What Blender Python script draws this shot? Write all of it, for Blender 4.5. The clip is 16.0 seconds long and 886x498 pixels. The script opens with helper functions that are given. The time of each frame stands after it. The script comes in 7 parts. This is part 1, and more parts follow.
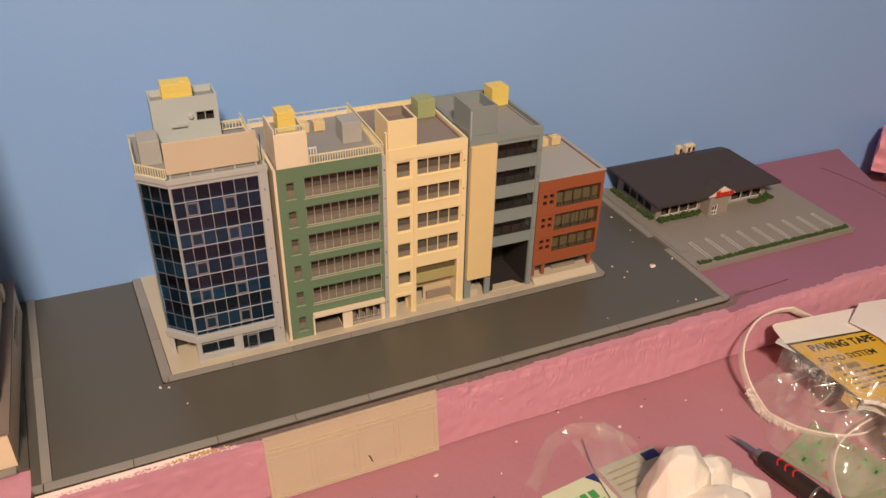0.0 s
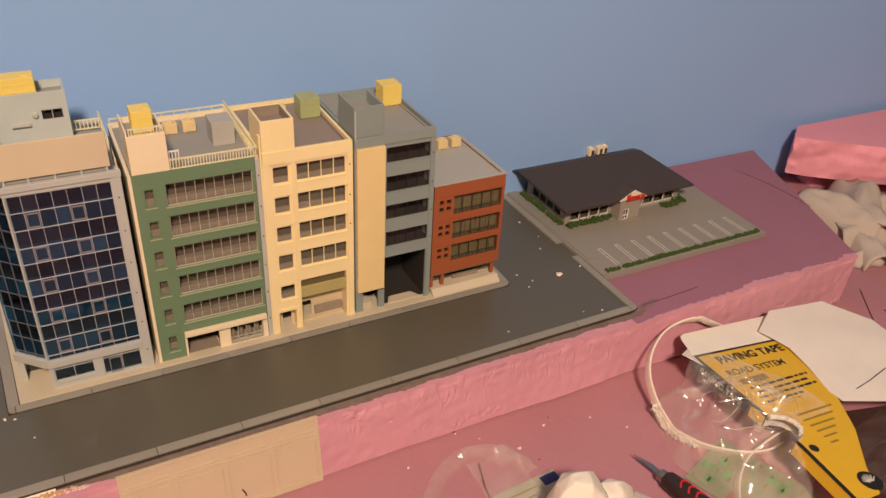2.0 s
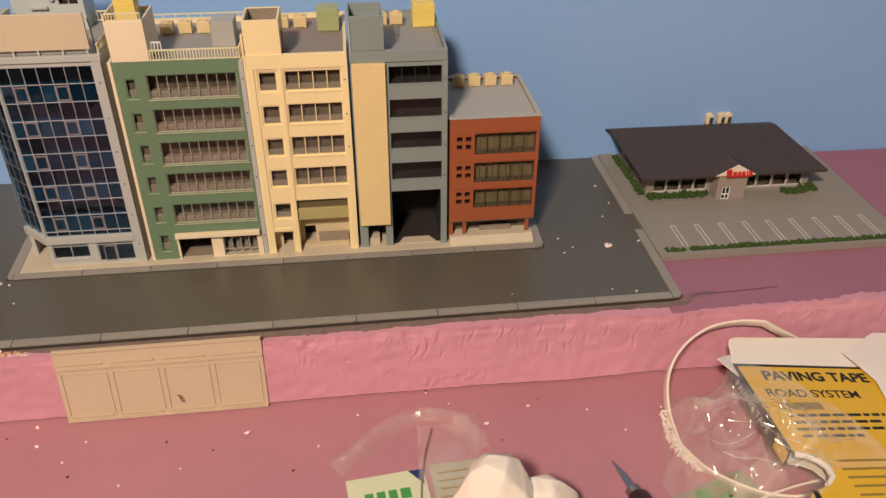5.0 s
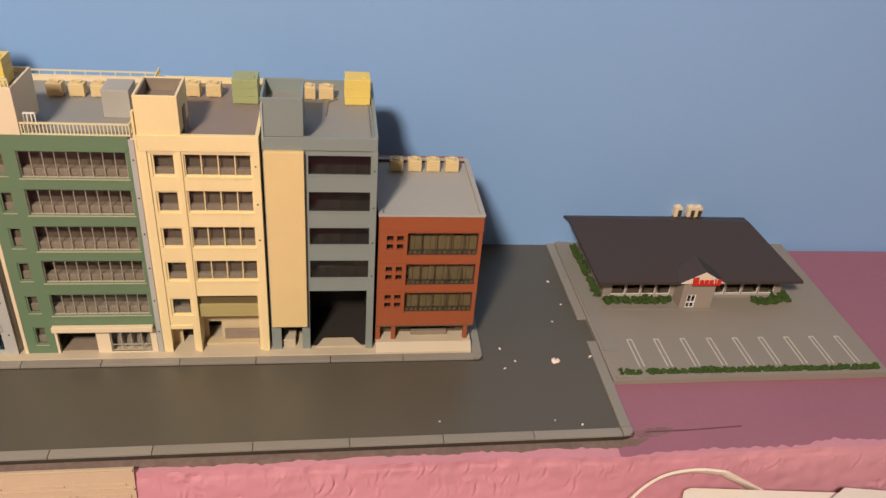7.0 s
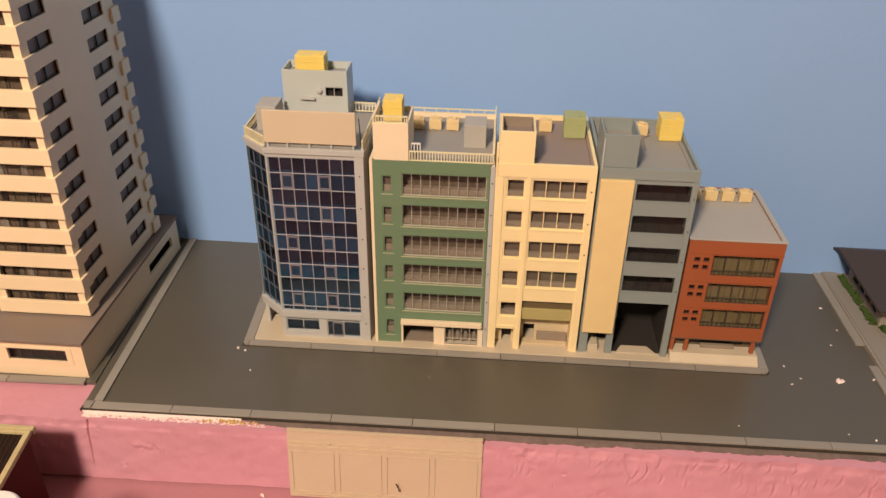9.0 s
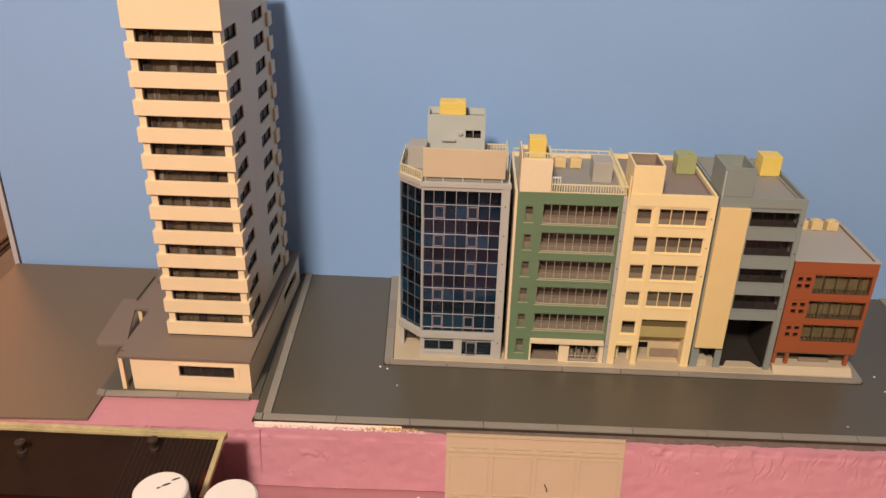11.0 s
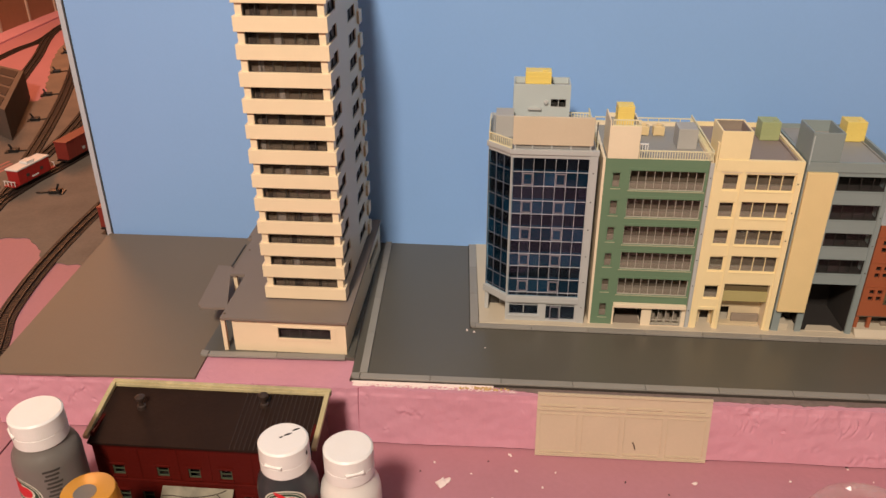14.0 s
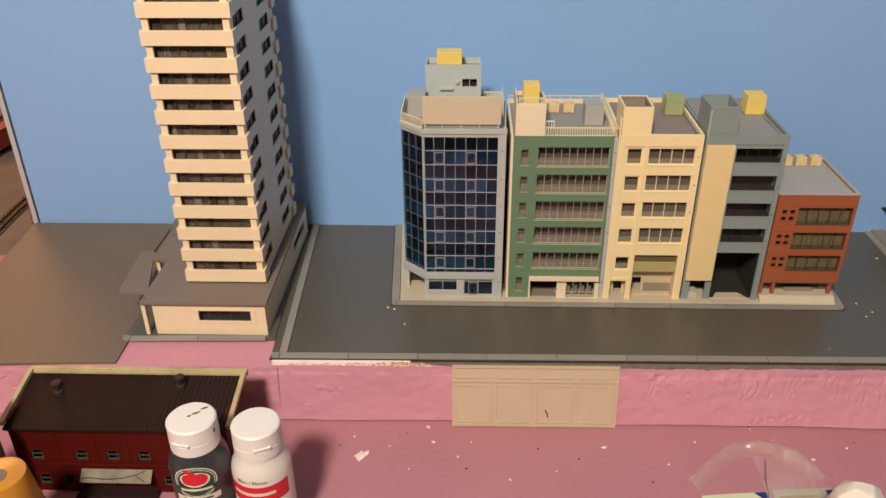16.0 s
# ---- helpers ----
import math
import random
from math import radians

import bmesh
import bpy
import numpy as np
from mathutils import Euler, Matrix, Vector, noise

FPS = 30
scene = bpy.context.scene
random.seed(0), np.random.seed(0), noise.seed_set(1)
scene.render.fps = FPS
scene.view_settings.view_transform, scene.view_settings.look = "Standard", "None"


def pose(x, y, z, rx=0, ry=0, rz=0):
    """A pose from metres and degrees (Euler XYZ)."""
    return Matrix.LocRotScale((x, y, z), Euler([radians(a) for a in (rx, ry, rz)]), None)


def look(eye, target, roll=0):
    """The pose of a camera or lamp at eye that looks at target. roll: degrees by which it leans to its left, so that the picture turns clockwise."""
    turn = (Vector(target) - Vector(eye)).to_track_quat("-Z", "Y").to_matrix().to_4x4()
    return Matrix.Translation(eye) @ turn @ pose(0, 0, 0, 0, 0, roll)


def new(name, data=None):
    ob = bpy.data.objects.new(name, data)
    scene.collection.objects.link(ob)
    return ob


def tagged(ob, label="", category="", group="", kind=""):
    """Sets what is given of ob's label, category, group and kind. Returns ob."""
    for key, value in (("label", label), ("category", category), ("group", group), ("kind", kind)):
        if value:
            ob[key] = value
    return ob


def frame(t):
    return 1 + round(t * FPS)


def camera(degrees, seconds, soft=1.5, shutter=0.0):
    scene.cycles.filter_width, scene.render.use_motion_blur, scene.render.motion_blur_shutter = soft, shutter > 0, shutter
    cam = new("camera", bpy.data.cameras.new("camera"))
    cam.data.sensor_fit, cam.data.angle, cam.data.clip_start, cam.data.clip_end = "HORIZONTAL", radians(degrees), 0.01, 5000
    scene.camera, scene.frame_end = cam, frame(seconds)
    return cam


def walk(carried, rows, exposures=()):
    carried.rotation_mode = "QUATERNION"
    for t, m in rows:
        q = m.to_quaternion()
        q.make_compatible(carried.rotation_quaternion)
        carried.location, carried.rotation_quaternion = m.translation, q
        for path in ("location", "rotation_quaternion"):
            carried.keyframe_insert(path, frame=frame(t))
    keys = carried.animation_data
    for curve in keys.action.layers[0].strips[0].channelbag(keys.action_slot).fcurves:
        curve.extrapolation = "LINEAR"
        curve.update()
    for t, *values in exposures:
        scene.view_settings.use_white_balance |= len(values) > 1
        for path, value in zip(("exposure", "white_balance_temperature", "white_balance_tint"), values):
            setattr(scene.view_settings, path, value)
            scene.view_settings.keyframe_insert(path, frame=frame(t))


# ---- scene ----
cam = camera(58.2, 16.0)
PATH = [
    (0, (0.00699, -0.48795, 0.39463), (0.21392, -0.02113, 0.07959), 1.08),
    (0.5, (0.00794, -0.47980, 0.39340), (0.21938, -0.01217, 0.08258), 1.67),
    (1, (0.01554, -0.47423, 0.38511), (0.23187, -0.01222, 0.06927), 2.35),
    (1.5, (0.03395, -0.47447, 0.39007), (0.26459, -0.01776, 0.07667), 2.26),
    (2, (0.06165, -0.46443, 0.38031), (0.30775, -0.01737, 0.06477), 3.28),
    (2.5, (0.13302, -0.46951, 0.37415), (0.35507, -0.01334, 0.05383), 4.08),
    (3, (0.20915, -0.48442, 0.37239), (0.34261, 0.00017, 0.04473), 2.71),
    (3.5, (0.23574, -0.50377, 0.35285), (0.29477, -0.00620, 0.02279), -0.13),
    (6, (0.25122, -0.44247, 0.32284), (0.31754, 0.05849, -0.00064), 0.97),
    (6.5, (0.25774, -0.41158, 0.32922), (0.35017, 0.08873, 0.01117), 2.84),
    (7, (0.28819, -0.39541, 0.33844), (0.36906, 0.10605, 0.01907), 4.88),
    (7.5, (0.30861, -0.37655, 0.34204), (0.33612, 0.12589, 0.01525), 3.86),
    (8, (0.28176, -0.38296, 0.34262), (0.24784, 0.12187, 0.02013), 1.66),
    (8.5, (0.23336, -0.41171, 0.35555), (0.18321, 0.09837, 0.04362), 0.44),
    (8.6, (0.21900, -0.42500, 0.35300), (0.17400, 0.08860, 0.04610), 0.50),
    (9, (0.17959, -0.46037, 0.36700), (0.14512, 0.05384, 0.05974), 0.86),
    (11.5, (0.03444, -0.54030, 0.37099), (0.01811, 0.00010, 0.11079), 1.31),
    (12, (0.00424, -0.54415, 0.36844), (-0.03076, -0.00552, 0.10641), 1.01),
    (12.5, (-0.00742, -0.55871, 0.36942), (-0.06386, -0.02622, 0.09874), 0.74),
    (13, (0.00287, -0.56165, 0.37056), (-0.06317, -0.03411, 0.09246), 0.05),
    (13.5, (0.01109, -0.55584, 0.37234), (-0.04710, -0.02825, 0.09259), -0.28),
    (14, (0.02316, -0.55983, 0.37074), (-0.01962, -0.03100, 0.09054), -0.13),
    (14.5, (0.03835, -0.56265, 0.37047), (0.00858, -0.03719, 0.08236), -0.08),
    (15, (0.04706, -0.56896, 0.36516), (0.02159, -0.04489, 0.07413), -0.38),
    (15.5, (0.06083, -0.57320, 0.36750), (0.03794, -0.05125, 0.07246), -0.42),
    (16, (0.06571, -0.57080, 0.37515), (0.04710, -0.04736, 0.08245), -0.46),
]
walk(cam, [(t, look(eye, target, roll)) for t, eye, target, roll in PATH],
     [(0, -0.02, 6950, 13), (1, 0, 7200, 14), (2, 0, 7400, 15), (3.5, 0, 7200, 13), (6, 0.06, 6450, 9), (6.5, 0.1, 6400, 9), (7, 0.17, 6550, 9), (8, 0.18, 7350, 14), (9, 0.15, 7250, 13), (11.5, 0, 6900, 12), (12.5, 0, 6650, 12), (14, 0, 6400, 9), (16, 0, 6200, 5)])

# ---- light: one warm ceiling bulb over the left shoulder, a second over the yard beyond the backdrop ----
world = bpy.data.worlds.new("room_dark")
world.use_nodes = True
world.node_tree.nodes["Background"].inputs[0].default_value = (0.9, 0.8, 0.7, 1)
world.node_tree.nodes["Background"].inputs[1].default_value = 0.01
scene.world = world


def bulb(name, place, watts, colour, radius):
    lamp = bpy.data.lights.new(name, "POINT")
    lamp.energy, lamp.color, lamp.shadow_soft_size = watts, colour, radius
    ob = new(name, lamp)
    ob.location = place
    return ob


bulb("ceiling_bulb", (-0.2, -1.25, 1.28), 128, (1.0, 0.84, 0.685), 0.1)
bulb("yard_bulb", (-0.98, 0.98, 0.62), 20, (1.0, 0.399, 0.171), 0.18)

# ---- materials ----
def material(name, colour, rough=0.5, vary=0.08, size=900.0, bump=0.15, spec=0.4, stain=0.06, stain_size=45.0, per_piece=0.0, metal=0.0):
    """A painted or moulded surface: base colour with fine grain, broad stains, gloss variation and relief."""
    m = bpy.data.materials.new(name)
    m.use_nodes = True
    n, l = m.node_tree.nodes, m.node_tree.links
    bsdf = n["Principled BSDF"]
    where = n.new("ShaderNodeTexCoord")
    fine = n.new("ShaderNodeTexNoise")
    fine.inputs["Scale"].default_value, fine.inputs["Detail"].default_value = size, 5
    wide = n.new("ShaderNodeTexNoise")
    wide.inputs["Scale"].default_value, wide.inputs["Detail"].default_value = stain_size, 4
    l.new(where.outputs["Object"], fine.inputs["Vector"])
    l.new(where.outputs["Object"], wide.inputs["Vector"])
    total = n.new("ShaderNodeMath")
    total.operation = "MULTIPLY_ADD"
    l.new(fine.outputs["Fac"], total.inputs[0])
    total.inputs[1].default_value, total.inputs[2].default_value = 2 * vary, 1 - vary - stain
    more = n.new("ShaderNodeMath")
    more.operation = "MULTIPLY_ADD"
    l.new(wide.outputs["Fac"], more.inputs[0])
    more.inputs[1].default_value = 2 * stain
    l.new(total.outputs[0], more.inputs[2])
    last = more
    if per_piece:
        info = n.new("ShaderNodeObjectInfo")
        own = n.new("ShaderNodeMath")
        own.operation = "MULTIPLY_ADD"
        l.new(info.outputs["Random"], own.inputs[0])
        own.inputs[1].default_value = 2 * per_piece
        own.inputs[2].default_value = 1 - per_piece
        both = n.new("ShaderNodeMath")
        both.operation = "MULTIPLY"
        l.new(own.outputs[0], both.inputs[0])
        l.new(more.outputs[0], both.inputs[1])
        last = both
    tint = n.new("ShaderNodeMix")
    tint.data_type, tint.blend_type = "RGBA", "MULTIPLY"
    tint.inputs["Factor"].default_value = 1.0
    tint.inputs["A"].default_value = (*colour, 1)
    grey = n.new("ShaderNodeCombineColor")
    for i in range(3):
        l.new(last.outputs[0], grey.inputs[i])
    l.new(grey.outputs[0], tint.inputs["B"])
    l.new(tint.outputs["Result"], bsdf.inputs["Base Color"])
    gloss = n.new("ShaderNodeMapRange")
    gloss.inputs["To Min"].default_value, gloss.inputs["To Max"].default_value = max(0.02, rough - 0.1), min(1, rough + 0.1)
    l.new(wide.outputs["Fac"], gloss.inputs["Value"])
    l.new(gloss.outputs[0], bsdf.inputs["Roughness"])
    bsdf.inputs["Specular IOR Level"].default_value = spec
    bsdf.inputs["Metallic"].default_value = metal
    if bump:
        relief = n.new("ShaderNodeBump")
        relief.inputs["Strength"].default_value, relief.inputs["Distance"].default_value = bump, 0.0006
        l.new(fine.outputs["Fac"], relief.inputs["Height"])
        l.new(relief.outputs["Normal"], bsdf.inputs["Normal"])
    return m


def clear(name, tint=(0.93, 0.95, 0.95), gloss=0.05, ior=1.5):
    """Thin clear sheet: lets light pass and mirrors more at glancing angles."""
    m = bpy.data.materials.new(name)
    m.use_nodes = True
    n, l = m.node_tree.nodes, m.node_tree.links
    n.remove(n["Principled BSDF"])
    see, shine, mix, edge, steep, level = (n.new("ShaderNode" + k) for k in ("BsdfTransparent", "BsdfGlossy", "MixShader", "LayerWeight", "Math", "Math"))
    see.inputs["Color"].default_value = (*tint, 1)
    shine.inputs["Roughness"].default_value = gloss
    head_on = ((ior - 1) / (ior + 1)) ** 2
    edge.inputs["Blend"].default_value = 0.5
    steep.operation, level.operation = "POWER", "MULTIPLY_ADD"
    steep.inputs[1].default_value = 5.0
    level.inputs[1].default_value, level.inputs[2].default_value = 1 - head_on, head_on
    l.new(edge.outputs["Facing"], steep.inputs[0])
    l.new(steep.outputs[0], level.inputs[0])
    l.new(level.outputs[0], mix.inputs[0])
    l.new(see.outputs[0], mix.inputs[1])
    l.new(shine.outputs[0], mix.inputs[2])
    l.new(mix.outputs[0], n["Material Output"].inputs["Surface"])
    return m


def curtain_glass(name, tint, gloss=0.013):
    """Dark tinted pane: the storeys show faintly through it, the room mirrors in it; every pane differs a little."""
    m = clear(name, tint, gloss, 1.52)
    n, l = m.node_tree.nodes, m.node_tree.links
    see, shine = n["Transparent BSDF"], n["Glossy BSDF"]
    info, hue, where, wave, relief = (n.new("ShaderNode" + k) for k in ("ObjectInfo", "HueSaturation", "TexCoord", "TexNoise", "Bump"))
    hue.inputs["Color"].default_value = (*tint, 1)
    spread = n.new("ShaderNodeMapRange")
    spread.inputs["To Min"].default_value, spread.inputs["To Max"].default_value = 0.8, 1.15
    l.new(info.outputs["Random"], spread.inputs["Value"])
    l.new(spread.outputs[0], hue.inputs["Value"])
    l.new(hue.outputs[0], see.inputs["Color"])
    wave.inputs["Scale"].default_value, wave.inputs["Detail"].default_value = 110, 2
    l.new(where.outputs["Object"], wave.inputs["Vector"])
    relief.inputs["Strength"].default_value, relief.inputs["Distance"].default_value = 0.14, 0.001
    l.new(wave.outputs["Fac"], relief.inputs["Height"])
    l.new(relief.outputs[0], shine.inputs["Normal"])
    shine.inputs["Color"].default_value = (0.55, 0.72, 1.0, 1)
    return m


def painted_foam(name, colour, relief=1.0):
    """Pink insulation foam: brush streaks, dents and chips in the relief."""
    m = material(name, colour, 0.6, 0.05, 260, 0.25, 0.25, 0.1, 14)
    n, l = m.node_tree.nodes, m.node_tree.links
    where = n.new("ShaderNodeTexCoord")
    place = n.new("ShaderNodeMapping")
    place.inputs["Scale"].default_value = (1.0, 1.0, 0.45)
    dents = n.new("ShaderNodeTexNoise")
    dents.inputs["Scale"].default_value, dents.inputs["Detail"].default_value, dents.inputs["Distortion"].default_value = 70, 3, 1.2
    l.new(where.outputs["Object"], place.inputs[0])
    l.new(place.outputs[0], dents.inputs["Vector"])
    first = [x for x in n if x.bl_idname == "ShaderNodeBump"][0]
    second = n.new("ShaderNodeBump")
    second.inputs["Strength"].default_value, second.inputs["Distance"].default_value = 0.35 * relief, 0.004
    l.new(dents.outputs["Fac"], second.inputs["Height"])
    l.new(first.outputs["Normal"], second.inputs["Normal"])
    l.new(second.outputs["Normal"], n["Principled BSDF"].inputs["Normal"])
    return m


def film(name, haze, rough=0.14):
    """Clear packaging film: mostly transparent, glossy on its folds; diffuse white paints in its glare."""
    m = clear(name, (0.97, 0.96, 0.94), rough, 1.38)
    n, l = m.node_tree.nodes, m.node_tree.links
    sheen = [x for x in n if x.bl_idname == "ShaderNodeMixShader"][0]
    l.remove(sheen.inputs[0].links[0])
    sheen.inputs[0].default_value = 0.075
    # whitish diffuse layer: glare and haze put into the colour
    milk_glare, blend = n.new("ShaderNodeBsdfDiffuse"), n.new("ShaderNodeMixShader")
    milk_glare.inputs["Color"].default_value = (0.8, 0.76, 0.7, 1)
    where, cloud, span = n.new("ShaderNodeTexCoord"), n.new("ShaderNodeTexNoise"), n.new("ShaderNodeMapRange")
    cloud.inputs["Scale"].default_value = 60
    l.new(where.outputs["Object"], cloud.inputs["Vector"])
    span.inputs["From Min"].default_value, span.inputs["From Max"].default_value = 0.3, 0.75
    span.inputs["To Min"].default_value, span.inputs["To Max"].default_value = haze * 0.4, haze * 1.8
    l.new(cloud.outputs["Fac"], span.inputs["Value"])
    see = [x for x in n if x.bl_idname == "ShaderNodeBsdfTransparent"][0]
    mix = [x for x in n if x.bl_idname == "ShaderNodeMixShader" and x != blend][0]
    l.new(span.outputs[0], blend.inputs[0])
    l.new(see.outputs[0], blend.inputs[1])
    l.new(milk_glare.outputs[0], blend.inputs[2])
    l.new(blend.outputs[0], mix.inputs[1])
    return m


BLUE = material("backdrop_blue_paint", (0.262, 0.448, 0.8), 0.42, 0.02, 300, 0.12, 0.35, 0.05, 5)
FOAM = painted_foam("pink_foam", (0.6, 0.285, 0.36), 0.4)
# darker mauve foam copy: weaker light on the right-hand top, put into colour
FOAM_DIM_TOP = painted_foam("dim_light_foam_top", (0.335, 0.148, 0.21), 0.2)
FOAM_FLAT = painted_foam("pink_foam_sheet", (0.445, 0.203, 0.243), 0.25)
ROAD = material("grey_road_card", (0.104, 0.096, 0.078), 0.36, 0.04, 700, 0.12, 0.5, 0.1, 12)
KERB = material("kerb_grey", (0.28, 0.265, 0.24), 0.5, 0.05, 600, 0.1, 0.35, 0.07, 40, 0.07)
PAVE = material("pavement_cream", (0.55, 0.48, 0.37), 0.6, 0.04, 700)
LOT = material("parking_lot_grey", (0.285, 0.26, 0.232), 0.65, 0.05, 900, 0.1, 0.25, 0.08, 25)
WHITE_LINE = material("white_line_paint", (0.58, 0.55, 0.5), 0.6)
GREEN = material("green_plastic", (0.138, 0.222, 0.138), 0.45, 0.04)
YELLOW = material("cream_yellow_plastic", (0.86, 0.71, 0.41), 0.45, 0.03)
BAY = material("tan_yellow_plastic", (0.77, 0.6, 0.31), 0.45, 0.03)
GREY = material("blue_grey_plastic", (0.24, 0.285, 0.285), 0.45, 0.04)
ORANGE = material("brick_orange_plastic", (0.33, 0.094, 0.04), 0.45, 0.04)
OFFWHITE = material("off_white_plastic", (0.455, 0.465, 0.46), 0.4, 0.03)
PALE = material("pale_grey_plastic", (0.47, 0.52, 0.52), 0.4, 0.03)
BEIGE = material("beige_plastic", (0.6, 0.5, 0.37), 0.45, 0.03)
CREAM = material("ivory_plastic", (0.8, 0.68, 0.5), 0.45, 0.03)
RAIL = material("ivory_railing", (0.72, 0.66, 0.44), 0.5, 0.03)
TANK_YELLOW = material("yellow_tank_plastic", (0.8, 0.62, 0.17), 0.45, 0.05)
TANK_GREEN = material("olive_tank_plastic", (0.36, 0.4, 0.2), 0.45, 0.05)
DECK = material("grey_roof_deck", (0.295, 0.288, 0.272), 0.6, 0.05)
DECK_BROWN = material("brown_roof_deck", (0.265, 0.212, 0.188), 0.6, 0.05)
DECK_PALE = material("pale_roof_deck", (0.4, 0.39, 0.37), 0.6, 0.05)
# near-black for dark frames and gaps; indoor shade is put into it too
DARK = material("dark_parts_and_shade", (0.03, 0.026, 0.024), 0.7)
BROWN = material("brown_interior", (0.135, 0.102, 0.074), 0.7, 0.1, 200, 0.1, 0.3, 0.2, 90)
# dark brown panels; under the carport ceiling it holds painted shade
GLOOM = material("dark_brown_panel_and_shade", (0.045, 0.032, 0.028), 0.7, 0.1, 200, 0.1, 0.3, 0.2, 90)
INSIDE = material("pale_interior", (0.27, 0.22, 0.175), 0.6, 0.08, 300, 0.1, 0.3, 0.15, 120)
FRAME_DARK = material("dark_window_frame", (0.05, 0.045, 0.04), 0.5)
FRAME_PALE = material("pale_window_frame", (0.46, 0.42, 0.36), 0.45)
LEDGE = material("pale_green_ledge", (0.42, 0.42, 0.29), 0.5)
CASEMENT = material("mauve_casement_frame", (0.25, 0.225, 0.255), 0.4)
# darker copy of the grey mullion for the less lit chamfer
MULLION_SHADED = material("shaded_mullion", (0.13, 0.14, 0.17), 0.4)
MULLION = material("grey_mullion", (0.5, 0.5, 0.53), 0.4)
UNIT = material("tan_cooling_unit", (0.72, 0.56, 0.31), 0.5)
OLIVE_DARK = material("dull_olive_plastic", (0.13, 0.098, 0.048), 0.5)
ENTRY = material("cream_entry_wall", (0.6, 0.49, 0.32), 0.55)
OLIVE = material("olive_plastic", (0.42, 0.36, 0.16), 0.5)
ROOF_BLACK = material("dark_brown_roof", (0.058, 0.043, 0.04), 0.55, 0.06, 500, 0.15)
HEDGE = material("hedge_green", (0.05, 0.088, 0.025), 0.9, 0.35, 700, 0.6, 0.1, 0.2, 160)
STONE = material("grey_brown_wall", (0.33, 0.285, 0.25), 0.6, 0.08)
SIGN_RED = material("sign_red", (0.6, 0.03, 0.02), 0.4)
SIGN_CREAM = material("sign_cream", (0.8, 0.7, 0.58), 0.5)
TOWER = material("tower_ivory_plastic", (0.84, 0.68, 0.47), 0.42, 0.03)
TOWER_ROOF = material("tower_deck_grey", (0.21, 0.168, 0.143), 0.6, 0.05)
TINTED = curtain_glass("tinted_glass", (0.7, 0.85, 0.93))
SHAFT = material("dark_maroon_inside", (0.014, 0.006, 0.008), 0.6, 0.1, 200, 0.1, 0.2, 0.3, 60)
SPANDREL = material("teal_inner_spandrel", (0.01, 0.04, 0.064), 0.5, 0.12, 200, 0.1, 0.3, 0.45, 38)
PANE = clear("clear_pane", (0.93, 0.95, 0.95), 0.028, 1.32)
PLASTIC_FILM = film("plastic_film", 0.17, 0.2)
MILKY_FILM = film("milky_film", 0.12, 0.3)
CARD_TAN = material("tan_card_panel", (0.56, 0.45, 0.33), 0.5, 0.04, 500, 0.15)
WHITE = material("white_plastic", (0.79, 0.76, 0.74), 0.38, 0.02)
CARD_WHITE = material("cream_white_card", (0.88, 0.82, 0.74), 0.6)
PAPER = material("white_paper", (0.78, 0.72, 0.67), 0.75, 0.03, 300, 0.1)
BLACK = material("black_plastic", (0.015, 0.014, 0.014), 0.35)
BOX_YELLOW = material("yellow_box_print", (0.75, 0.45, 0.03), 0.35, 0.03)
BRICK_RED = material("brick_red_paint", (0.078, 0.0056, 0.0032), 0.55, 0.2, 500, 0.3, 0.15, 0.15, 60)
TIMBER = material("wood_panelling", (0.3, 0.15, 0.09), 0.5, 0.1, 60, 0.2, 0.4, 0.12, 6)
ROOM_GREY = material("room_bounce_grey", (0.1, 0.094, 0.088), 0.8, 0.03, 80, 0.1)
CARPET = material("room_carpet", (0.11, 0.09, 0.075), 0.95, 0.1, 200, 0.3)
BALLAST = material("grey_ballast_paint", (0.21, 0.165, 0.135), 0.85, 0.15, 260, 0.5, 0.15, 0.35, 20)
SLEEPER = material("brown_sleeper_plastic", (0.036, 0.022, 0.017), 0.6, 0.1)
STEEL = material("rail_steel", (0.05, 0.034, 0.027), 0.5, 0.08, 400, 0.1, 0.3, 0.1, 40)
BLADE = material("bright_steel", (0.35, 0.32, 0.3), 0.3, 0.05, 400, 0.1, 0.5, 0.1, 40, 0.0, 0.9)

CARD_BROWN = material("brown_grey_card", (0.175, 0.138, 0.103), 0.55, 0.05, 600, 0.12, 0.25, 0.12, 9)
# ---- building tools: all sizes below in millimetres ----
MM = 0.001


def block(bm, x0, x1, y0, y1, z0, z1):
    v = [bm.verts.new((x * MM, y * MM, z * MM)) for x in (x0, x1) for y in (y0, y1) for z in (z0, z1)]
    for a, b, c, d in ((0, 1, 3, 2), (4, 6, 7, 5), (0, 4, 5, 1), (2, 3, 7, 6), (0, 2, 6, 4), (1, 5, 7, 3)):
        bm.faces.new((v[a], v[b], v[c], v[d]))
    return bm


def blocks(*sizes):
    bm = bmesh.new()
    for s in sizes:
        block(bm, *s)
    return bm


def soft(bm, width):
    """Round the edges of a mesh slightly."""
    bmesh.ops.bevel(bm, geom=bm.edges[:], offset=width * MM, segments=2, affect="EDGES", profile=0.6, clamp_overlap=True)
    return bm


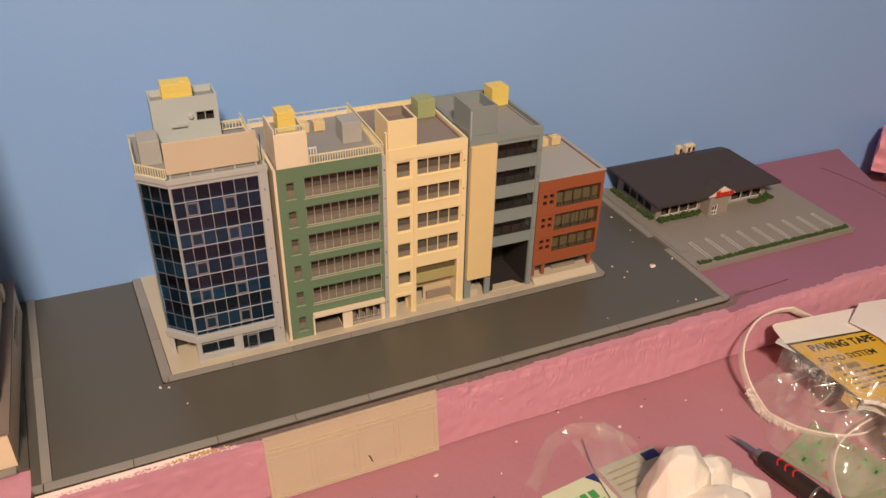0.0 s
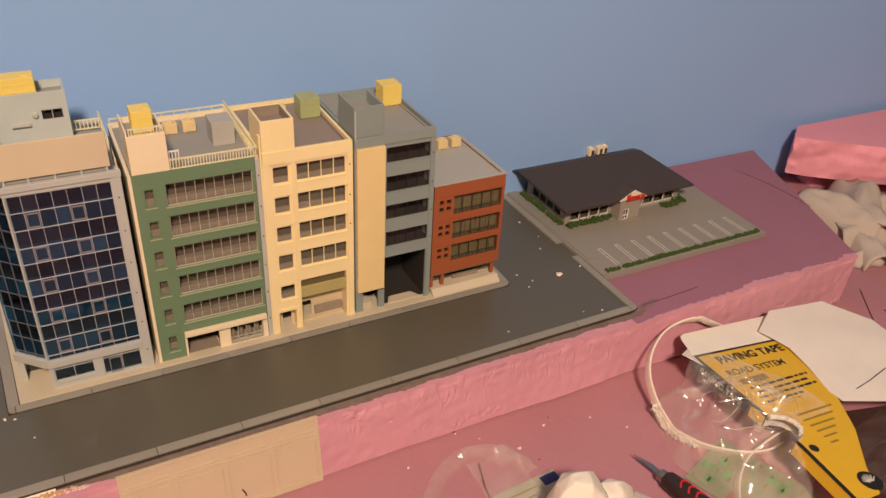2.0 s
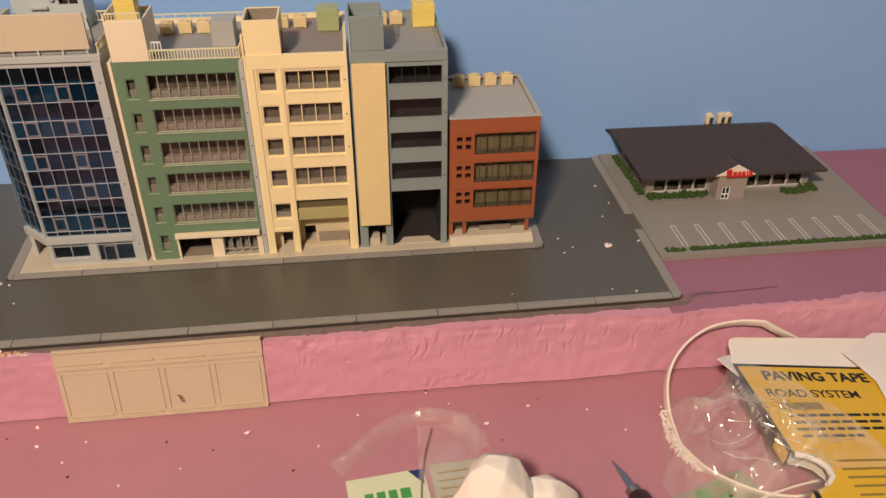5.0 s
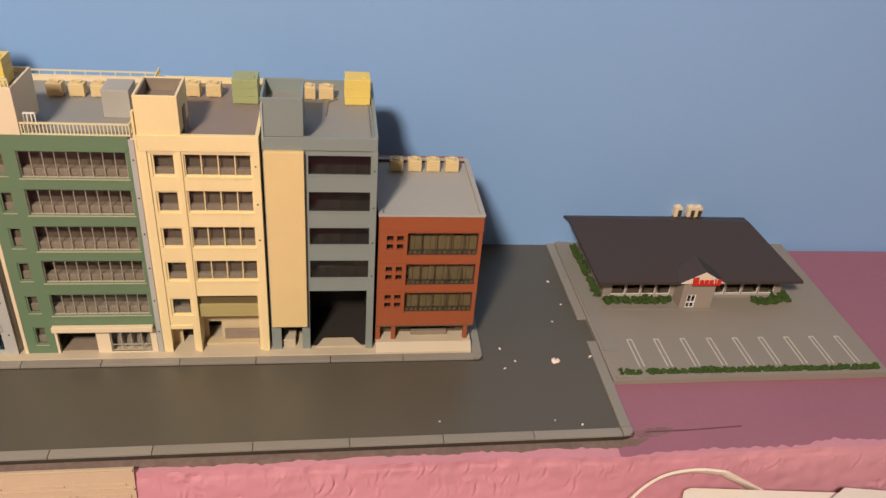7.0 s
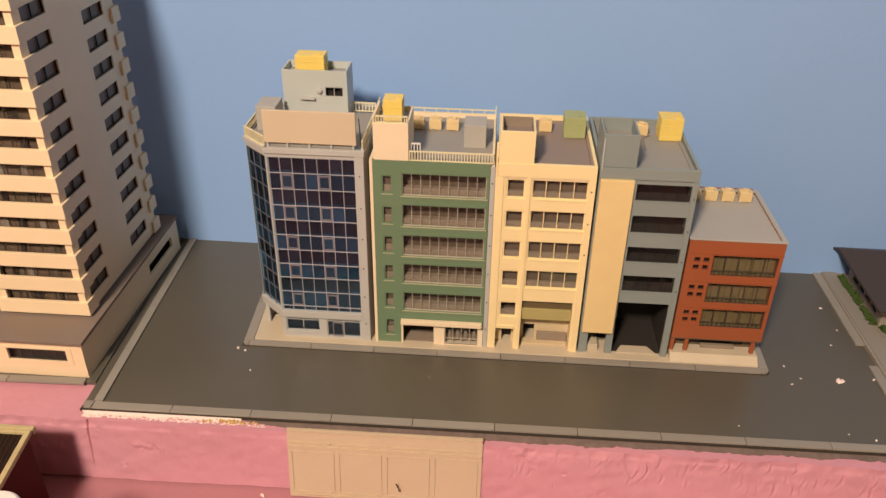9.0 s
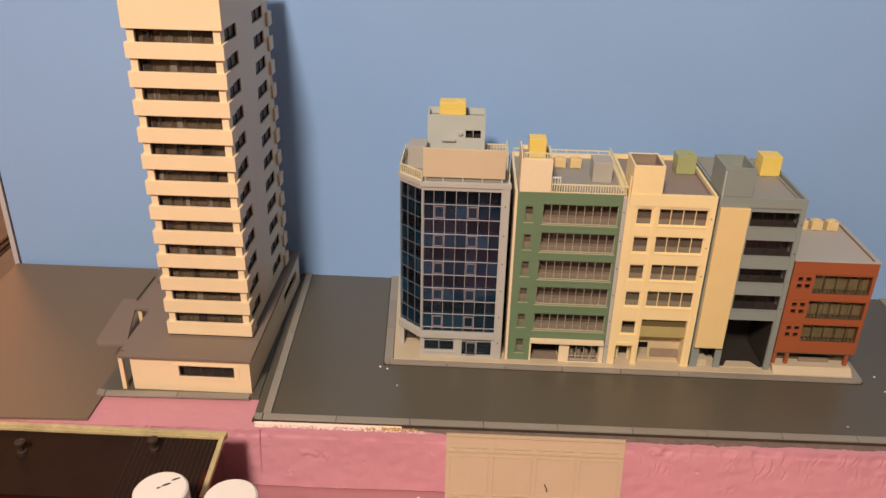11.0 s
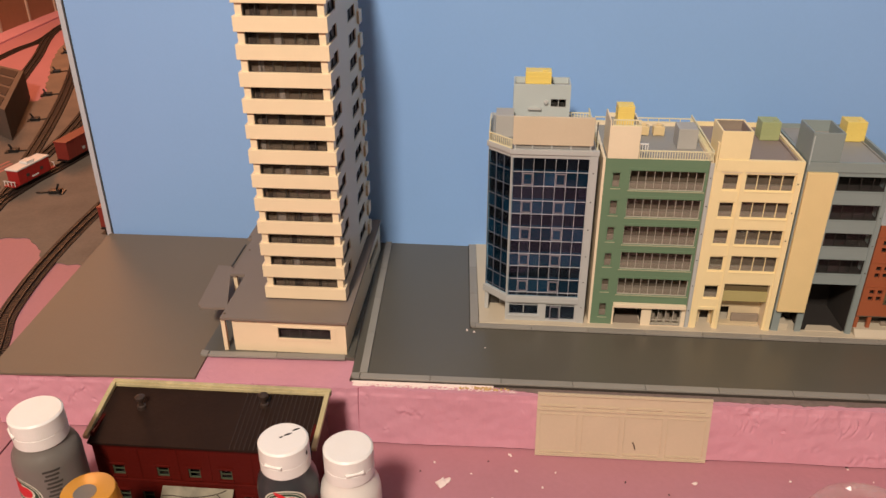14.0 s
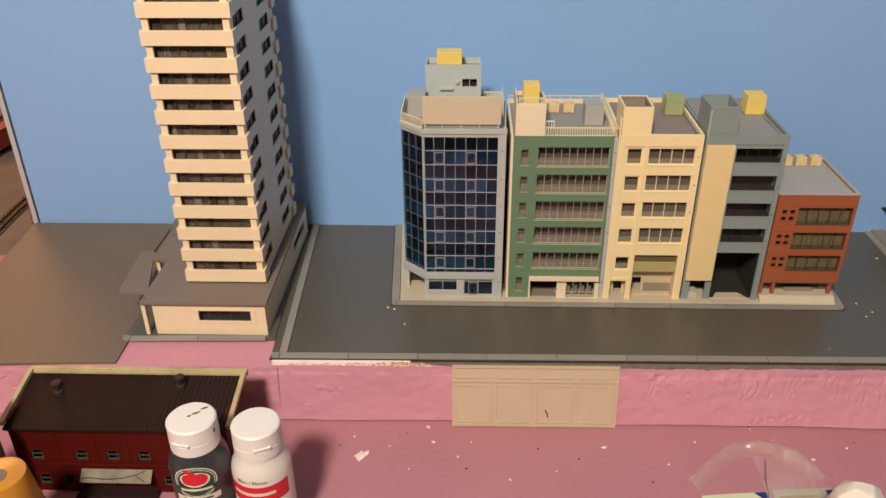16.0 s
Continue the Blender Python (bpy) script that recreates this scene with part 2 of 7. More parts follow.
def prism(bm, outline, z0, z1):
    """An upright prism over a counter-clockwise outline."""
    low = [bm.verts.new((x * MM, y * MM, z0 * MM)) for x, y in outline]
    top = [bm.verts.new((x * MM, y * MM, z1 * MM)) for x, y in outline]
    bm.faces.new(low[::-1])
    bm.faces.new(top)
    for i in range(len(low)):
        j = (i + 1) % len(low)
        bm.faces.new((low[i], low[j], top[j], top[i]))
    return bm


def holed(x0, x1, z0, z1, y0, y1, holes):
    """An upright slab, facing -y, with rectangular openings right through it."""
    bm = bmesh.new()
    xs = sorted({x0, x1, *(v for h in holes for v in h[:2])})
    zs = sorted({z0, z1, *(v for h in holes for v in h[2:])})
    xs, zs = [x for x in xs if x0 <= x <= x1], [z for z in zs if z0 <= z <= z1]
    solid = [[not any(h[0] < (a + b) / 2 < h[1] and h[2] < (c + d) / 2 < h[3] for h in holes) for c, d in zip(zs, zs[1:])] for a, b in zip(xs, xs[1:])]
    made = {}

    def at(i, y, k):
        if (i, y, k) not in made:
            made[i, y, k] = bm.verts.new((xs[i] * MM, y * MM, zs[k] * MM))
        return made[i, y, k]

    def filled(i, k):
        return 0 <= i < len(solid) and 0 <= k < len(solid[0]) and solid[i][k]

    for i in range(len(solid)):
        for k in range(len(solid[0])):
            if not solid[i][k]:
                continue
            bm.faces.new((at(i, y0, k), at(i + 1, y0, k), at(i + 1, y0, k + 1), at(i, y0, k + 1)))
            bm.faces.new((at(i, y1, k), at(i, y1, k + 1), at(i + 1, y1, k + 1), at(i + 1, y1, k)))
            for di, dk, a, b in ((-1, 0, (i, k), (i, k + 1)), (1, 0, (i + 1, k + 1), (i + 1, k)), (0, -1, (i + 1, k), (i, k)), (0, 1, (i, k + 1), (i + 1, k + 1))):
                if not filled(i + di, k + dk):
                    bm.faces.new((at(a[0], y0, a[1]), at(b[0], y0, b[1]), at(b[0], y1, b[1]), at(a[0], y1, a[1])))
    bmesh.ops.recalc_face_normals(bm, faces=bm.faces[:])
    return bm


def lathe(profile, sides=32):
    """A turned shape from (radius, height) pairs."""
    bm = bmesh.new()
    rings = [[bm.verts.new((r * math.cos(a) * MM, r * math.sin(a) * MM, z * MM)) for a in (2 * math.pi * i / sides for i in range(sides))] for r, z in profile]
    for low, top in zip(rings, rings[1:]):
        for i in range(sides):
            j = (i + 1) % sides
            bm.faces.new((low[i], low[j], top[j], top[i]))
    bm.faces.new(rings[0][::-1])
    bm.faces.new(rings[-1])
    return bm


def tube(points, radius, sides=8):
    """A bent rod through points."""
    bm = bmesh.new()
    rings = []
    for i, p in enumerate(points):
        a, b = Vector(points[max(0, i - 1)]), Vector(points[min(len(points) - 1, i + 1)])
        way = (b - a).normalized()
        side = way.cross(Vector((0.13, 0.21, 1))).normalized()
        up = side.cross(way)
        rings.append([bm.verts.new((Vector(p) + radius * (math.cos(t) * side + math.sin(t) * up)) * MM) for t in (2 * math.pi * k / sides for k in range(sides))])
    for low, top in zip(rings, rings[1:]):
        for i in range(sides):
            j = (i + 1) % sides
            bm.faces.new((low[i], low[j], top[j], top[i]))
    bm.faces.new(rings[0][::-1])
    bm.faces.new(rings[-1])
    bmesh.ops.recalc_face_normals(bm, faces=bm.faces[:])
    return bm


def turned(bm, m):
    bmesh.ops.transform(bm, matrix=m, verts=bm.verts[:])
    return bm


def mesh_of(bm, name, material_, smooth=False):
    data = bpy.data.meshes.new(name)
    bm.to_mesh(data)
    bm.free()
    if material_:
        data.materials.append(material_)
    if smooth:
        data.polygons.foreach_set("use_smooth", [True] * len(data.polygons))
        data.set_sharp_from_angle(angle=radians(40))
    return data


def root(name, x, y, z, label, category, group="", kind=""):
    """The Empty at a thing's base."""
    ob = new(name)
    ob.empty_display_size = 0.01
    ob.location = (x * MM, y * MM, z * MM)
    return tagged(ob, label, category, group, kind)


def base_of(ob):
    while ob.parent:
        ob = ob.parent
    return ob.location.copy()


def part(name, bm, material_, parent, label="", smooth=False):
    bmesh.ops.translate(bm, vec=-base_of(parent), verts=bm.verts[:])
    ob = new(name, mesh_of(bm, name, material_, smooth))
    ob.parent = parent
    return tagged(ob, label)


def thing(name, bm, material_, label, category, group="", kind="", smooth=False):
    """A thing of one mesh, with its origin at its base."""
    lo = [min(v.co[i] for v in bm.verts) for i in range(3)]
    hi = [max(v.co[i] for v in bm.verts) for i in range(3)]
    at = Vector(((lo[0] + hi[0]) / 2, (lo[1] + hi[1]) / 2, lo[2]))
    bmesh.ops.translate(bm, vec=-at, verts=bm.verts[:])
    ob = new(name, mesh_of(bm, name, material_, smooth))
    ob.location = at
    return tagged(ob, label, category, group, kind)


def piece(name, data, parent, x, y, z):
    """One of many alike pieces on a shared mesh."""
    ob = new(name, data)
    ob.parent = parent
    ob.location = Vector((x * MM, y * MM, z * MM)) - base_of(parent)
    return ob


def window(parent, x0, x1, z0, z1, y, bars, sash, edge=0.7, deep=0.9, cross=(), glass=True, inset=0.7, name="window"):
    """A framed window set into an opening of a wall that faces -y, with its clear pane."""
    a, b = y + inset, y + inset + deep
    sizes = [(x0, x1, a, b, z0, z0 + edge), (x0, x1, a, b, z1 - edge, z1), (x0, x0 + edge, a, b, z0 + edge, z1 - edge), (x1 - edge, x1, a, b, z0 + edge, z1 - edge)]
    for i in range(1, bars):
        c = x0 + (x1 - x0) * i / bars
        sizes.append((c - edge * 0.4, c + edge * 0.4, a + 0.1, b - 0.1, z0 + edge * 0.5, z1 - edge * 0.5))
    for c in cross:
        sizes.append((x0 + edge * 0.5, x1 - edge * 0.5, a + 0.15, b - 0.15, c - edge * 0.35, c + edge * 0.35))
    ob = part(name, blocks(*sizes), sash, parent)
    if glass:
        pane = part("pane", blocks((x0 + 0.1, x1 - 0.1, b + 0.05, b + 0.25, z0 + 0.1, z1 - 0.1)), PANE, ob)
        pane.visible_shadow = False
    return ob


def railing(x0, y0, x1, y1, z0, z1, step=2.0, thick=0.45):
    """A straight railing: top and bottom rail and upright bars."""
    bm = bmesh.new()
    far = math.hypot(x1 - x0, y1 - y0)
    block(bm, 0, far, -thick, thick, z1 - 0.9, z1)
    block(bm, 0, far, -thick, thick, z0, z0 + 0.7)
    count = max(2, round(far / step))
    for i in range(count + 1):
        c = min(max(far * i / count, 0.3), far - 0.3)
        block(bm, c - 0.3, c + 0.3, -0.3, 0.3, z0 + 0.7, z1 - 0.9)
    return turned(bm, pose(x0 * MM, y0 * MM, 0, 0, 0, math.degrees(math.atan2(y1 - y0, x1 - x0))))

# ---- the room, the boards and the roads ----
def slab(name, outline, z0, z1, mat, label, category, kind="structure"):
    return thing(name, prism(bmesh.new(), outline, z0, z1), mat, label, category, "", kind)


thing("floor", blocks((-1300, 2300, -2700, 2500, -930, -900)), CARPET, "brown carpeted floor under the layout table", "floor", "", "structure")
# ceiling and plain walls are unseen, added to close the room and bounce light
thing("ceiling", blocks((-1300, 2300, -2700, 2500, 1900, 1930)), ROOM_GREY, "plain unseen room ceiling that bounces light", "ceiling", "", "structure")
thing("wall_south", blocks((-1300, 2300, -2700, -2670, -900, 1900)), ROOM_GREY, "plain unseen room wall that bounces light", "wall", "", "structure")
thing("wall_north", blocks((-1300, 2300, 2470, 2500, -900, 1900)), ROOM_GREY, "plain unseen room wall that bounces light far behind the yard", "wall", "", "structure")
thing("wall_east", blocks((2270, 2300, -2670, 2470, -900, 1900)), ROOM_GREY, "plain unseen room wall that bounces light", "wall", "", "structure")
wall_west = thing("wall_west", blocks((-1190, -1160, -2670, 2470, -900, 1900)), TIMBER, "wall behind the brown wood panelling", "wall", "", "structure")
plank_mesh = mesh_of(soft(blocks((-5, 5, -59, 59, 0, 1500)), 1.5), "plank", TIMBER)
strip_mesh = mesh_of(blocks((-2, 2, -3, 3, 0, 1500)), "batten", material("pale_batten", (0.42, 0.33, 0.27), 0.5))
for i in range(26):
    piece("plank", plank_mesh, wall_west, -1154, -700 + 124 * i, -120)
    piece("batten", strip_mesh, wall_west, -1147.5, -638 + 124 * i, -120)

slab("table_board", [(-1155, -420), (-352, -420), (-352, -95), (-356, 400), (-356, 1900), (-1155, 1900)], -100, -50, FOAM_FLAT, "pink foam board under the rail yard", "foam board")
slab("table_board_right", [(-350.5, -420), (2000, -420), (2000, 200), (-350.5, 200)], -100, -50.3, FOAM_FLAT, "pink foam board that carries the raised street", "foam board")


def gouges():
    """Short knife strokes in the foam's front: x, z, direction, length, depth."""
    rnd = random.Random(41)
    cuts = [(rnd.gauss(315, 70), rnd.uniform(-24, -7), rnd.gauss(1.5, 0.25), rnd.uniform(6, 15), rnd.uniform(0.15, 0.6)) for _ in range(70)]
    cuts += [(rnd.uniform(420, 700), rnd.uniform(-24, -6), rnd.gauss(1.4, 0.6), rnd.uniform(4, 12), rnd.uniform(0.15, 0.5)) for _ in range(26)]
    cuts += [(rnd.uniform(-80, 240), rnd.uniform(-42, -6), rnd.uniform(0, 3.1), rnd.uniform(2, 6), rnd.uniform(0.3, 1.0)) for _ in range(26)]
    cuts += [(rnd.uniform(-365, -215), rnd.uniform(-30, -4), rnd.uniform(0, 3.1), rnd.uniform(3, 8), rnd.uniform(0.25, 0.8)) for _ in range(26)]
    return cuts


def gouge_depth(cuts, x, z):
    """Depth of the strokes at a place, with a lip pushed up beside each."""
    deep = 0.0
    for cx, cz, way, long, d in cuts:
        if abs(x - cx) > 12 or abs(z - cz) > 12:
            continue
        u = (x - cx) * math.cos(way) + (z - cz) * math.sin(way)
        v = -(x - cx) * math.sin(way) + (z - cz) * math.cos(way) + 0.06 * u * u * (1 if d > 1 else -1)
        fade = max(0.0, 1 - (2 * u / long) ** 2)
        deep += d * fade * (math.exp(-(v / 0.75) ** 2) - 0.7 * math.exp(-((v - 1.6) / 0.8) ** 2))
    return deep


def foam_riser():
    """The raised foam slab; its front face is hand-cut, scraped and dented."""
    bm = bmesh.new()
    nx, nz = 1700, 44
    cuts = gouges()
    grid = []
    for i in range(nx + 1):
        column = []
        x = -369 + (720 + 369) * i / nx
        near = [c for c in cuts if abs(c[0] - x) < 12]
        for k in range(nz + 1):
            f = k / nz
            z = -50 + 48 * f if k != 1 else -48.4
            y = -91 + (4 if x < -80 else 6) * f + 2.5 * noise.noise((x * 0.012, 3.1, z * 0.02))
            scrape = max(0.0, 1 - abs(x - 330) / 190) * max(0.0, f - 0.3)
            y += 1.2 * scrape * noise.noise((x * 0.05, 0.4, z * 0.06)) + 0.8 * scrape * noise.noise((x * 0.2, 7.4, z * 0.16))
            y += gouge_depth(near, x, z)
            y += 0.55 * noise.noise((x * 0.11, 1.7, z * 0.13)) - 1.2 * max(0, noise.noise((x * 0.055, 9.3, z * 0.09)) - 0.5) * 2
            y += 1.1 * max(0, noise.noise((x * 0.028, 4.4, z * 0.07)) - 0.42) * noise.noise((x * 0.33, 0.7, z * 0.3)) * 4
            if f > 0.9:
                y += 1.5 * abs(noise.noise((x * 0.09, 5.5, 0.3)))
            if k == 0:
                y += 3.5
            x_end = x - (1 - f) * 12 * max(0, (i / nx - 0.97) / 0.03)
            column.append(bm.verts.new((x_end * MM, y * MM, z * MM)))
        grid.append(column)
    for i in range(nx):
        for k in range(nz):
            bm.faces.new((grid[i][k], grid[i + 1][k], grid[i + 1][k + 1], grid[i][k + 1]))
    back = [bm.verts.new((x * MM, y * MM, z * MM)) for x, y, z in ((-382, 148, -50), (-382, 148, -2), (806, 134, -2), (795, 134, -50))]
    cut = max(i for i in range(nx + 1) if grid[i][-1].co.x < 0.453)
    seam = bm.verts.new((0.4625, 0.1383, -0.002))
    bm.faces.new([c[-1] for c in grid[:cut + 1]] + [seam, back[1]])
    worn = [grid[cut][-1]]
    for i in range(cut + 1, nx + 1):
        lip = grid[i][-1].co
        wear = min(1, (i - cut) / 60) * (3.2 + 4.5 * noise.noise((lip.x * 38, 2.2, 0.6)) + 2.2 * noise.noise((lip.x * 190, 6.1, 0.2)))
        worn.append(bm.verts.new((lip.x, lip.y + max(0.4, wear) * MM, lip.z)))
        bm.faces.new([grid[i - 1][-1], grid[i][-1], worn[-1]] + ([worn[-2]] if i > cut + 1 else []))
    # top right of the seam gets the foam colour with dimmer light painted in
    top_surface = bm.faces.new(worn + [back[2], seam])
    top_surface.material_index = 1
    bm.faces.new([c[0] for c in grid][::-1] + [back[0], back[3]])
    bm.faces.new(grid[0][::-1] + [back[0], back[1]])
    bm.faces.new(grid[-1] + [worn[-1], back[2], back[3]])
    bm.faces.new((back[0], back[1], seam, back[2], back[3]))
    bmesh.ops.recalc_face_normals(bm, faces=bm.faces[:])
    return bm


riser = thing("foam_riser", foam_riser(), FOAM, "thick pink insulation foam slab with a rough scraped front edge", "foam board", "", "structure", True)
riser.data.materials.append(FOAM_DIM_TOP)

# backdrop: slightly askew, with a pale edge strip at its free end
WALL = [(-379, 152.6), (2000, 123.6)]
backdrop = root("backdrop", -379, 152, -50, "sky-blue painted backdrop board behind the street", "backdrop", "", "structure")
part("board", prism(bmesh.new(), [WALL[0], WALL[1], (2000, 131), (-379, 160)], -50, 760), BLUE, backdrop)
part("edge_strip", prism(bmesh.new(), [(-386, 152.2), (-381.2, 152.2), (-381.2, 161), (-386, 161)], -50, 760), material("pale_edge_strip", (0.46, 0.48, 0.53), 0.5), backdrop, "pale strip along the free edge")
part("edge_gap", prism(bmesh.new(), [(-381.2, 154.4), (-379, 154.4), (-379, 160), (-381.2, 160)], -50, 760), DARK, backdrop, "dark joint")

road = root("road", 180, -77, -2, "matt dark grey road sheet with kerbs", "road", "", "structure")
part("surface", prism(bmesh.new(), [(-87, -76), (465, -71), (466, 146), (-98, 150)], -2, 0), ROAD, road)
slab("road_side", [(-369, -90), (-206, -84), (-211, 148), (-381, 148)], -1.9, 0.1, CARD_BROWN, "dark brown-grey bare card sheet beside the tower", "road")
plate = root("tower_plate", -153, -57, -2, "grey base plate under the apartment tower", "pavement", "", "structure")
part("surface", prism(bmesh.new(), [(-211, -51), (-88.6, -51), (-98.6, 149), (-211, 149)], -2, 0.9), ROAD, plate)


def kerb_run(parent, a, b, width, z0, z1, step, lip=0.25):
    """Kerb stones from a to b, each a bevelled block with a thin joint; width to the left of the way."""
    far = math.dist(a, b)
    turn = math.degrees(math.atan2(b[1] - a[1], b[0] - a[0]))
    count = max(1, round(far / step))
    long = far / count
    data = mesh_of(soft(blocks((0.2, long - 0.2, 0, width, z0, z1)), lip), "kerb_stone", KERB)
    for i in range(count):
        f = i / count
        ob = new("kerb_stone", data)
        ob.parent = parent
        at = Vector(((a[0] + (b[0] - a[0]) * f) * MM, (a[1] + (b[1] - a[1]) * f) * MM, 0)) - base_of(parent)
        ob.matrix_basis = Matrix.Translation(at) @ pose(0, 0, 0, 0, 0, turn)


EDGE_AND_GAP = material("dark_edge_and_gap_shade", (0.05, 0.042, 0.036), 0.7, 0.2, 300, 0.2, 0.2, 0.3, 80)
# sheet edge; its dark colour also carries the gap shadow below the kerb
part("card_edge", prism(bmesh.new(), [(-87.6, -77.4), (458.5, -72.9), (465.8, -70), (465.8, -66), (-87.4, -72)], -1.95, -0.02), EDGE_AND_GAP, road, "dark cut edge of the road sheet with the gap shadow painted in")
kerb_run(road, (-80, -76.5), (458, -72), 6, 0, 1.6, 56)
kerb_run(road, (465, -65), (466, 16), 6.5, 0, 1.6, 56)
kerb_run(road, (466, 41), (466, 145), 6.5, 0, 1.6, 52)
kerb_run(road, (-92, 149), (-81, -70), 6, 0, 1.6, 56)
part("kerb_stone", soft(prism(bmesh.new(), [(-86.8, -70.3), (-86.6, -74), (-85, -76.4), (-80.4, -76.5), (-80.4, -70.4), (-81, -70.2)], 0, 1.6), 0.25), KERB, road)
part("kerb_stone", soft(prism(bmesh.new(), [(458.3, -72), (463, -71.4), (465, -69.5), (465, -65.3), (458.6, -65.3)], 0, 1.6), 0.25), KERB, road)
kerb_run(plate, (-205, -57), (-95.5, -54), 5.5, 0, 2.0, 56)
part("kerb_stone", soft(prism(bmesh.new(), [(-212, -50), (-211.5, -55.5), (-209, -57), (-205.4, -57), (-205.4, -51.6)], 0, 2.0), 0.25), KERB, plate)

pavement = root("pavement", 190, 0, 0, "cream pavement block under the row of buildings", "pavement", "", "structure")
part("slab", soft(prism(bmesh.new(), [(8, 5.5), (377.5, 5.5), (381, 146), (-1, 149)], 0, 2.7), 0.3), PAVE, pavement)
part("base_joint", prism(bmesh.new(), [(0.2, -0.5), (383, -0.5), (385.2, 2), (385.2, 4), (0, 4)], 0.02, 0.45), EDGE_AND_GAP, pavement, "dark joint along the road")
part("base_joint", prism(bmesh.new(), [(-8.8, 149), (-0.2, 4), (0.4, 4), (-8, 149)], 0.02, 0.45), EDGE_AND_GAP, pavement, "dark joint along the road")
kerb_run(pavement, (5, 0), (379, 0), 5.3, 0, 2.2, 46)
kerb_run(pavement, (384.5, 5), (388, 145), 6.5, 0, 2.2, 46)
kerb_run(pavement, (-8, 149), (0.5, 5), 7, 0, 2.2, 48)
part("kerb_stone", soft(prism(bmesh.new(), [(0.6, 4.8), (0.8, 1.6), (2.2, 0.2), (4.8, 0), (4.8, 5.2), (7.6, 5.2)], 0, 2.2), 0.25), KERB, pavement)
part("kerb_stone", soft(prism(bmesh.new(), [(379.2, 0), (382.6, 0.4), (384.2, 2), (384.5, 4.8), (378.2, 4.8)], 0, 2.2), 0.25), KERB, pavement)


# tan card panel that leans on the foam
def leaning_card():
    bm = blocks((55, 182, 0, 1.6, 0, 54))
    for x0, x1, z0, z1 in ((55.6, 181.6, 52.6, 53.4), (55.6, 181.6, 40.2, 41.2), (55.6, 181.6, 1.2, 2.2)):
        block(bm, x0, x1, -1.2, 0.1, z0, z1)
    for i in range(4):
        a = 57.5 + 31.3 * i
        for x0, x1, z0, z1 in ((a, a + 26, 43.6, 44.3), (a, a + 26, 4.2, 4.8)):
            block(bm, x0, x1, -1.1, 0.1, z0, z1)
        block(bm, a + 27.2, a + 27.9, -0.6, 0.1, 6, 37)
        block(bm, a - 0.3, a + 0.3, -0.6, 0.1, 6, 37)
        block(bm, a, a + 27.2, -0.6, 0.1, 36.4, 37)
    return turned(bm, pose(0, -0.0945, -0.0505, -8, 0, 0.4))


card = thing("wall_panel", leaning_card(), CARD_TAN, "tan moulded plastic panel leaning against the pink foam", "panel")
# ---- the row of model buildings ----
FRONT = 11.5


def body(parent, x0, x1, y0, y1, z1, wall, deck, deck_z, thick=2.0, left=True, right=True, side=None):
    """Side and back walls and the sunken roof deck behind a parapet."""
    side = side or wall
    part("side_wall", blocks((x0, x0 + thick, y0 + 2.01, y1, 2.7, z1)), side, parent)
    part("side_wall", blocks((x1 - thick, x1, y0 + 2.01, y1, 2.7, z1)), side, parent)
    part("back_wall", blocks((x0 + thick, x1 - thick, y1 - thick, y1, 2.7, z1)), side, parent)
    part("roof_deck", blocks((x0 + thick, x1 - thick, y0 + 2.0, y1 - thick, deck_z - 1.5, deck_z)), deck, parent)


def storeys(parent, x0, x1, levels, depth, floor_mat, back_mat, low, y=FRONT):
    """Floor slabs and a rear partition inside the windows."""
    for z in levels:
        part("floor_slab", blocks((x0, x1, y + 2.0, y + depth, z - 1.2, z)), floor_mat, parent)
    part("partition", blocks((x0, x1, y + depth, y + depth + 1, low, levels[0] + 20)), back_mat, parent)


def water_tank(x, y, z, wide, deep, high, mat, label):
    """A panel water tank: ribbed block with a lid rim, a hatch and a pipe."""
    top = root("water_tank", x, y, z, label, "water tank", "rooftop water tanks")
    bm = soft(blocks((x - wide / 2, x + wide / 2, y - deep / 2, y + deep / 2, z + 0.6, z + high)), 0.4)
    part("shell", bm, mat, top)
    ribs = bmesh.new()
    for k in (1, 2):
        h = z + 0.6 + (high - 0.6) * k / 3
        block(ribs, x - wide / 2 - 0.22, x + wide / 2 + 0.22, y - deep / 2 - 0.22, y + deep / 2 + 0.22, h - 0.16, h + 0.16)
    for i in (-1, 1):
        block(ribs, x + i * wide / 6 - 0.16, x + i * wide / 6 + 0.16, y - deep / 2 - 0.2, y + deep / 2 + 0.2, z + 0.8, z + high + 0.12)
    part("ribs", ribs, mat, top)
    part("hatch", soft(blocks((x + wide * 0.15, x + wide * 0.36, y - deep * 0.3, y - deep * 0.05, z + high, z + high + 0.7)), 0.15), mat, top)
    part("skid", blocks((x - wide / 2 + 0.5, x + wide / 2 - 0.5, y - deep / 2 + 0.8, y - deep / 2 + 1.8, z, z + 0.6), (x - wide / 2 + 0.5, x + wide / 2 - 0.5, y + deep / 2 - 1.8, y + deep / 2 - 0.8, z, z + 0.6)), mat, top)
    return top


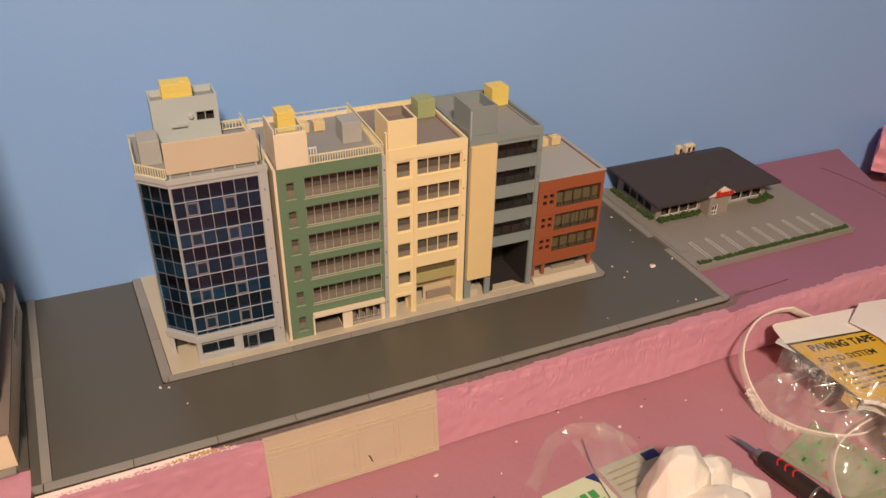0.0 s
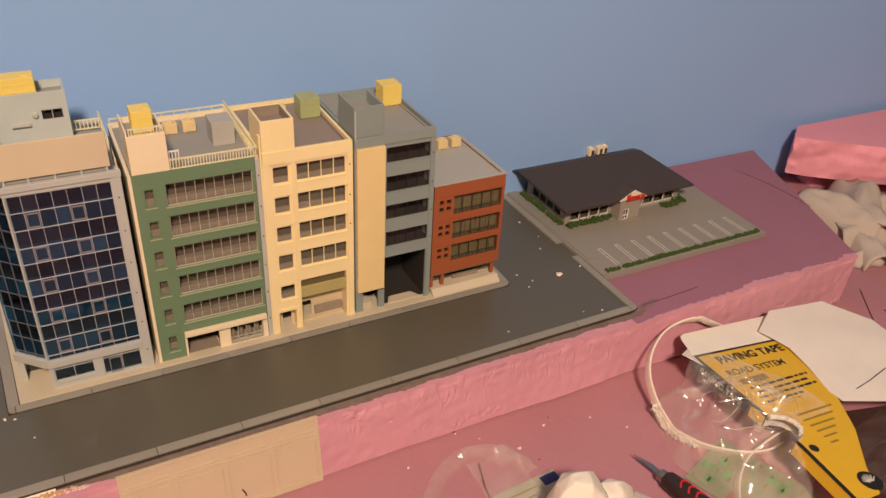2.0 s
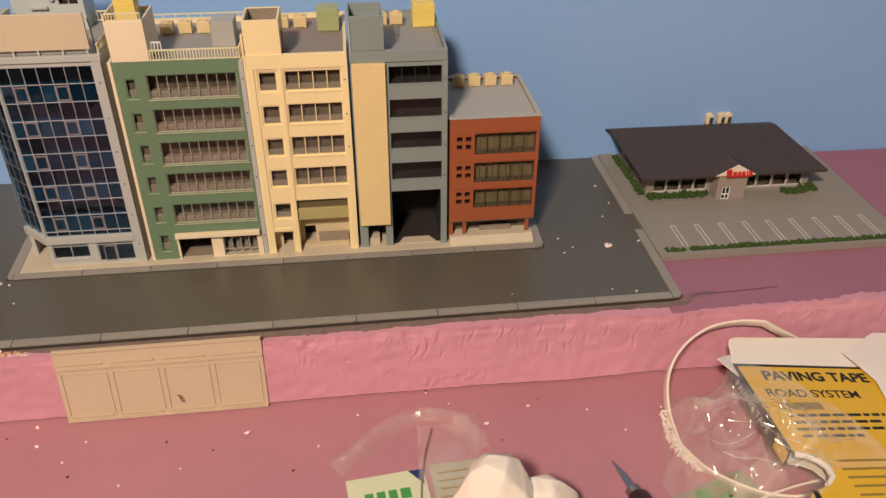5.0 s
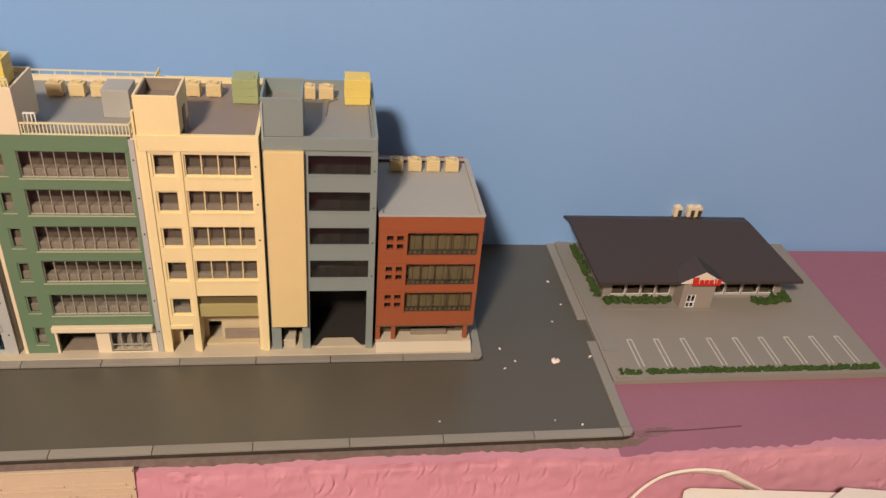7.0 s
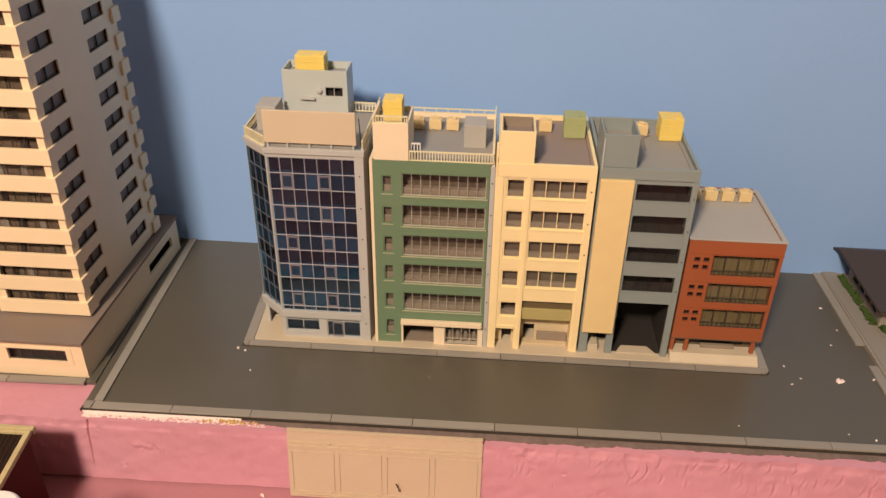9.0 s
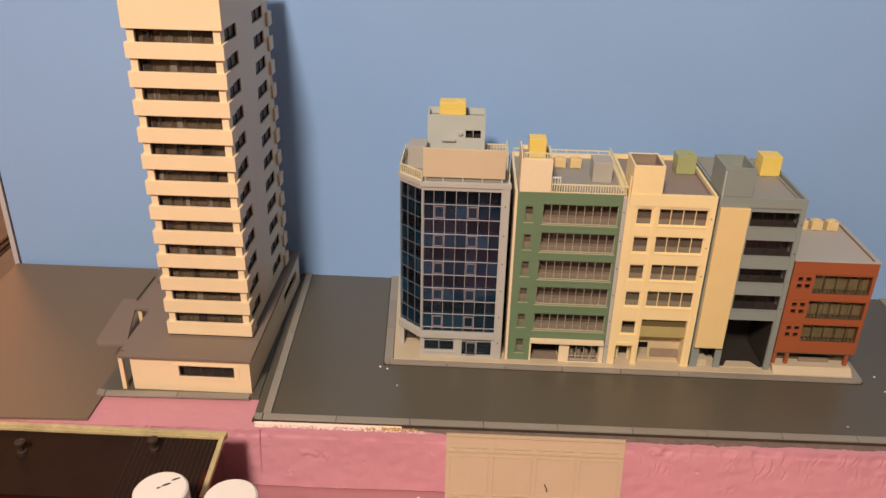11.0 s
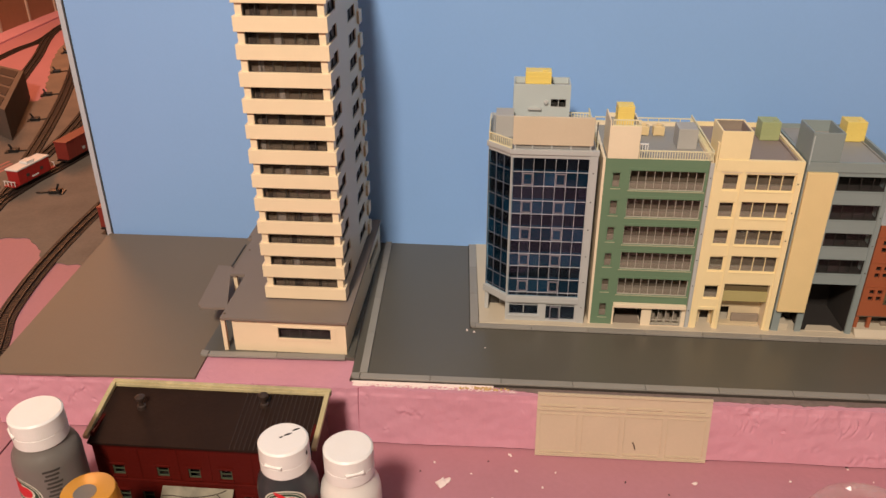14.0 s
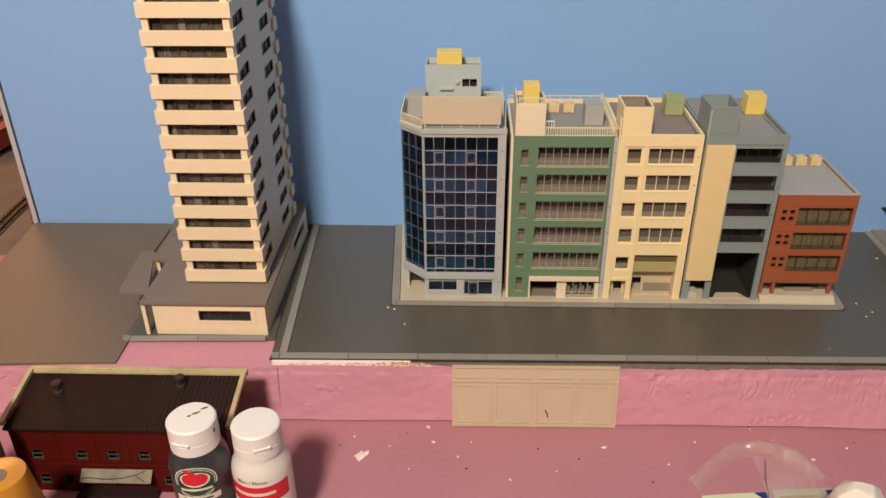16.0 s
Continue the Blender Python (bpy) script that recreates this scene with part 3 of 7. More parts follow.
def roof_unit(x, y, z, mat=None, wide=9.0, high=8.0):
    """A cooling unit: rounded case with a fan ring on top and grille slots."""
    mat = mat or UNIT
    top = root("cooling_unit", x, y, z, "small cream rooftop cooling unit with a round fan ring", "cooling unit", "rooftop cooling units")
    w = wide / 2
    part("case", soft(blocks((x - w, x + w, y - w * 0.85, y + w * 0.85, z + 0.5, z + high)), 0.5), mat, top)
    part("fan_ring", turned(lathe([(w * 0.62, 0), (w * 0.62, 0.9), (w * 0.5, 0.9), (w * 0.48, 0.3), (0.3, 0.3)], 20), pose(x * MM, y * MM, (z + high - 0.05) * MM)), mat, top)
    slots = bmesh.new()
    for k in range(4):
        h = z + 1.6 + k * 1.3
        block(slots, x - w + 1, x + w - 1, y - w * 0.85 - 0.2, y - w * 0.85 + 0.1, h, h + 0.45)
    part("grille", slots, mat, top)
    part("feet", blocks((x - w + 0.6, x - w + 1.8, y - w * 0.7, y + w * 0.7, z, z + 0.5), (x + w - 1.8, x + w - 0.6, y - w * 0.7, y + w * 0.7, z, z + 0.5)), mat, top)
    return top


def hollow_top(x0, x1, y0, y1, z0, z1, sunk=3.0, thick=1.3):
    """A stair house: a block whose flat top is sunk behind a rim."""
    return blocks((x0, x1, y0, y0 + thick, z0, z1), (x0, x1, y1 - thick, y1, z0, z1), (x0, x0 + thick, y0 + thick, y1 - thick, z0, z1), (x1 - thick, x1, y0 + thick, y1 - thick, z0, z1))


def rivets(parent, x, y, levels, mat):
    data = mesh_of(turned(lathe([(0.55, 0), (0.5, 0.25), (0.2, 0.35)], 10), pose(0, 0, 0, 90, 0, 0)), "peg_hole", mat)
    for z in levels:
        piece("peg_hole", data, parent, x, y, z)


def glass_tower_block():
    b = root("office_building", 52, 50, 2.7, "model office tower with dark blue curtain wall and grey frame", "building", "model buildings in a row")
    rows = [149, 137.6, 125.6, 113.2, 101.8, 90, 78, 66.4, 54.8, 42.8, 30.2, 26.5]
    cols = [30, 38.4, 46.8, 55.2, 63.6, 72, 80.4, 88.6]
    y = FRONT
    # spandrels and corner pier
    part("front_wall", holed(29.2, 94.5, 2.7, 152, y, y + 2, [(30, 88.6, 26.5, 149.3), (32, 57, 8, 19.5), (62.5, 87.5, 4, 19.5)]), OFFWHITE, b)
    part("corner_pier", soft(blocks((89.2, 95, y - 0.9, y - 0.01, 2.7, 152)), 0.2), OFFWHITE, b)
    part("band", soft(blocks((29.2, 89.1, y - 1.3, y - 0.02, 20.8, 26.2)), 0.25), OFFWHITE, b, "pale band over the ground floor")
    part("cornice", soft(blocks((28.2, 95.6, y - 1.2, y + 2.2, 152.05, 156)), 0.3), OFFWHITE, b)
    rivets(b, 92, y - 0.9, [138 - 24 * i for i in range(6)], FRAME_DARK)
    # curtain wall, front
    pane_w = 8.2
    wall = part("curtain_wall", blocks((30, 88.6, y + 1.6, y + 1.9, 26.5, 149.3)), SHAFT, b, "dark blue glazed curtain wall")
    bands = [(rows[r + 1] + 0.2, rows[r + 1] + (rows[r] - rows[r + 1]) * (0.14 if r % 2 == 0 else 0.9)) for r in range(11)]
    for low, high in bands:
        part("inner_spandrel", blocks((30.2, 88.4, y + 1.42, y + 1.58, low, high)), SPANDREL, wall)
    data = {}
    for r in range(11):
        high = rows[r] - rows[r + 1]
        key = round(high, 1)
        if key not in data:
            data[key] = mesh_of(soft(blocks((0.15, pane_w, 0, 0.3, 0.12, high - 0.12)), 0.06), "glass_panel", TINTED)
        for c in range(7):
            ob = piece("glass_panel", data[key], wall, cols[c], y + 0.9 + random.uniform(-0.05, 0.05), rows[r + 1])
            ob.rotation_euler = (radians(random.uniform(-0.5, 0.5)), 0, radians(random.uniform(-0.5, 0.5)))
    up = mesh_of(blocks((-0.14, 0.14, 0, 1.0, 26.5, 149.3)), "mullion", MULLION)
    for c in cols[1:-1]:
        piece("mullion", up, wall, c, y + 0.2, 0)
    for z in rows[:-1]:
        part("transom", blocks((30, 88.6, y + 0.3, y + 1.1, z - 0.14, z + 0.14)), MULLION, wall)
    casement = mesh_of(holed(0.5, 7.9, 0.8, 10.6, 0, 0.7, [(1.15, 7.25, 1.5, 9.9)]), "casement", CASEMENT)
    for r in (1, 3, 5, 7, 9):
        for c in (1, 4):
            piece("casement", casement, wall, cols[c], y + 0.15, rows[r + 1] + 0.2)
    # chamfer to the street corner: same glazing turned
    a, e = (30, 11.5), (11.5, 29)
    far = math.dist(a, e)
    turn = pose(e[0] * MM, e[1] * MM, 0, 0, 0, math.degrees(math.atan2(a[1] - e[1], a[0] - e[0])))
    part("chamfer_wall", turned(holed(0, far, 20.5, 152, 0, 2, [(0.3, far - 0.3, 27.5, 149.3)]), turn), OFFWHITE, b)
    side = part("curtain_wall", turned(blocks((0.3, far - 0.3, 1.6, 1.9, 26.5, 149.3)), turn), SHAFT, b, "dark blue glazed curtain wall")
    for low, high in bands:
        part("inner_spandrel", turned(blocks((0.5, far - 0.5, 1.42, 1.58, low, high)), turn), SPANDREL, side)
    wide = (far - 0.6) / 3
    for r in range(11):
        for c in range(3):
            bm = soft(blocks((0.3 + wide * c + 0.15, 0.3 + wide * (c + 1) - 0.15, 0.7, 1.1, rows[r + 1] + 0.12, rows[r] - 0.12)), 0.06)
            part("glass_panel", turned(bm, turn), TINTED, side)
    # chamfer bars in the darker copy: their shade is in the colour
    for c in range(4):
        part("mullion", turned(blocks((0.3 + wide * c - 0.14, 0.3 + wide * c + 0.14, 0.1, 1.0, 26.5, 149.3)), turn), MULLION_SHADED, side)
    for z in rows[:-1]:
        part("transom", turned(blocks((0.3, far - 0.3, 0.2, 1.0, z - 0.14, z + 0.14)), turn), MULLION_SHADED, side)
    part("band", turned(soft(blocks((-1, far + 0.6, -1.4, -0.02, 20.8, 27)), 0.25), turn), OFFWHITE, b)
    part("cornice", turned(soft(blocks((-0.8, far + 0.3, -1.2, 2, 152.05, 156)), 0.3), turn), OFFWHITE, b)
    # left side, back and right
    part("side_wall", blocks((11.5, 13.5, 29.5, 98, 2.7, 156)), OFFWHITE, b)
    part("side_wall", blocks((93, 95, 13.6, 98, 2.7, 156)), OFFWHITE, b)
    part("back_wall", blocks((13.5, 93, 96, 98, 2.7, 156)), OFFWHITE, b)
    part("roof_deck", prism(bmesh.new(), [(29.5, 13.6), (93, 13.6), (93, 96), (13.5, 96), (13.5, 29)], 152.5, 154.5), DECK, b)
    # ground floor
    part("lobby_wall", blocks((29.2, 31, 13.6, 40, 2.7, 20.5)), OFFWHITE, b)
    part("lobby_wall", blocks((13.5, 29.1, 38, 40, 2.7, 20.5)), OFFWHITE, b)
    part("soffit", prism(bmesh.new(), [(30, 13.6), (90, 13.6), (90, 60), (13.5, 60), (13.5, 29.2)], 20.4, 21.6), OFFWHITE, b)
    part("column", soft(blocks((12.2, 14.8, 28, 31, 2.7, 20.4)), 0.3), OFFWHITE, b)
    part("lobby_back", blocks((31, 90, 40, 41, 2.7, 20.4)), BROWN, b)
    part("doorway", blocks((15.5, 24, 37.5, 37.9, 2.8, 15)), FRAME_DARK, b)
    for x0, x1, z0, z1, bars in ((32, 57, 8, 19.5, 2), (62.5, 87.5, 4, 19.5, 2)):
        w = window(b, x0, x1, z0, z1, y, bars, OFFWHITE, 0.6, cross=(17.6,), glass=False)
        part("shop_glass", blocks((x0 + 0.5, x1 - 0.5, y + 1.6, y + 1.9, z0 + 0.5, z1 - 0.5)), TINTED, w)
        # added dark panel that stands for the shade behind the shop glass
        part("shop_shade_panel", blocks((x0 - 0.5, x1 + 0.5, y + 4, y + 4.6, z0 - 0.5, z1 + 0.5)), SHAFT, b)
    part("sill", soft(blocks((31, 58, y - 0.8, y - 0.01, 6.6, 8)), 0.2), OFFWHITE, b)
    part("door", holed(66.6, 74.4, 4.05, 16.6, y + 0.5, y + 1.2, [(67.2, 73.8, 5, 16)]), CASEMENT, b)
    # roof: billboard, railing, stair house
    part("billboard", soft(blocks((30, 90.5, y + 0.2, y + 2.2, 159.4, 181.6)), 0.3), BEIGE, b, "blank beige rooftop billboard")
    for x in (32, 45, 59.5, 74, 88.5):
        part("post", blocks((x - 0.6, x + 0.6, y + 0.6, y + 1.8, 156, 159.5)), OFFWHITE, b)
    part("billboard_back", blocks((32, 89, y + 2.3, y + 3.4, 156.2, 160)), DECK, b)
    part("railing", railing(11.8, 29, 29.5, 12.3, 156, 163.5, 2.0), RAIL, b)
    part("railing", railing(12, 76, 12, 29.5, 156, 162, 2.4), RAIL, b)
    part("railing", railing(94, 14, 94, 97, 156, 162, 2.4), RAIL, b)
    part("railing", railing(76, 82, 93, 82, 156, 163, 2.4), RAIL, b)
    part("vent_house", soft(blocks((16.5, 30.5, 42, 62, 154.5, 172)), 0.5), DECK_PALE, b)
    part("stair_house", holed(29.8, 75.4, 154.5, 189.8, 68, 69.5, [(59.5, 72.5, 171, 178.3)]), PALE, b)
    part("stair_house_side", blocks((29.8, 31, 69.5, 91, 154.5, 189.8)), PALE, b)
    part("stair_house_side", blocks((74.2, 75.4, 69.5, 91, 154.5, 189.8)), PALE, b)
    part("stair_house_side", blocks((31, 74.2, 89.5, 91, 154.5, 189.8)), PALE, b)
    part("stair_house_deck", blocks((31, 74.2, 69.5, 89.5, 184, 185)), DECK, b)
    window(b, 59.5, 72.5, 171, 178.3, 68, 2, OFFWHITE, 0.55, inset=0.4)
    part("stair_house_inside", blocks((58, 74, 73, 74, 168, 183)), DARK, b)
    part("canopy", soft(blocks((41.5, 52.5, 65.6, 67.98, 169.2, 170.6)), 0.2), OFFWHITE, b)
    part("vent", turned(lathe([(1.9, 0), (1.9, 1.4), (1.2, 2.0)], 14), pose(0.056, 0.068, 0.1755, 90, 0, 0)), OFFWHITE, b)
    part("drain_pipe", tube([(92.6, 13, 178), (92.8, 15, 168), (93, 15, 158)], 0.4, 6), FRAME_DARK, b)
    water_tank(49.3, 77.5, 185, 20.5, 13, 14.2, TANK_YELLOW, "boxy yellow water tank on the stair house roof")


def green_block():
    b = root("shop_building", 139, 50, 2.7, "six-storey green model building with long ribbon windows", "building", "model buildings in a row")
    y, levels = FRONT, [(125, 141), (101.8, 117.8), (78, 94.3), (55.6, 71), (31.8, 47)]
    small = [(126, 139.5), (103, 116.4), (79.8, 93.4), (57, 70), (33.6, 46.4), (9.4, 23)]
    holes = [(120, 176, a, c) for a, c in levels] + [(106.4, 113.4, a, c) for a, c in small] + [(119, 142, 2.7, 20), (150, 174.5, 3.4, 20)]
    part("front_wall", holed(100.6, 178, 2.7, 150.4, y, y + 2, holes), GREEN, b)
    part("ground_wall", holed(118, 178, 2.71, 20.6, y - 0.4, y + 1.9, [(119.4, 142, 2.6, 20), (150, 174.5, 3.4, 20)]), CREAM, b, "cream ground-floor front")
    part("corner_trim", blocks((98.6, 100.59, y - 0.3, y + 2.5, 2.7, 150.6)), CREAM, b)
    part("corner_pier", soft(blocks((178.3, 181.4, y - 0.7, y - 0.01, 2.7, 149)), 0.2), OFFWHITE, b)
    rivets(b, 179.9, y - 0.7, [137 - 23.6 * i for i in range(6)], FRAME_DARK)
    body(b, 98.6, 181, y, 100, 150.4, CREAM, DECK, 147.5, side=CREAM)
    for a, c in levels:
        window(b, 120, 176, a, c, y, 9, FRAME_PALE, 0.42, inset=1.0)
        part("sill", soft(blocks((119, 177, y - 0.6, y - 0.01, a - 0.9, a - 0.1)), 0.2), LEDGE, b)
        part("spandrel", blocks((118.5, 177, y - 0.35, y - 0.02, c + 0.5, c + 2.4)), GREEN, b)
        part("inner_ledge", soft(blocks((118.5, 177, y + 2.6, y + 8, a + 0.25, a + 4.6)), 0.5), INSIDE, b)
    for a, c in small:
        window(b, 106.4, 113.4, a, c, y, 1, GREEN, 0.9, inset=0.5)
        part("sill", blocks((106, 113.8, y - 0.3, y - 0.01, a - 0.6, a - 0.05)), LEDGE, b)
        part("inner_ledge", soft(blocks((106, 114, y + 2.3, y + 3.9, a + 0.3, a + 5.4)), 0.4), INSIDE, b)
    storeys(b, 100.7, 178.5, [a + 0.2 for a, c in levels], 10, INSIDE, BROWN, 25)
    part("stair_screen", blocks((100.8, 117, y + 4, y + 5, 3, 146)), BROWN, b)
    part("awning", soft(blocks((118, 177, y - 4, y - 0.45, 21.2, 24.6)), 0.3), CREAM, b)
    # garage shade is put into the near-black of its walls and ceiling
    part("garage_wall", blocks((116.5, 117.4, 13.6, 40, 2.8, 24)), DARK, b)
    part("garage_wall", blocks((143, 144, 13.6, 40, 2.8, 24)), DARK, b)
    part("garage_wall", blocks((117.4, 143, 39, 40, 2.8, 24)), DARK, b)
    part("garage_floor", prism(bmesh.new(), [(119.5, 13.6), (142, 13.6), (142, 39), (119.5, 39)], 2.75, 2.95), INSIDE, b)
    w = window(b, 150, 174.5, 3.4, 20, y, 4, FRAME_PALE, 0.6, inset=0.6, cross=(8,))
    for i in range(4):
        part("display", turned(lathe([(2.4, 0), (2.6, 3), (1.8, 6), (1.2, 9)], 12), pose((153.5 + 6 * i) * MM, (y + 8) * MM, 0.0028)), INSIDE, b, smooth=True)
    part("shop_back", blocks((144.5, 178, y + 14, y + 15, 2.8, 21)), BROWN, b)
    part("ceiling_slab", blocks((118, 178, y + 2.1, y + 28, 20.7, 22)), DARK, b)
    # roof
    part("stair_house", soft(hollow_top(101.6, 124.6, y, 44, 150.45, 176), 0.2), CREAM, b, "cream stair house")
    part("stair_house_deck", blocks((103, 123.2, 13, 42.6, 172, 173)), DECK, b)
    part("railing", railing(103.5, y + 0.7, 124, y + 0.7, 176, 181, 1.9), RAIL, b)
    part("gable_screen", prism(bmesh.new(), [(101.6, 12), (102.6, 12), (102.6, 42), (101.6, 42)], 176, 179.5), CREAM, b)
    part("railing", railing(125, y + 0.8, 180, y + 0.8, 150.5, 157.5, 1.9), RAIL, b)
    part("railing", railing(180, y + 1.5, 180, 99, 150.5, 157.5, 2.6), RAIL, b)
    part("railing", railing(100, 99, 180, 99, 150.5, 154.4, 9.0, 0.3), RAIL, b)
    part("railing", railing(125.6, 17, 132, 17, 147.6, 161, 2.0), WHITE, b)
    part("lift_house", soft(blocks((159, 174, 43, 61, 147.55, 164)), 0.4), DECK_PALE, b, "pale grey lift machine house")
    water_tank(113.5, 27, 173, 12.4, 13, 15, TANK_YELLOW, "yellow water tank behind a small roof railing")
    for x in (124.5, 137, 149.5):
        roof_unit(x, 76, 147.5)


def yellow_block():
    b = root("apartment_building", 215, 50, 2.7, "pale yellow five-storey model building with framed windows", "building", "model buildings in a row")
    y = FRONT
    levels = [(126.8, 140.6), (103.8, 118), (80, 94.4), (56.4, 71)]
    small = [(126.6, 140.8), (103.4, 117.6), (80, 94), (56.2, 70.4), (30.6, 43.8)]
    holes = [(206, 242.5, a, c) for a, c in levels] + [(189, 201.6, a, c) for a, c in small] + [(205, 241, 2.6, 45.4), (186.4, 200.4, 2.6, 20.4)]
    part("front_wall", holed(183.6, 246.4, 2.7, 142.6, y, y + 2, holes), YELLOW, b)
    part("top_band", soft(blocks((183, 247, y - 0.9, y + 2, 142.65, 152)), 0.25), YELLOW, b)
    part("corner_trim", soft(blocks((182.8, 187.2, y - 0.9, y - 0.01, 2.7, 142.6)), 0.2), YELLOW, b)
    part("corner_trim", soft(blocks((242.8, 247, y - 0.9, y - 0.01, 2.7, 142.6)), 0.2), YELLOW, b)
    part("pilaster", soft(blocks((202.6, 205, y - 0.9, y - 0.01, 2.7, 142.6)), 0.2), YELLOW, b)
    part("edge_pier", blocks((181.6, 182.78, y - 0.4, y + 3, 2.7, 165)), YELLOW, b)
    part("top_shadow_gap", blocks((187.4, 202.5, y - 0.35, y - 0.02, 141.6, 142.4)), CREAM, b)
    part("top_shadow_gap", blocks((205.2, 242.6, y - 0.35, y - 0.02, 141.6, 142.4)), CREAM, b)
    rivets(b, 244.6, y - 0.9, [134 - 24 * i for i in range(3)], FRAME_DARK)
    body(b, 182.8, 247, y, 100, 152, YELLOW, DECK_BROWN, 148.5)
    part("parapet_ledge", blocks((243.6, 244.8, 14, 97, 148.5, 150.2)), DECK_BROWN, b)
    for a, c in levels:
        window(b, 206, 242.5, a, c, y, 4, YELLOW, 0.7, inset=1.0)
        part("sill", blocks((207, 242.2, y - 0.4, y - 0.01, a - 0.9, a - 0.05)), YELLOW, b)
        part("inner_ledge", soft(blocks((206, 242.4, y + 2.3, y + 5, a + 0.3, a + 4.2)), 0.4), INSIDE, b)
    for a, c in small:
        window(b, 189, 201.6, a, c, y, 1, YELLOW, 1.1, inset=0.8)
        part("inner_ledge", soft(blocks((188, 202.4, y + 2.3, y + 5, a + 0.5, a + 4.4)), 0.4), INSIDE, b)
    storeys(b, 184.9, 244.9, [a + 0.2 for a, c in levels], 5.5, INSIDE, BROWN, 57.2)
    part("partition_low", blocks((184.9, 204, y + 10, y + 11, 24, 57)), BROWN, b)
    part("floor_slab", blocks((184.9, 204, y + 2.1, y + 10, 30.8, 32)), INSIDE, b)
    # entrance
    part("entrance_lintel", soft(blocks((186.4, 201, y - 0.6, y - 0.01, 20.5, 23.4)), 0.2), YELLOW, b)
    part("balcony_front", soft(blocks((205.2, 240.8, y + 1.6, y + 3.2, 28.4, 37.6)), 0.25), OLIVE, b, "olive balcony front")
    part("transom_panel", blocks((205.2, 240.8, y + 3.3, y + 3.8, 37.2, 45.5)), OLIVE_DARK, b, "recessed dull olive panel")
    part("balcony_floor", blocks((205.2, 240.8, y + 3.9, y + 14, 28.4, 29.4)), OLIVE, b)
    part("upper_back", blocks((204.5, 241.5, y + 13, y + 14, 29.5, 46.5)), INSIDE, b)
    part("entrance_ceiling", blocks((204.5, 241.5, y + 2.1, y + 14, 45.6, 46.6)), CREAM, b)
    part("entrance_side", blocks((204, 205, y + 2.1, y + 30, 2.8, 46.6)), CREAM, b)
    part("entrance_side", blocks((241, 242, y + 2.1, y + 30, 2.8, 46.6)), CREAM, b)
    part("entrance_back", holed(205, 241, 2.75, 28, y + 12, y + 13, [(208, 216, 2.7, 17)]), ENTRY, b)
    part("entrance_step", soft(blocks((207, 240, y + 5, y + 11.9, 2.75, 4.6)), 0.3), ENTRY, b)
    part("shop_counter", soft(blocks((218, 240, y + 9, y + 11, 4.7, 12)), 0.3), INSIDE, b)
    part("porch_back", holed(186, 201, 2.75, 22, y + 9, y + 10, [(192, 199, 2.7, 14)]), ENTRY, b)
    part("porch_side", blocks((185, 186, y + 2.1, y + 16, 2.8, 22)), YELLOW, b)
    part("porch_side", blocks((201, 202, y + 2.1, y + 16, 2.8, 22)), YELLOW, b)
    # near-black sheets that stand for the shade behind the doorways
    part("porch_shade", blocks((186, 201, y + 16.2, y + 17, 2.8, 22)), DARK, b)
    part("porch_shade", blocks((205, 241, y + 26, y + 27, 2.8, 25)), DARK, b)
    # roof
    part("stair_house", soft(hollow_top(183.4, 206, y, 40, 152.05, 174), 0.2), YELLOW, b)
    part("stair_house_deck", blocks((184.8, 204.6, 13, 38.6, 166, 167)), DECK_BROWN, b)
    part("stair_house_lining", blocks((184.8, 204.6, 37.8, 38.6, 167, 173.6)), INSIDE, b)
    part("stair_house_lining", blocks((184.75, 185.4, 13, 37.7, 167, 173.6)), DECK_BROWN, b)
    part("stair_house_lining", blocks((204, 204.65, 13, 37.7, 167, 173.6)), DECK_BROWN, b)
    part("roof_door", blocks((206.1, 206.6, 22, 29, 149, 163)), DECK_BROWN, b)
    part("vent_pipe", tube([(208, 30, 148.5), (208, 30, 156), (209, 30, 157)], 0.4, 6), CREAM, b)
    water_tank(235.3, 72, 148.5, 15, 15, 15.5, TANK_GREEN, "olive green water tank on a brown roof")
    roof_unit(215.5, 78, 148.5)
    roof_unit(203, 78, 148.5)


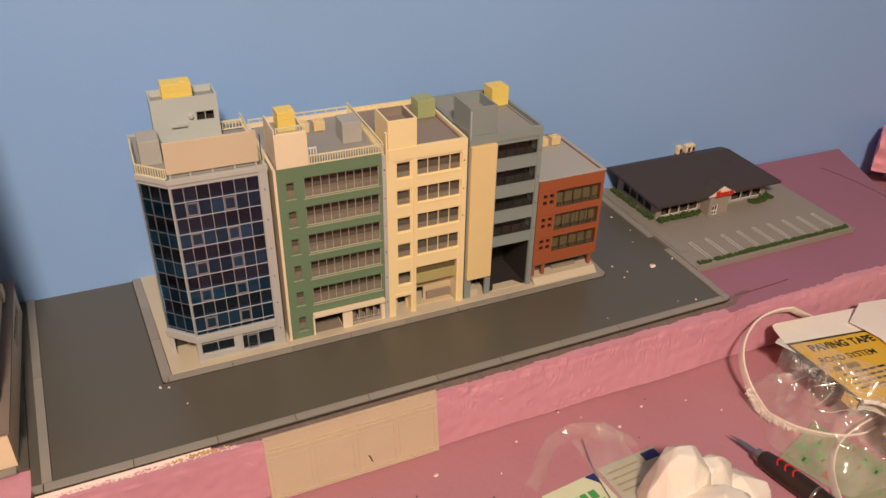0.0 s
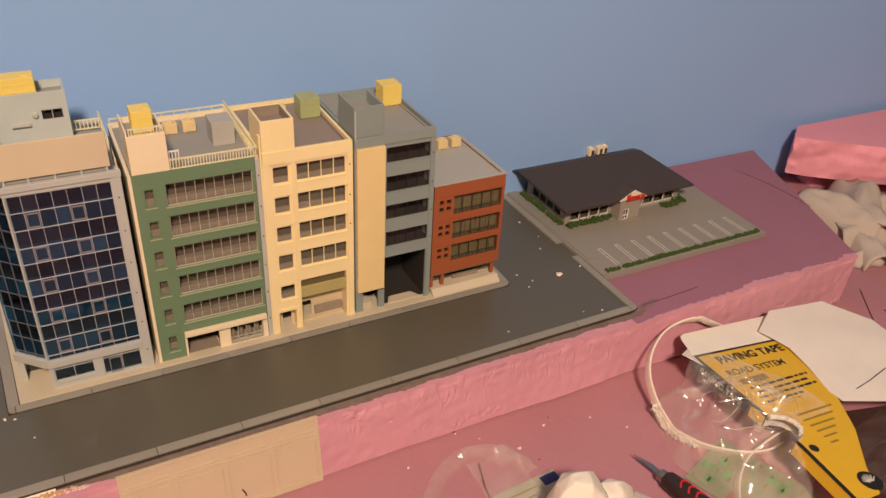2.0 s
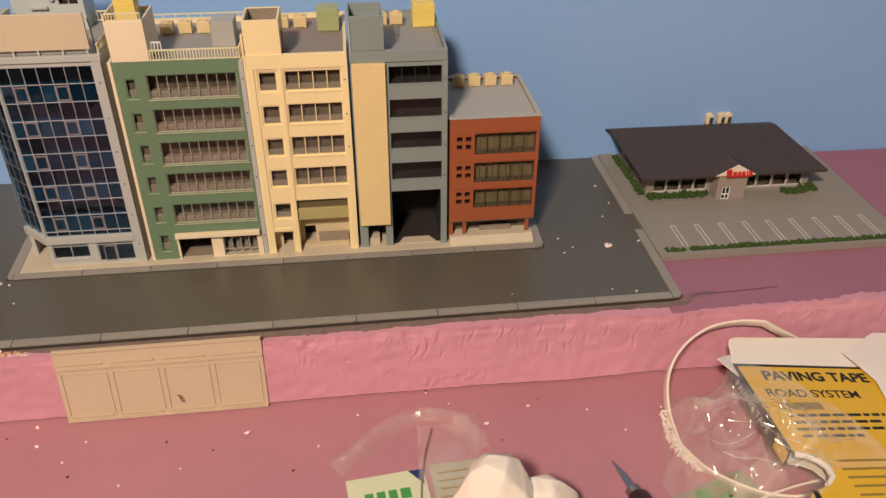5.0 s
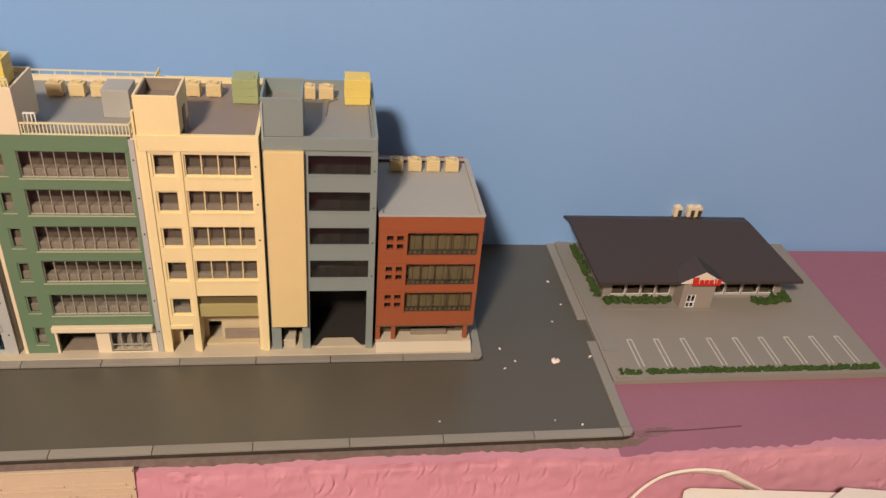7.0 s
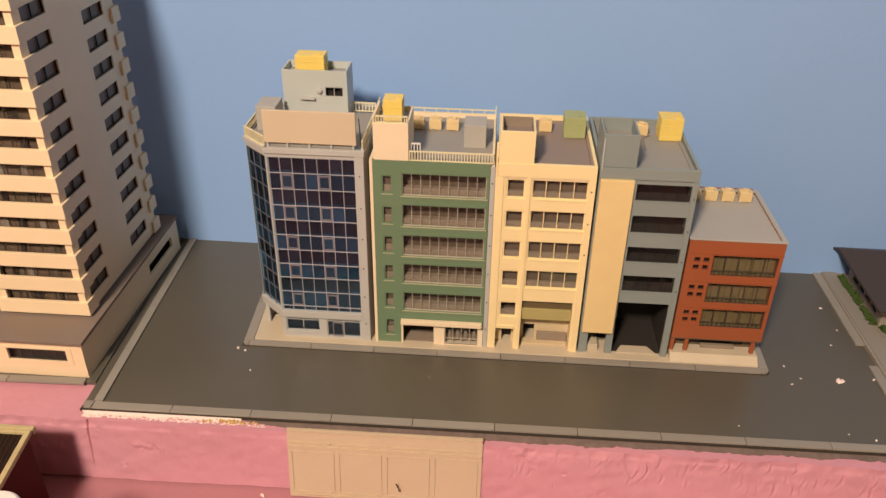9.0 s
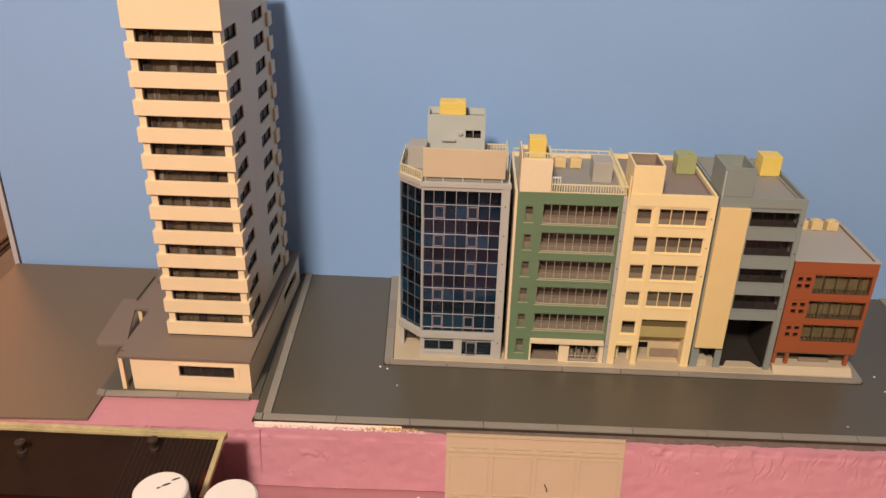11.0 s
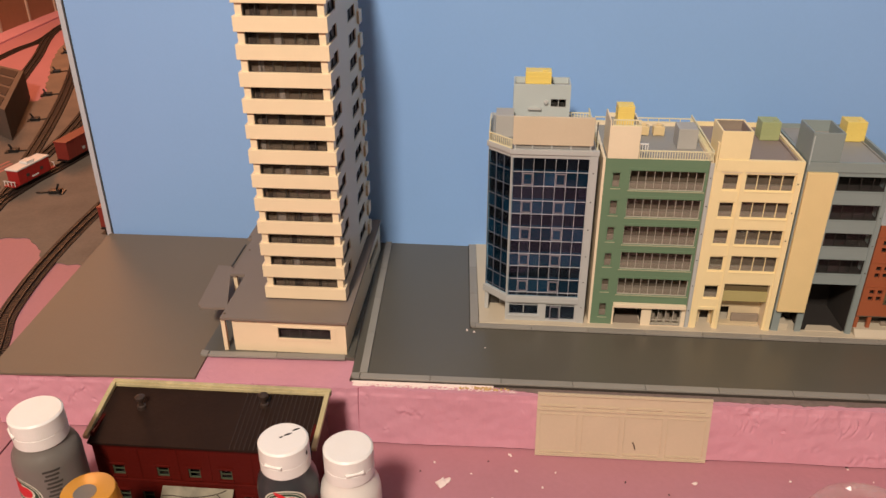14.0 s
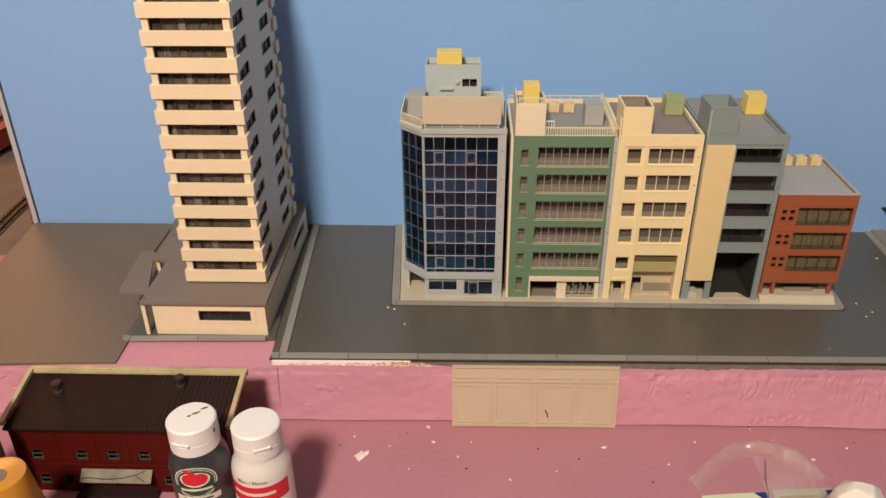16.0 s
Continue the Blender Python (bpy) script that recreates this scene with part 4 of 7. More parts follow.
def grey_block():
    b = root("grey_building", 280, 50, 2.7, "blue-grey model building with a tall tan bay and dark windows", "building", "model buildings in a row")
    y = FRONT
    levels = [(129, 141), (105, 118), (82, 94), (58, 71)]
    holes = [(273.4, 308.6, a, c) for a, c in levels] + [(272.6, 308, 2.6, 48.5), (254.5, 267.6, 2.6, 22)]
    part("front_wall", holed(248.6, 311.6, 2.7, 152, y, y + 2, holes), GREY, b)
    part("top_band", soft(blocks((248.4, 312.2, y - 0.9, y - 0.01, 144.4, 152.2)), 0.25), GREY, b)
    part("corner_pier", soft(blocks((308.8, 312.4, y - 0.8, y - 0.01, 2.7, 144.3)), 0.2), GREY, b)
    rivets(b, 310.7, y - 0.8, [132 - 24 * i for i in range(4)], FRAME_DARK)
    part("bay", soft(blocks((249.4, 271.2, y - 3.4, y - 0.01, 23, 144.3)), 0.35), BAY, b, "flat tan bay over the side entrance")
    body(b, 248.6, 312.4, y, 100, 152, GREY, DECK, 148.5)
    part("roof_ridge", blocks((252, 253, 14, 97, 148.6, 151)), DECK, b)
    part("roof_ridge", blocks((307.6, 308.6, 14, 97, 148.6, 149.8)), DECK, b)
    for a, c in levels:
        window(b, 273.4, 308.6, a, c, y, 4, DARK, 0.5, inset=1.1)
        part("sill", blocks((273, 308.7, y - 0.35, y - 0.01, a - 0.8, a - 0.05)), GREY, b)
    # rooms, carport and entry are coloured near-black to carry their shade
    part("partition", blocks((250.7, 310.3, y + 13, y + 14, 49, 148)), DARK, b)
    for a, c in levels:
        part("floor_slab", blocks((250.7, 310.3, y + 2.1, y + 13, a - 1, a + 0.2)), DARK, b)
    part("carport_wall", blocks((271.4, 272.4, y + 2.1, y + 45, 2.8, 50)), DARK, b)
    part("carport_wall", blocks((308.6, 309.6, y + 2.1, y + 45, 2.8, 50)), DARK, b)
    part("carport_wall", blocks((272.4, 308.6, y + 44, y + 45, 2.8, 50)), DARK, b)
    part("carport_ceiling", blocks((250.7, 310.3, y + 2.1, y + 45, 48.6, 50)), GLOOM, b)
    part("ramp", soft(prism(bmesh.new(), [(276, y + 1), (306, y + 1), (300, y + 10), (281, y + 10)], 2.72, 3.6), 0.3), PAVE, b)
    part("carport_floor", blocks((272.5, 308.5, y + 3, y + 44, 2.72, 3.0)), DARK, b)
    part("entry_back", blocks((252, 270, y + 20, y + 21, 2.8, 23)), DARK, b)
    part("entry_step", soft(blocks((255, 263, y + 3, y + 18, 2.75, 8)), 0.3), PAVE, b)
    # roof
    part("stair_house", soft(hollow_top(248.6, 271.2, y, 42, 152.25, 174.5), 0.2), GREY, b)
    part("stair_house_deck", blocks((250, 269.8, 13, 40.6, 165, 166)), DECK, b)
    part("aerial", tube([(249.4, y - 0.6, 150), (249.4, y - 0.6, 172)], 0.45, 6), PALE, b)
    part("pipe_run", tube([(283, 50, 149), (284, 70, 149), (290, 76, 149)], 0.5, 6), DECK_BROWN, b)
    water_tank(302, 74, 148.5, 15.5, 15, 16.5, TANK_YELLOW, "tall yellow water tank on a grey roof")
    roof_unit(283, 78, 148.5)
    roof_unit(272, 78, 148.5)


def orange_block():
    b = root("low_building", 346, 50, 2.7, "low brick-orange model building with lattice windows on short columns", "building", "model buildings in a row")
    y = FRONT + 1.5
    levels = [(73.4, 89.6), (51, 67), (30, 45.4)]
    squares = []
    for a, c in levels:
        mid = (a + c) / 2 + 1
        squares += [(x, x + 4.0, mid + dz, mid + dz + 4.0) for x in (319.4, 325.6) for dz in (-4.9, 1.1)]
    part("front_wall", holed(314.4, 378, 19.5, 101, y, y + 2, [(332, 375.6, a, c) for a, c in levels] + squares), ORANGE, b)
    part("coping", soft(blocks((313.8, 378.6, y - 0.6, y + 2.4, 101.05, 102.2)), 0.25), DECK_PALE, b)
    for i, (a, c) in enumerate(levels):
        part("string_course", blocks((314.2, 378.2, y - 0.45, y - 0.01, c + 1.2, c + 2.2)), ORANGE, b)
        window(b, 332, 375.6, a, c, y, 5, FRAME_DARK, 0.4, inset=1.2, cross=(a + 3.6,))
        for k in range(13):
            x = 335 + k * 3.1
            part("baluster", blocks((x - 0.2, x + 0.2, y + 1.3, y + 1.8, a + 0.4, a + 3.6)), FRAME_DARK, b)
        for k in range(9):
            x = 332.2 + k * 4.86
            part("curtain", soft(blocks((x, x + 4.7, y + 5.4 + 0.5 * ((k + i) % 2), y + 6.6, a + 0.3, c - 4.2 + (k * 5 + i) % 3 * 0.6)), 0.4), material_cream_inside, b)
        part("floor_slab", blocks((316, 376, y + 2.1, y + 14, a - 1, a + 0.2)), material_cream_inside, b)
    part("partition", blocks((316, 376, y + 14, y + 15, 20, 96)), BROWN, b)
    part("square_back", blocks((316, 331, y + 4, y + 5, 20, 96)), DARK, b)
    part("side_wall", blocks((314.4, 316.4, y + 2.01, 91, 2.7, 101)), ORANGE, b)
    part("side_wall", blocks((376, 378, y + 2.01, 91, 19.5, 101)), ORANGE, b)
    part("side_wall", blocks((376, 378, 60, 91, 2.7, 19.45)), ORANGE, b)
    part("back_wall", blocks((316.4, 376, 96, 91, 2.7, 101)), ORANGE, b)
    part("coping", blocks((313.8, 316.6, y + 2.45, 91.5, 101.05, 102), (375.6, 378.6, y + 2.45, 91.5, 101.05, 102), (316.6, 375.6, 88.6, 91.5, 101.05, 102)), DECK_PALE, b)
    part("roof_deck", blocks((316.4, 376, y + 2.01, 89, 98, 99.6)), DECK_PALE, b)
    part("soffit", blocks((314.5, 377.9, y + 0.1, 60, 18.6, 19.45)), BROWN, b)
    for x in (316, 326, 373.4):
        part("column", soft(blocks((x - 1.4, x + 1.4, y + 0.8, y + 3.6, 7.55, 18.6)), 0.25), ORANGE, b)
    step = blocks((314.6, 377.4, 6.2, 60, 2.72, 7.5))
    for v in step.verts:
        if v.co.z > 0.005 and v.co.y < 0.01:
            v.co.y += 0.005
    part("plinth", step, PAVE, b, "cream raised plinth")
    part("shop_back", holed(316.4, 376, 2.75, 18.5, y + 9, y + 10, [(330, 368, 9, 16)]), BROWN, b)
    part("shop_glass", blocks((330, 368, y + 10.1, y + 10.5, 9, 16)), FRAME_DARK, b)
    part("shop_counter", soft(blocks((338, 362, y + 5, y + 8, 7.55, 10.5)), 0.5), INSIDE, b)
    for x in (328.5, 340.6, 352.8, 365.4):
        roof_unit(x, 78, 99.6)


material_cream_inside = material("cream_interior", (0.17, 0.127, 0.065), 0.6, 0.1, 300, 0.1, 0.3, 0.2, 120)
glass_tower_block()
green_block()
yellow_block()
grey_block()
orange_block()
# ---- the apartment tower ----
TOWER_BROWN = material("tower_window_brown", (0.15, 0.105, 0.078), 0.4, 0.1, 300, 0.1, 0.4, 0.2, 90)
def apartment_tower():
    b = root("apartment_tower", -150, 20, 0.9, "tall ivory model apartment tower with banded balconies on a flat podium", "building")
    x0, x1, y0, y1 = -160.5, -102.5, -17, 106
    # podium
    part("podium_wall", holed(-185.5, -95, 0.95, 30.5, -47, -45, [(-149, -107, 14, 24)]), TOWER, b)
    window(b, -149, -107, 14, 24, -47, 5, FRAME_DARK, 0.6, inset=1.0)
    part("window_surround", holed(-153, -103, 12.2, 25.6, -47.5, -47.02, [(-149, -107, 14, 24)]), TOWER, b)
    part("podium_side", turned(holed(0, 177, 0.95, 30.5, 0, 2, [(114, 162, 12, 21)]), pose(-0.095, -0.045, 0, 0, 0, 90)), TOWER, b)
    part("podium_left", blocks((-185.5, -183.5, -44.9, 132, 0.95, 30.5)), TOWER, b)
    part("podium_rear", blocks((-187, -97, 130, 132, 0.95, 30.5)), TOWER, b)
    part("podium_inside", blocks((-186.5, -98.5, -40, -39, 1, 30)), DARK, b)
    part("podium_inside", blocks((-104, -103, -38, 129, 1, 30)), DARK, b)
    part("podium_roof", soft(prism(bmesh.new(), [(-193.5, -50), (-92.5, -50), (-94, 134), (-212, 134), (-212, 84), (-207, 84), (-207, 18), (-193.5, 18)], 30.6, 33), 0.25), TOWER_ROOF, b, "grey-brown podium roof")
    part("canopy", soft(prism(bmesh.new(), [(-215, -33), (-202, -32), (-193.6, -32), (-207.2, 17.8), (-207.2, 36), (-224, 37), (-219, -28)], 28.6, 30.4), 0.2), TOWER_ROOF, b)
    for x, y in ((-192.5, -46.5), (-204, 22)):
        part("column", soft(blocks((x - 1.6, x + 1.6, y - 1.6, y + 1.6, 0.95, 30.5)), 0.25), TOWER, b)
    for x, y in ((-191.5, -44), (-200, 14), (-203, 62), (-210, 88)):
        part("stud", turned(lathe([(0.9, 0), (0.9, 0.5), (0.5, 0.7)], 12), pose(x * MM, y * MM, 0.033)), BROWN, b)
    part("pipe", tube([(-209, 30, 34), (-209, 70, 34)], 0.9, 6), FRAME_DARK, b)
    part("soffit", blocks((-186.9, -97.1, -44.9, 129.9, 29.5, 30.55)), DARK, b)
    # shaft: floor after floor of parapet bands with recessed ribbon windows
    part("core", blocks((x0 + 7, x1 - 7, y0 + 7, y1 - 7, 33, 285)), TOWER_BROWN, b)
    bottom, pitch, count = 35.0, 19.35, 12
    part("plinth", blocks((x0 + 0.5, x1 - 0.5, y0 + 0.5, y1 - 0.5, 33, 35)), TOWER, b)
    band_h = 10.6
    for n in range(count):
        z = bottom + pitch * n
        for u in ([(x0 - 4, y0 + 10), (x0 - 4, y0 - 4), (x1 + 4, y0 - 4), (x1 + 4, y0 + 10), (x1 + 2.2, y0 + 10), (x1 + 2.2, y0 - 2), (x0 - 2.2, y0 - 2), (x0 - 2.2, y0 + 10)],
                  [(x1 + 4, y1 - 8), (x1 + 4, y1 + 4), (x0 - 4, y1 + 4), (x0 - 4, y1 - 8), (x0 - 2.2, y1 - 8), (x0 - 2.2, y1 + 2), (x1 + 2.2, y1 + 2), (x1 + 2.2, y1 - 8)]):
            part("balcony_band", soft(prism(bmesh.new(), u, z, z + band_h), 0.35), TOWER, b)
        part("balcony_floor", blocks((x0 - 2.2, x1 + 2.2, y0 - 2, y0 + 8, z, z + 1.2)), TOWER, b)
        part("balcony_floor", blocks((x0 - 2.2, x1 + 2.2, y1 - 8, y1 + 2, z, z + 1.2)), TOWER, b)
        if n < count:
            top = z + pitch
            w = window(b, x0 + 3, x1 - 3, z + 1.3, top - 0.1, y0, 6, FRAME_DARK, 0.6, inset=-0.6)
            part("blind", blocks((x0 + 3, x1 - 3, y0 + 3.4, y0 + 3.9, z + 1.3, top - 0.2)), TOWER_BROWN, w, "brown inner screen")
            for i in range(3):
                c = x0 + 8 + i * 15 + random.uniform(-4, 4)
                part("blind", blocks((c, c + random.uniform(2.5, 7), y0 + 2.4, y0 + 2.9, z + 2, top - 0.4)), random.choice((BROWN, GLOOM, DECK_BROWN)), w)
            part("corner_post", soft(blocks((x0 - 2, x0 + 2.9, y0 - 1.9, y0 + 2, z + 1.25, top - 0.05)), 0.2), TOWER, b)
            part("corner_post", soft(blocks((x1 - 2.9, x1 + 2, y0 - 1.9, y0 + 2, z + 1.25, top - 0.05)), 0.2), TOWER, b)
    holes = []
    for n in range(count):
        z = bottom + pitch * n
        holes += [(6.5, 34, z + band_h - 1.5, z + pitch - 0.6), (76, 106, z + band_h - 1.5, z + pitch - 0.6)]
    deep = y1 - y0
    tall = bottom + pitch * count
    for x, turn in ((x1, 90), (x0, -90)):
        origin = pose(x * MM, y0 * MM, 0, 0, 0, 90) if turn == 90 else pose(x * MM, y1 * MM, 0, 0, 0, -90)
        part("side_wall", turned(holed(2.1, deep - 0.1, 35, tall, -2, 0, [h for h in holes]), origin), TOWER, b)
        part("side_screen", turned(blocks((4, deep - 2, 0.3, 0.8, 36, tall - 1)), origin), TOWER_BROWN, b, "brown inner screen")
        for h in holes:
            bm = holed(h[0], h[1], h[2], h[3], -1, 0, [(h[0] + 0.5 + i * (h[1] - h[0] - 0.5) / 2, h[0] + (i + 1) * (h[1] - h[0] - 0.5) / 2, h[2] + 0.6, h[3] - 0.6) for i in range(2)])
            part("side_window", turned(bm, origin), FRAME_DARK, b)
    part("back_wall", blocks((x0, x1, y1 - 0.05, y1 + 1.95, 35, tall)), TOWER, b)
    part("crown", soft(blocks((x0 - 4, x1 + 4, y0 - 4, y0 - 2, tall, tall + 21), (x0 - 4, x0 - 2, y0 - 2, y1 + 2, tall, tall + 21), (x1 + 2, x1 + 4, y0 - 2, y1 + 2, tall, tall + 21), (x0 - 4, x1 + 4, y1 + 2, y1 + 4, tall, tall + 21)), 0.4), TOWER, b)
    part("roof_deck", blocks((x0 - 2, x1 + 2, y0 - 2, y1 + 2, tall + 15, tall + 17)), TOWER_ROOF, b)
    part("plant_room", soft(hollow_top(x0 + 12, x1 - 8, y0 + 30, y1 - 30, tall + 17, tall + 34), 0.3), TOWER, b)


apartment_tower()
# ---- the rail yard beyond the backdrop ----
def along(points, step):
    """Evenly spaced places and headings on a smooth curve through points."""
    pts = [Vector((*p, 0)) for p in points]
    dense = []
    for i in range(len(pts) - 1):
        p0, p1, p2, p3 = pts[max(i - 1, 0)], pts[i], pts[i + 1], pts[min(i + 2, len(pts) - 1)]
        for k in range(40):
            t = k / 40
            dense.append(0.5 * ((2 * p1) + (p2 - p0) * t + (2 * p0 - 5 * p1 + 4 * p2 - p3) * t * t + (3 * p1 - p0 - 3 * p2 + p3) * t ** 3))
    dense.append(pts[-1])
    out, gone = [], 0.0
    for a, b in zip(dense, dense[1:]):
        far = (b - a).length
        while gone <= far:
            way = (b - a).normalized()
            out.append((a + way * gone, way))
            gone += step
        gone -= far
    return out


def track(points, z=-50.0, step=4.3, near=False):
    base = root("rail_track", *points[0], z, "flexible model railway track with dark brown sleepers", "track", "model railway tracks")
    sizes = ((-1.35, 1.35, -10, 10, 0, 2.2), (-2.2, 2.2, -6.0, -3.4, 0, 1.7), (-2.2, 2.2, 3.4, 6.0, 0, 1.7))
    if near:
        data = mesh_of(blocks(*sizes), "sleeper", SLEEPER)
        for p, way in along(points, step):
            ob = piece("sleeper", data, base, p.x, p.y, z)
            ob.rotation_euler = (0, 0, math.atan2(way.y, way.x))
    else:
        verts, faces = [], []
        for p, way in along(points, step):
            m = pose(p.x * MM, p.y * MM, z * MM, 0, 0, math.degrees(math.atan2(way.y, way.x)))
            for x0, x1, y0, y1, z0, z1 in sizes:
                o = len(verts)
                verts += [m @ Vector((x * MM, y * MM, h * MM)) - base_of(base) for x in (x0, x1) for y in (y0, y1) for h in (z0, z1)]
                faces += [tuple(o + i for i in f) for f in ((0, 1, 3, 2), (4, 6, 7, 5), (0, 4, 5, 1), (2, 3, 7, 6), (0, 2, 6, 4), (1, 5, 7, 3))]
        data = bpy.data.meshes.new("sleeper_web")
        data.from_pydata(verts, [], faces)
        data.materials.append(SLEEPER)
        web = new("sleeper_web", data)
        web.parent = base
        tagged(web, kind="stuff")
    for side in (-4.5, 4.5):
        bm = bmesh.new()
        rings = []
        for p, way in along(points, 12):
            n = Vector((-way.y, way.x, 0))
            c = p + n * side
            rings.append([bm.verts.new(((c + n * o).x * MM, (c + n * o).y * MM, (z + h) * MM)) for o, h in ((-0.45, 2.2), (0.45, 2.2), (0.45, 4.2), (-0.45, 4.2))])
        for a, b in zip(rings, rings[1:]):
            for i in range(4):
                j = (i + 1) % 4
                bm.faces.new((a[i], a[j], b[j], b[i]))
        bmesh.ops.recalc_face_normals(bm, faces=bm.faces[:])
        part("rail", bm, STEEL, base)
    return base


# the left part, by shed and water tower, stands for shade on pink foam
BALLAST_EDGE = [(-392, 160), (-440, 168), (-476, 172), (-501, 202), (-524, 225), (-555, 218), (-568, 194), (-577, 162), (-584, 140), (-660, 150), (-650, 228), (-624, 242), (-633, 273), (-645, 311), (-670, 341), (-709, 342), (-810, 350), (-850, 480), (-884, 700), (-802, 724), (-792, 739), (-811, 798), (-858, 891), (-906, 996), (-949, 1116), (-987, 1225), (-1050, 1380), (-1060, 1600), (-392, 1600)]
wavy = []
for p, way in along(BALLAST_EDGE + BALLAST_EDGE[:1], 5)[:-1]:
    push = 5 * noise.noise((p.x * 0.03, p.y * 0.03, 1.5)) + 3 * noise.noise((p.x * 0.12, p.y * 0.12, 4.5))
    wavy.append((p.x - way.y * push, p.y + way.x * push))
slab("yard_ballast_and_shade", wavy, -49.9, -48.9, BALLAST, "dusty grey-brown painted ballast ground of the rail yard, also covering shaded pink foam by the shed", "ground")
track([(-338, -215), (-356, -176), (-378, -140), (-409, -54), (-438, 20), (-454, 60), (-467, 130), (-474, 200), (-477, 260), (-478, 300), (-480, 400), (-482, 560)], -50, near=True)
track([(-433, 240), (-430, 330), (-426, 420), (-420, 560)], -50)
track([(-588, -60), (-596, 80), (-592, 184), (-620, 350), (-660, 472), (-700, 596), (-753, 746), (-820, 914), (-892, 1080), (-960, 1260), (-1000, 1420)], -49)
track([(-612, 320), (-606, 385), (-595, 440), (-584, 520), (-570, 640), (-540, 800)], -48.8)
track([(-1000, 840), (-1024, 977), (-1029, 1035), (-1029, 1091), (-1022, 1149), (-1030, 1208), (-1050, 1300)], -50)
track([(-860, 760), (-915, 916), (-958, 1036), (-1009, 1162), (-1039, 1257), (-1062, 1392), (-1070, 1500)], -49.6)
track([(-640, 470), (-660, 600), (-700, 760), (-760, 960)], -48.9)
track([(-600, 500), (-620, 640), (-650, 780), (-690, 980)], -48.9)
slab("wall_foot_strip", [(-1149, -200), (-1084, -200), (-1084, 900), (-1106, 1370), (-1114, 1700), (-1149, 1700)], -50, -46, FOAM, "narrow pink foam strip along the panelled wall", "foam board")


def turnout_lever(x, y, turn):
    t = root("switch_stand", 0, 0, 0, "small black turnout switch machine beside the track", "switch stand", "turnout switch stands")
    part("case", soft(blocks((-9, 5, -5, 5, 0, 5)), 0.6), BLACK, t)
    part("arm", soft(blocks((4.6, 22, -1.2, 1.2, 0.6, 2.2)), 0.3), BLACK, t)
    part("lever", turned(soft(blocks((-1.2, 1.2, -1.2, 1.2, 0, 9)), 0.3), pose(-0.004, 0, 0.004, 0, -25, 0)), BLACK, t)
    part("foot", soft(blocks((-14, -8.6, -7, 7, 0, 1.4)), 0.3), BLACK, t)
    t.matrix_basis = pose(x * MM, y * MM, -0.0489, 0, 0, turn)


for x, y, turn in ((-661, 357, 10), (-560, 350, 190), (-693, 491, 15), (-738, 631, 20), (-789, 765, 22), (-850, 913, 24), (-905, 1060, 24)):
    turnout_lever(x, y, turn)


def rail_car(name, label, size, roof, body_mat, roof_mat, x, y, turn, lift, rail_mat=None):
    car = root(name, 0, 0, 0, label, "rail car", "rail cars")
    long, wide, high = size
    part("body", soft(blocks((-long / 2, long / 2, -wide / 2, wide / 2, 5, 5 + high)), 0.6), body_mat, car)
    part("roof", soft(blocks((-long / 2 - 1, long / 2 + 1, -wide / 2 - 0.8, wide / 2 + 0.8, 5 + high, 5 + high + roof)), 0.8), roof_mat, car)
    part("underframe", blocks((-long / 2 - 3, long / 2 + 3, -wide / 2 + 1, wide / 2 - 1, 3.4, 5)), BLACK, car)
    for s in (-1, 1):
        truck = part("truck", soft(blocks((s * long * 0.33 - 7, s * long * 0.33 + 7, -5.5, 5.5, 1.4, 3.4)), 0.3), BLACK, car)
        for a in (-4.5, 4.5):
            for w in (-4.5, 4.5):
                part("wheel", turned(lathe([(2.5, 0), (2.5, 1.2)], 14), pose((s * long * 0.33 + a) * MM, (w + 0.6) * MM, 0.0025, 90, 0, 0)), STEEL, truck)
    for k in range(-3, 4):
        for s in (-1, 1):
            part("rib", blocks((k * long / 7 - 0.4, k * long / 7 + 0.4, s * wide / 2 - 0.3, s * wide / 2 + 0.3, 5.6, 4.6 + high)), body_mat, car)
    if rail_mat:
        for e in (-1, 1):
            end = part("platform", blocks((e * (long / 2 + 4.5) - 4.4, e * (long / 2 + 4.5) + 4.4, -wide / 2, wide / 2, 5.2, 6.4)), body_mat, car)
            for k in range(4):
                w = -wide / 2 + 1 + k * (wide - 2) / 3
                part("end_rail", blocks((e * (long / 2 + 8) - 0.4, e * (long / 2 + 8) + 0.4, w - 0.4, w + 0.4, 6.4, 13)), rail_mat, end)
            part("end_rail", blocks((e * (long / 2 + 8) - 0.4, e * (long / 2 + 8) + 0.4, -wide / 2, wide / 2, 12, 13)), rail_mat, end)
        part("cupola", soft(blocks((-7, 7, -6, 6, 5 + high + roof, 8 + high + roof)), 0.5), roof_mat, car)
        for k in (-1, 1):
            part("car_window", blocks((k * long * 0.22 - 2.5, k * long * 0.22 + 2.5, -wide / 2 - 0.35, -wide / 2 - 0.05, 12, 16)), FRAME_DARK, car)
        part("side_bars", blocks((-6, 6, -wide / 2 - 0.3, -wide / 2 - 0.05, 8, 10)), rail_mat, car, "pale illegible bars")
    else:
        part("side_bars", blocks((-10, -4, -wide / 2 - 0.5, -wide / 2 - 0.31, 10, 14)), OFFWHITE, car, "pale illegible bars")
        part("side_bars", blocks((4, 12, -wide / 2 - 0.5, -wide / 2 - 0.31, 12, 14)), OFFWHITE, car, "pale illegible bars")
        part("sliding_door", soft(blocks((-14, 14, wide / 2 + 0.1, wide / 2 + 0.8, 5.6, 4 + high)), 0.2), body_mat, car)
    car.matrix_basis = pose(x * MM, y * MM, lift * MM, 0, 0, turn)


